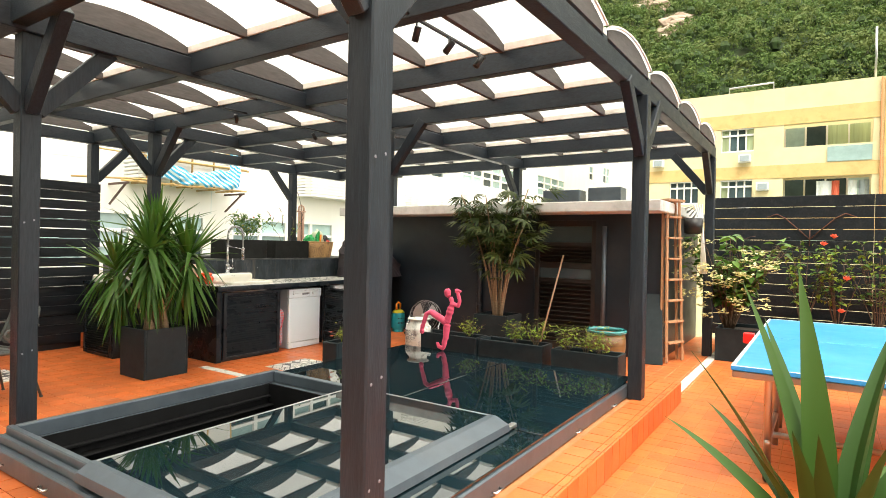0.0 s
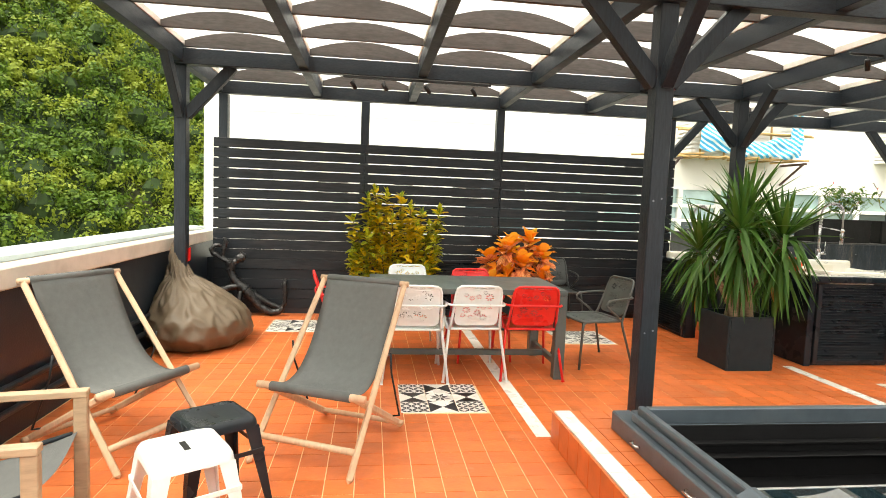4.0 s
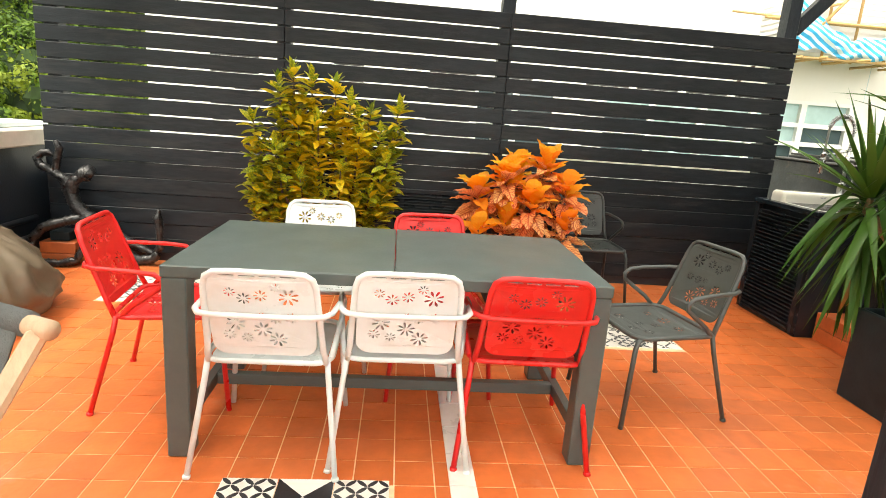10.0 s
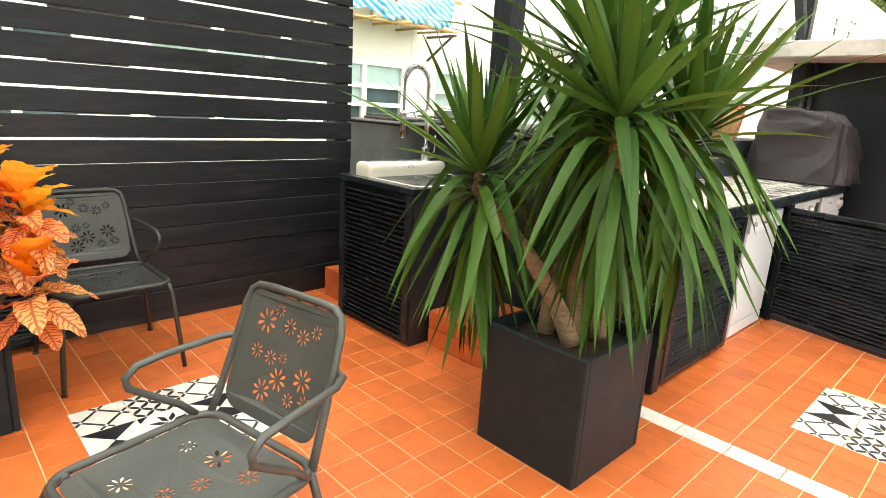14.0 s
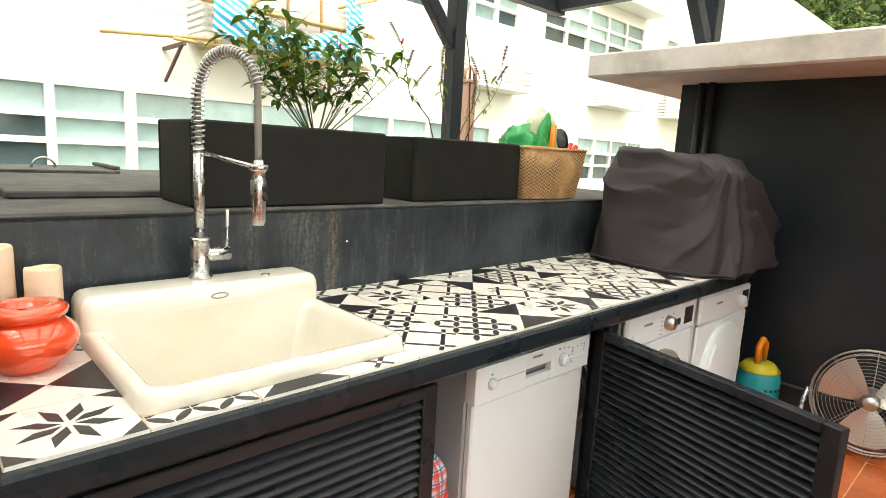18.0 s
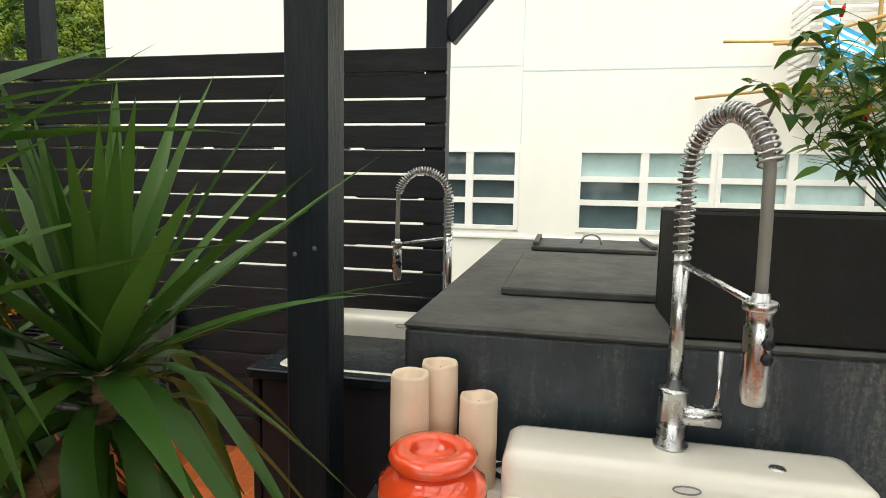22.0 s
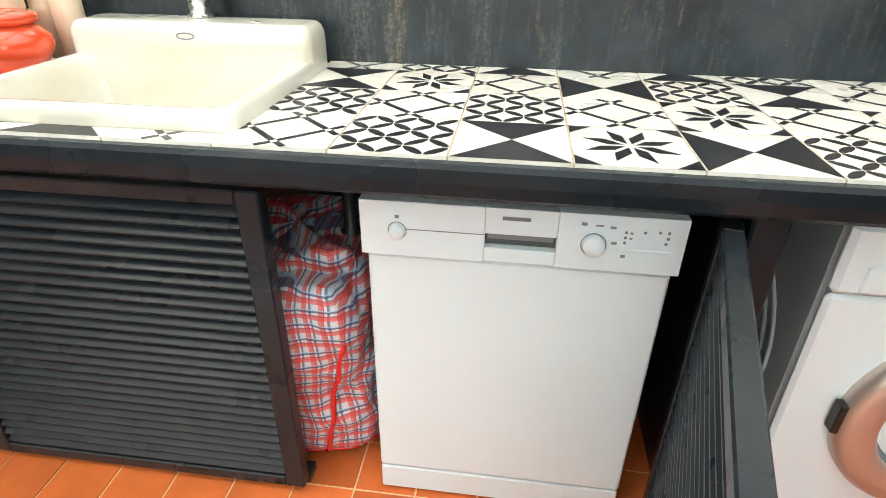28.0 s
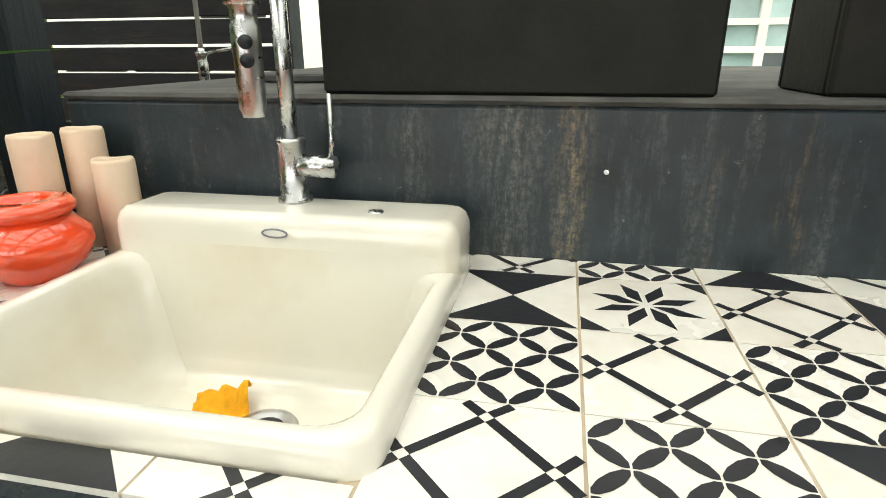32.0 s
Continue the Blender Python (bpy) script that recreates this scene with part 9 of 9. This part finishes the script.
for k in range(46):
    p = Vector((-0.94 + rnd(-0.58, 0.55), 7.95 + rnd(-0.15, 0.25), 1.06 + rnd(-0.5, 0.46)))
    fl = thing("flower_cluster", "flat cluster of small cream flowers on the shrub", "flower", Matrix.Translation(p), "cream flower clusters")
    for j in range(13):
        ob = part("petal", CREAM, None, fl)
        ob.matrix_local = aim((rnd(-.07, .07), rnd(-.05, .05), rnd(-.025, .025)), (rnd(-1, 1), rnd(-1, 1), rnd(0, .6)))
square_pot(-0.3, 1.6, 9.2, 9.6, 0.0, 0.4, "long black planter with rose bushes")
ROSE_LEAF = [leaf_mesh("leaf", 0.06, 0.032, LEAF_GREEN, 0.2, 0.3), leaf_mesh("leaf", 0.055, 0.03, LEAF_LIGHT, 0.2, 0.4)]
for x in (-0.1, 0.3, 0.75, 1.2):
    bush("rose_bush", "thorny rose bush with salmon flowers", "plant", (x, 9.4, 0.36), 1.2, 11, 26, ROSE_LEAF, (0.42, 0.3), TWIG, 0.007, None, 0.1, (0.9, 1.6))
for x, z in ((0.23, 1.6), (0.12, 1.5), (0.38, 1.05), (0.33, 0.62), (0.9, 1.3)):
    rose = thing("rose", "open salmon-pink rose on a thorny bush", "flower", at(x, 9.12, z), "roses")
    for j in range(10):
        ob = part("petal", leaf_mesh("petal", 0.07, 0.06, FLOWER_PINK, 0.4, -0.3, 4) if j == 0 else rose.children[0].data, None, rose)
        ob.matrix_local = aim((0, 0, 0), (math.cos(j * 2.4), math.sin(j * 2.4), 0.3 + 0.12 * j))

square_pot(-0.12, 0.38, 1.98, 2.48, 0.0, 0.36, "black planter with a spiky agave")
AGAVE = [strap_leaf("leaf", 1.0, 0.115, 0.2, LEAF_AGAVE, n=14), strap_leaf("leaf", 1.0, 0.125, 0.4, LEAF_AGAVE, n=14), strap_leaf("leaf", 1.0, 0.15, 0.1, LEAF_AGAVE, n=14)]
agave = thing("agave", "large agave with stiff broad pointed green leaves", "plant", at(0.16, 2.23, 0.33))
for k, (az, el, long) in enumerate(((176, 46, 0.64), (173, 62, 0.78), (169, 79, 0.95), (140, 86, 0.98), (23, 84, 0.95), (200, 62, 0.46), (235, 72, 0.5), (8, 64, 0.88), (-22, 60, 0.8),
                                    (42, 56, 0.82), (72, 62, 0.88), (100, 58, 0.8), (125, 70, 0.84), (-60, 70, 0.55), (-105, 74, 0.5), (150, 52, 0.62), (-5, 42, 0.7), (60, 40, 0.7))):
    az, el = radians(az), radians(el)
    ob = part("leaf", AGAVE[2 if long < 0.6 else (0 if el > 1.05 else 1)], None, agave)
    ob.matrix_local = aim((math.cos(az) * 0.04, math.sin(az) * 0.04, 0.06), (math.cos(az) * math.cos(el), math.sin(az) * math.cos(el), math.sin(el)), rnd(-0.4, 0.4), long)


# ---- spot lamps on the beams ----
def spot(x, y, z, rz, tilt_=35):
    s = thing("spot_lamp", "small black spotlight on a track under the beam", "lamp", at(x, y, z, rz) @ Matrix.Scale(0.7, 4), "track spotlights")
    bm = bmesh.new()
    tube(bm, [(0, 0, 0.0), (0, 0, -0.07)], 0.008, 8)
    part("stem", bm, BLACK_PLASTIC, s, "", True)
    bm = bmesh.new()
    m = Matrix.Translation((0, 0, -0.09)) @ Matrix.Rotation(radians(tilt_), 4, "X")
    lathe(bm, [(0, 0.06), (0.028, 0.06), (0.03, 0.055), (0.03, -0.06), (0.026, -0.06), (0.024, -0.04), (0, -0.04)], 18, m)
    part("head", bm, BLACK_PLASTIC, s, "", True)
    bm = bmesh.new()
    lathe(bm, [(0, -0.039), (0.022, -0.039), (0.023, -0.037)], 14, m)
    part("lens", bm, WHITE_METAL, s, "", True)


for x, y, z, rz in ((-6.38, -0.4, 2.6, 20), (-6.38, -0.1, 2.6, -30), (-6.38, 0.32, 2.6, 0), (-6.38, 0.78, 2.6, 10), (-1.86, 2.64, 2.68, 60), (-1.82, 2.92, 2.68, 120),
                    (-1.8, 3.25, 2.68, 150), (-4.75, 3.56, 2.68, 40), (-4.75, 4.6, 2.68, -20), (-4.75, 5.6, 2.68, 30)):
    spot(x, y, z, rz)
track = thing("lamp_track", "black lighting track fixed to the pergola", "track")
boxes("rail", BLACK_PLASTIC, [(-6.39, -6.37, -0.5, 0.95, 2.601, 2.625)], track, 0.002)
boxes("rail", BLACK_PLASTIC, [(-1.85, -1.83, 2.5, 3.4, 2.683, 2.7)], track, 0.002)
boxes("rail", BLACK_PLASTIC, [(-4.76, -4.74, 3.4, 5.8, 2.683, 2.7)], track, 0.002)

# ---- bamboo scaffold with tarpaulin on the white facade ----
scaffold = thing("bamboo_scaffold", "bamboo scaffold wrapped in blue and white striped tarpaulin", "scaffold")


def pole(a, b, r=0.035):
    bm = bmesh.new()
    tube(bm, [a, b], r, 7)
    part("pole", bm, BAMBOO, scaffold, "", True)


for x in (-13.72, -13.62):
    for z in (2.82, 3.42, 4.08):
        pole((x, 7.2 + rnd(-0.3, 0.2), z + rnd(-0.04, 0.04)), (x, 10.3 + rnd(-0.1, 0.4), z + rnd(-0.04, 0.04)), 0.026)
for k in range(5):
    y = 7.62 + 0.6 * k
    pole((-13.66 + rnd(-0.04, 0.04), y + rnd(-0.06, 0.06), 2.75), (-13.66 + rnd(-0.04, 0.04), y + rnd(-0.1, 0.1), 5.2 + rnd(-0.3, 0.3)), 0.026)
    pole((-14.45, y, 2.8 + rnd(-0.03, 0.03)), (-13.45 + rnd(-0.25, 0.2), y + rnd(-0.2, 0.2), 2.8), 0.026)
pole((-13.6, 7.9, 3.2), (-13.6, 9.0, 4.5), 0.028)
pole((-13.6, 7.4, 3.5), (-13.6, 8.35, 3.75), 0.024)
pole((-13.62, 6.35, 3.46), (-13.62, 8.6, 3.42), 0.02)
pole((-13.6, 9.7, 3.75), (-13.6, 10.5, 4.05), 0.026)
pole((-14.4, 6.2, 2.84), (-13.5, 7.6, 2.86), 0.024)
for y in (7.1, 10.35):
    bm = bmesh.new()
    bar(bm, (-14.5, y, 2.74), (-13.6, y, 2.74), 0.05, 0.05, 0)
    bar(bm, (-14.47, y, 2.25), (-13.7, y, 2.74), 0.04, 0.04, 0)
    part("bracket", bm, material("rusty_bracket", (0.1, 0.06, 0.05), 0.7), scaffold)


def tarp(y0, y1, low, high, seed):
    """A slack sheet between two heights that are functions of the way along, with soft folds."""
    bm = bmesh.new()
    grid(bm, lambda u, v: Vector((-13.58 + 0.07 * noise.noise(Vector((u * 5, v * 3, seed))) + 0.05 * math.sin(math.pi * v), y0 + (y1 - y0) * u + 0.05 * noise.noise(Vector((u * 3, v * 6, seed + 4))),
                                  low(u) + (high(u) - low(u)) * v + 0.03 * math.sin(u * 19 + seed))), 36, 14)
    part("tarpaulin", bm, TARP, scaffold, "slack blue and white striped tarpaulin", True)


tarp(7.5, 8.9, lambda u: 2.95 - 0.05 * u, lambda u: 4.02 - 1.0 * u ** 0.6, 1)
tarp(8.35, 10.1, lambda u: 2.84, lambda u: 3.08 + 0.32 * u, 2)
tarp(9.82, 10.16, lambda u: 2.9, lambda u: 4.06 - 0.2 * u, 3)

# salmon post beyond the block
SALMON = material("salmon_timber", (0.58, 0.36, 0.27), 0.7, spread=0.2, scale=14, stretch=(4, 4, 0.6), stain=(0.42, 0.25, 0.19), amount=0.5)
post_ = thing("wooden_post", "salmon-painted timber post with a domed slatted cap", "post", at(-8.27, 7.63))
boxes("shaft", SALMON, [(-0.05, 0.05, -0.05, 0.05, 0.0, 1.98)], post_, 0.012)
boxes("collar", SALMON, [(-0.062, 0.062, -0.062, 0.062, 1.982, 2.01)], post_, 0.006)
for k in range(8):
    a = 2 * math.pi * k / 8
    bm = bmesh.new()
    tube(bm, [(math.cos(a) * 0.056, math.sin(a) * 0.056, 2.008), (math.cos(a) * 0.056, math.sin(a) * 0.056, 2.06), (math.cos(a) * 0.04, math.sin(a) * 0.04, 2.1), (0, 0, 2.118)],
         [0.011, 0.011, 0.01, 0.006], 6)
    part("slat", bm, SALMON, post_, "", True)
bm = bmesh.new()
lathe(bm, [(0, 2.112), (0.018, 2.114), (0.014, 2.13), (0, 2.136)], 12)
part("finial", bm, SALMON, post_, "", True)
bm = bmesh.new()
tube(bm, [(-7.86, 7.07, 2.3), (-7.95, 7.2, 2.36), (-8.1, 7.4, 2.3), (-8.22, 7.58, 2.1), (-8.21, 7.6, 1.6), (-8.212, 7.6, 0.9)], 0.005, 6)
tagged(part("cable", bm, BLACK_PLASTIC, None, "", True), "thin black cable looped from the pergola post", "cable")

# units on the shed roof
for x0, x1, y0, z1 in ((-3.6, -3.0, 8.4, 2.3), (-2.9, -2.4, 8.5, 2.33)):
    ac = thing("outdoor_unit", "grey air-conditioner unit lying on the shed roof", "air conditioner", group="units on the shed roof")
    boxes("casing", ALU, [(x0, x1, y0, y0 + 0.3, 2.03, z1)], ac, 0.01)
    boxes("foot", BLACK_PLASTIC, [(x0 + 0.05, x0 + 0.1, y0, y0 + 0.3, 2.0, 2.029), (x1 - 0.1, x1 - 0.05, y0, y0 + 0.3, 2.0, 2.029)], ac, 0)
bm = bmesh.new()
box(bm, -3.75, -2.2, 7.9, 8.2, 2.001, 2.07, 0.01)
tagged(part("roof_boards", bm, LADDER_WOOD, None), "brown boards stacked on the shed roof", "boards")

# ---- yellow apartment building ----
YB = 32.0
yellow = thing("yellow_building", "pale yellow apartment block with orange bands, balconies and air conditioners", "building")
YELLOW = material("pale_yellow_paint", (0.78, 0.68, 0.43), 0.8, spread=0.06, scale=1.5, stain=(0.6, 0.48, 0.25), amount=0.35, stain_scale=0.4, bump=0.1)
ORANGE_BAND = material("orange_band_paint", (0.72, 0.5, 0.22), 0.8, spread=0.08, scale=1.5, stain=(0.5, 0.3, 0.1), amount=0.4, bump=0.1)
HOLES = [(-4.3, -2.82, 6.37, 7.55), (-1.56, 1.9, 6.45, 7.55), (-4.3, -2.86, 3.8, 4.98), (-1.56, 1.87, 3.7, 4.98), (-6.75, -5.34, 3.8, 5.0), (-6.75, -5.34, 6.37, 7.55),
         (-4.3, -2.86, 1.2, 2.4), (-1.56, 1.87, 1.1, 2.4), (3.0, 5.5, 3.7, 4.98), (3.0, 5.5, 6.45, 7.55)]
xs = sorted({-8.4, 9.0, *[h[0] for h in HOLES], *[h[1] for h in HOLES]})
for a, b in zip(xs, xs[1:]):
    z = -14.0
    for lo, hi in sorted((h[2], h[3]) for h in HOLES if h[0] < (a + b) / 2 < h[1]) + [(9.35, 9.35)]:
        boxes("wall", YELLOW, [(a, b, YB, YB + 0.3, z, lo)], yellow, 0)
        z = hi
boxes("body", YELLOW, [(-8.4, 9.0, YB + 1.6, YB + 10, -14, 9.3)], yellow, 0)
boxes("side_wall", YELLOW, [(-8.4, -8.1, YB + 0.3, YB + 1.6, -14, 9.3)], yellow, 0)
for z0, z1 in ((7.55, 8.25), (5.0, 5.62), (2.42, 3.05)):
    boxes("band", ORANGE_BAND, [(-8.42, 2.15, YB - 0.03, YB - 0.002, z0, z1)], yellow, 0)
boxes("corner_strip", ORANGE_BAND, [(2.3, 2.6, YB - 0.05, YB - 0.002, -14, 9.3)], yellow, 0)
bm = bmesh.new()
tube(bm, [(2.2, YB - 0.1, -5), (2.2, YB - 0.1, 9.3)], 0.06, 8)
part("rain_pipe", bm, material("orange_pipe", (0.45, 0.2, 0.08), 0.7), yellow, "", True)
CURTAIN = material("green_curtain", (0.35, 0.42, 0.25), 0.9, spread=0.3, scale=1.0, stretch=(6, 1, 0.3), each=0.4)
for x0, x1, z0, z1 in HOLES:
    wide = x1 - x0 > 2
    win = part("balcony" if wide else "window", mesh("window", bmesh.new()), None, yellow)
    depth = 1.1 if wide else 0.15
    n = 4 if wide else 4
    for i in range(n):
        a, b = x0 + (x1 - x0) * i / n, x0 + (x1 - x0) * (i + 1) / n
        boxes("pane", random.choice((GLASS_DARK, CURTAIN, GLASS_DARK, GLASS_FAR)), [(a + 0.04, b - 0.04, YB + depth, YB + depth + 0.05, z0, z1)], win, 0)
        boxes("window_frame", FRAME_WHITE, [(a - 0.03, a + 0.04, YB + depth - 0.05, YB + depth - 0.01, z0, z1)], win, 0)
    if not wide:
        boxes("window_frame", FRAME_WHITE, [(x0, x1, YB + 0.08, YB + 0.12, z0 + (z1 - z0) * 0.68, z0 + (z1 - z0) * 0.76), (x0, x1, YB + 0.02, YB + 0.12, z0, z0 + 0.08),
                                            (x0, x1, YB + 0.02, YB + 0.12, z1 - 0.06, z1)], win, 0)
boxes("balcony_rail", GLASS_FAR, [(0.2, 1.88, YB - 0.06, YB - 0.02, 5.66, 6.35)], yellow, 0)
for x, z in ((-3.2, 6.0), (-2.4, 4.58), (-7.3, 6.0), (-3.2, 3.4)):
    ac = part("window_unit", mesh("window_unit", bmesh.new()), None, yellow)
    boxes("casing", FRAME_WHITE, [(x - 0.27, x + 0.27, YB - 0.35, YB - 0.003, z - 0.2, z + 0.2)], ac, 0.02)
    boxes("grille", APPLIANCE_SIDE, [(x - 0.2, x + 0.2, YB - 0.37, YB - 0.352, z - 0.14, z + 0.14)], ac, 0.0)
for x, w, mat in ((0.1, 0.6, WHITE_METAL), (0.55, 0.3, FLOWER_PINK), (1.2, 0.35, WHITE_METAL), (1.62, 0.4, APPLIANCE_SIDE)):
    bm = bmesh.new()
    grid(bm, lambda u, v: Vector((x - w / 2 + w * u, YB + 0.3 + 0.05 * math.sin(u * 9), 4.8 - 0.7 * v)), 10, 4)
    part("laundry", bm, mat, yellow, "washing hung on the balcony")
bm = bmesh.new()
tube(bm, [(-4.0, YB + 0.2, 9.3), (-4.0, YB + 0.2, 9.65), (-2.05, YB + 0.2, 9.7), (-2.05, YB + 0.2, 9.3)], 0.05, 6)
tube(bm, [(1.95, YB + 0.3, 9.3), (1.95, YB + 0.3, 11.7)], 0.05, 6)
part("roof_rail", bm, STEEL, yellow, "", True)

# black louvred vent low on the fence behind the planters
vent = louvre_door("wall_vent", 1.5, 0.66, "black louvred vent screen low on the timber fence", 26)
vent["category"] = "vent"
vent.matrix_world = at(-7.8, 0.55, 0.06)


# ---- floor tiles, last ----
TILE = 0.15
FLOOR_TILE = tile_mesh("floor_tile", TILE - 0.0036, TILE - 0.0036, 0.01, (TERRA,))


def lay_floor(parent, x0, x1, y0, y1, z, near):
    """Square tiles on the terrace grid; those near the line walked are single parts, the rest one field."""
    verts, faces, singles = [], [], 0
    g = 0.001
    i0, i1 = math.floor((x0 + 5.2) / TILE), math.ceil((x1 + 5.2) / TILE)
    j0, j1 = math.floor((y0 - 0.06) / TILE), math.ceil((y1 - 0.06) / TILE)
    for i in range(i0, i1):
        for j in range(j0, j1):
            a, b = max(x0, -5.2 + i * TILE), min(x1, -5.2 + (i + 1) * TILE)
            c, d = max(y0, 0.06 + j * TILE), min(y1, 0.06 + (j + 1) * TILE)
            if b - a < 0.012 or d - c < 0.012:
                continue
            cx, cy = (a + b) / 2, (c + d) / 2
            if z < 0.1 and any(abs(cx - mx) < 0.3 and abs(cy - my) < 0.3 for mx, my in MATS):
                continue
            if z < 0.1 and -3.9 < cx < -1.02 and 1.0 < cy < 5.55:
                continue
            if z > 0.1 and HX0 + 0.02 < cx < HX1 - 0.02 and HY0 + 0.02 < cy < HY1 - 0.02:
                continue
            e = rnd(-0.0006, 0.0006)
            if b - a > TILE - 0.001 and d - c > TILE - 0.001 and near(cx, cy) and singles < 300:
                ob = part("floor_tile", FLOOR_TILE, None, parent)
                ob.location = (cx, cy, z + e)
                singles += 1
                continue
            k = len(verts)
            w, v = (b - a) / 2 - 0.0018, (d - c) / 2 - 0.0018
            for r, zz in ((0, z - 0.01), (g, z + e)):
                verts += [(cx - w + r, cy - v + r, zz), (cx + w - r, cy - v + r, zz), (cx + w - r, cy + v - r, zz), (cx - w + r, cy + v - r, zz)]
            faces.append((k + 4, k + 5, k + 6, k + 7))
            for q in range(4):
                faces.append((k + q, k + (q + 1) % 4, k + 4 + (q + 1) % 4, k + 4 + q))
    me = bpy.data.meshes.new("tile_field")
    me.from_pydata(verts, [], faces)
    me.materials.append(TERRA_STUFF)
    tagged(part("tile_field", me, None, parent), "orange terracotta floor tiles", "", "", "stuff")


lay_floor(floor, -8.05, 3.0, -2.2, 10.0, 0.0, lambda x, y: (-5.6 < x < -3.9 and 3.0 < y < 5.6 and (x + 4.7) ** 2 + (y - 4.6) ** 2 < 4))
lay_floor(platform, -3.98, -0.96, 0.95, 5.6, ZP, lambda x, y: y < 1.25)
for x0, x1, y0, y1, z in STRIPS:
    long_x = (x1 - x0) > (y1 - y0)
    n = round(max(x1 - x0, y1 - y0) / 0.2)
    for k in range(n):
        if long_x:
            a, b, c, d = x0 + (x1 - x0) * k / n, x0 + (x1 - x0) * (k + 1) / n, y0, y1
        else:
            a, b, c, d = x0, x1, y0 + (y1 - y0) * k / n, y0 + (y1 - y0) * (k + 1) / n
        boxes("border_tile", WHITE_TILE, [(a + 0.002, b - 0.002, c, d, z - 0.008, z + 0.004)], floor if z < 0.1 else platform, 0.002)
for mx, my in MATS:
    for i in range(3):
        for j in range(3):
            if (i, j) == (1, 1):
                kind = 1
            elif (i + j) % 2 == 0:
                kind = 2 if (mx, my) == MATS[0] else 3
            else:
                kind = 0 if (mx, my) == MATS[0] or (i != 1) != ((mx, my) == MATS[3]) else 2
            lay_tile(floor, kind, mx - 0.2 + 0.2 * i, my - 0.2 + 0.2 * j, 0.002, 1 if (i, j) in ((1, 0), (1, 2)) else 0)
# risers of the platform
for k in range(20):
    a = -3.98 + 3.02 * k / 20
    boxes("riser_tile", TERRA, [(a + 0.002, a + 3.02 / 20 - 0.002, 0.936, 0.949, 0.004, ZP - 0.004)], platform, 0.002)
for k in range(29):
    a = 1.3 + 4.3 * k / 29
    boxes("riser_tile", TERRA, [(-0.959, -0.946, a + 0.002, a + 4.3 / 29 - 0.002, 0.004, ZP - 0.004)], platform, 0.002)
    boxes("riser_tile", TERRA, [(-3.924, -3.911, a + 0.002, a + 4.3 / 29 - 0.002, 0.004, ZP - 0.004)], platform, 0.002)
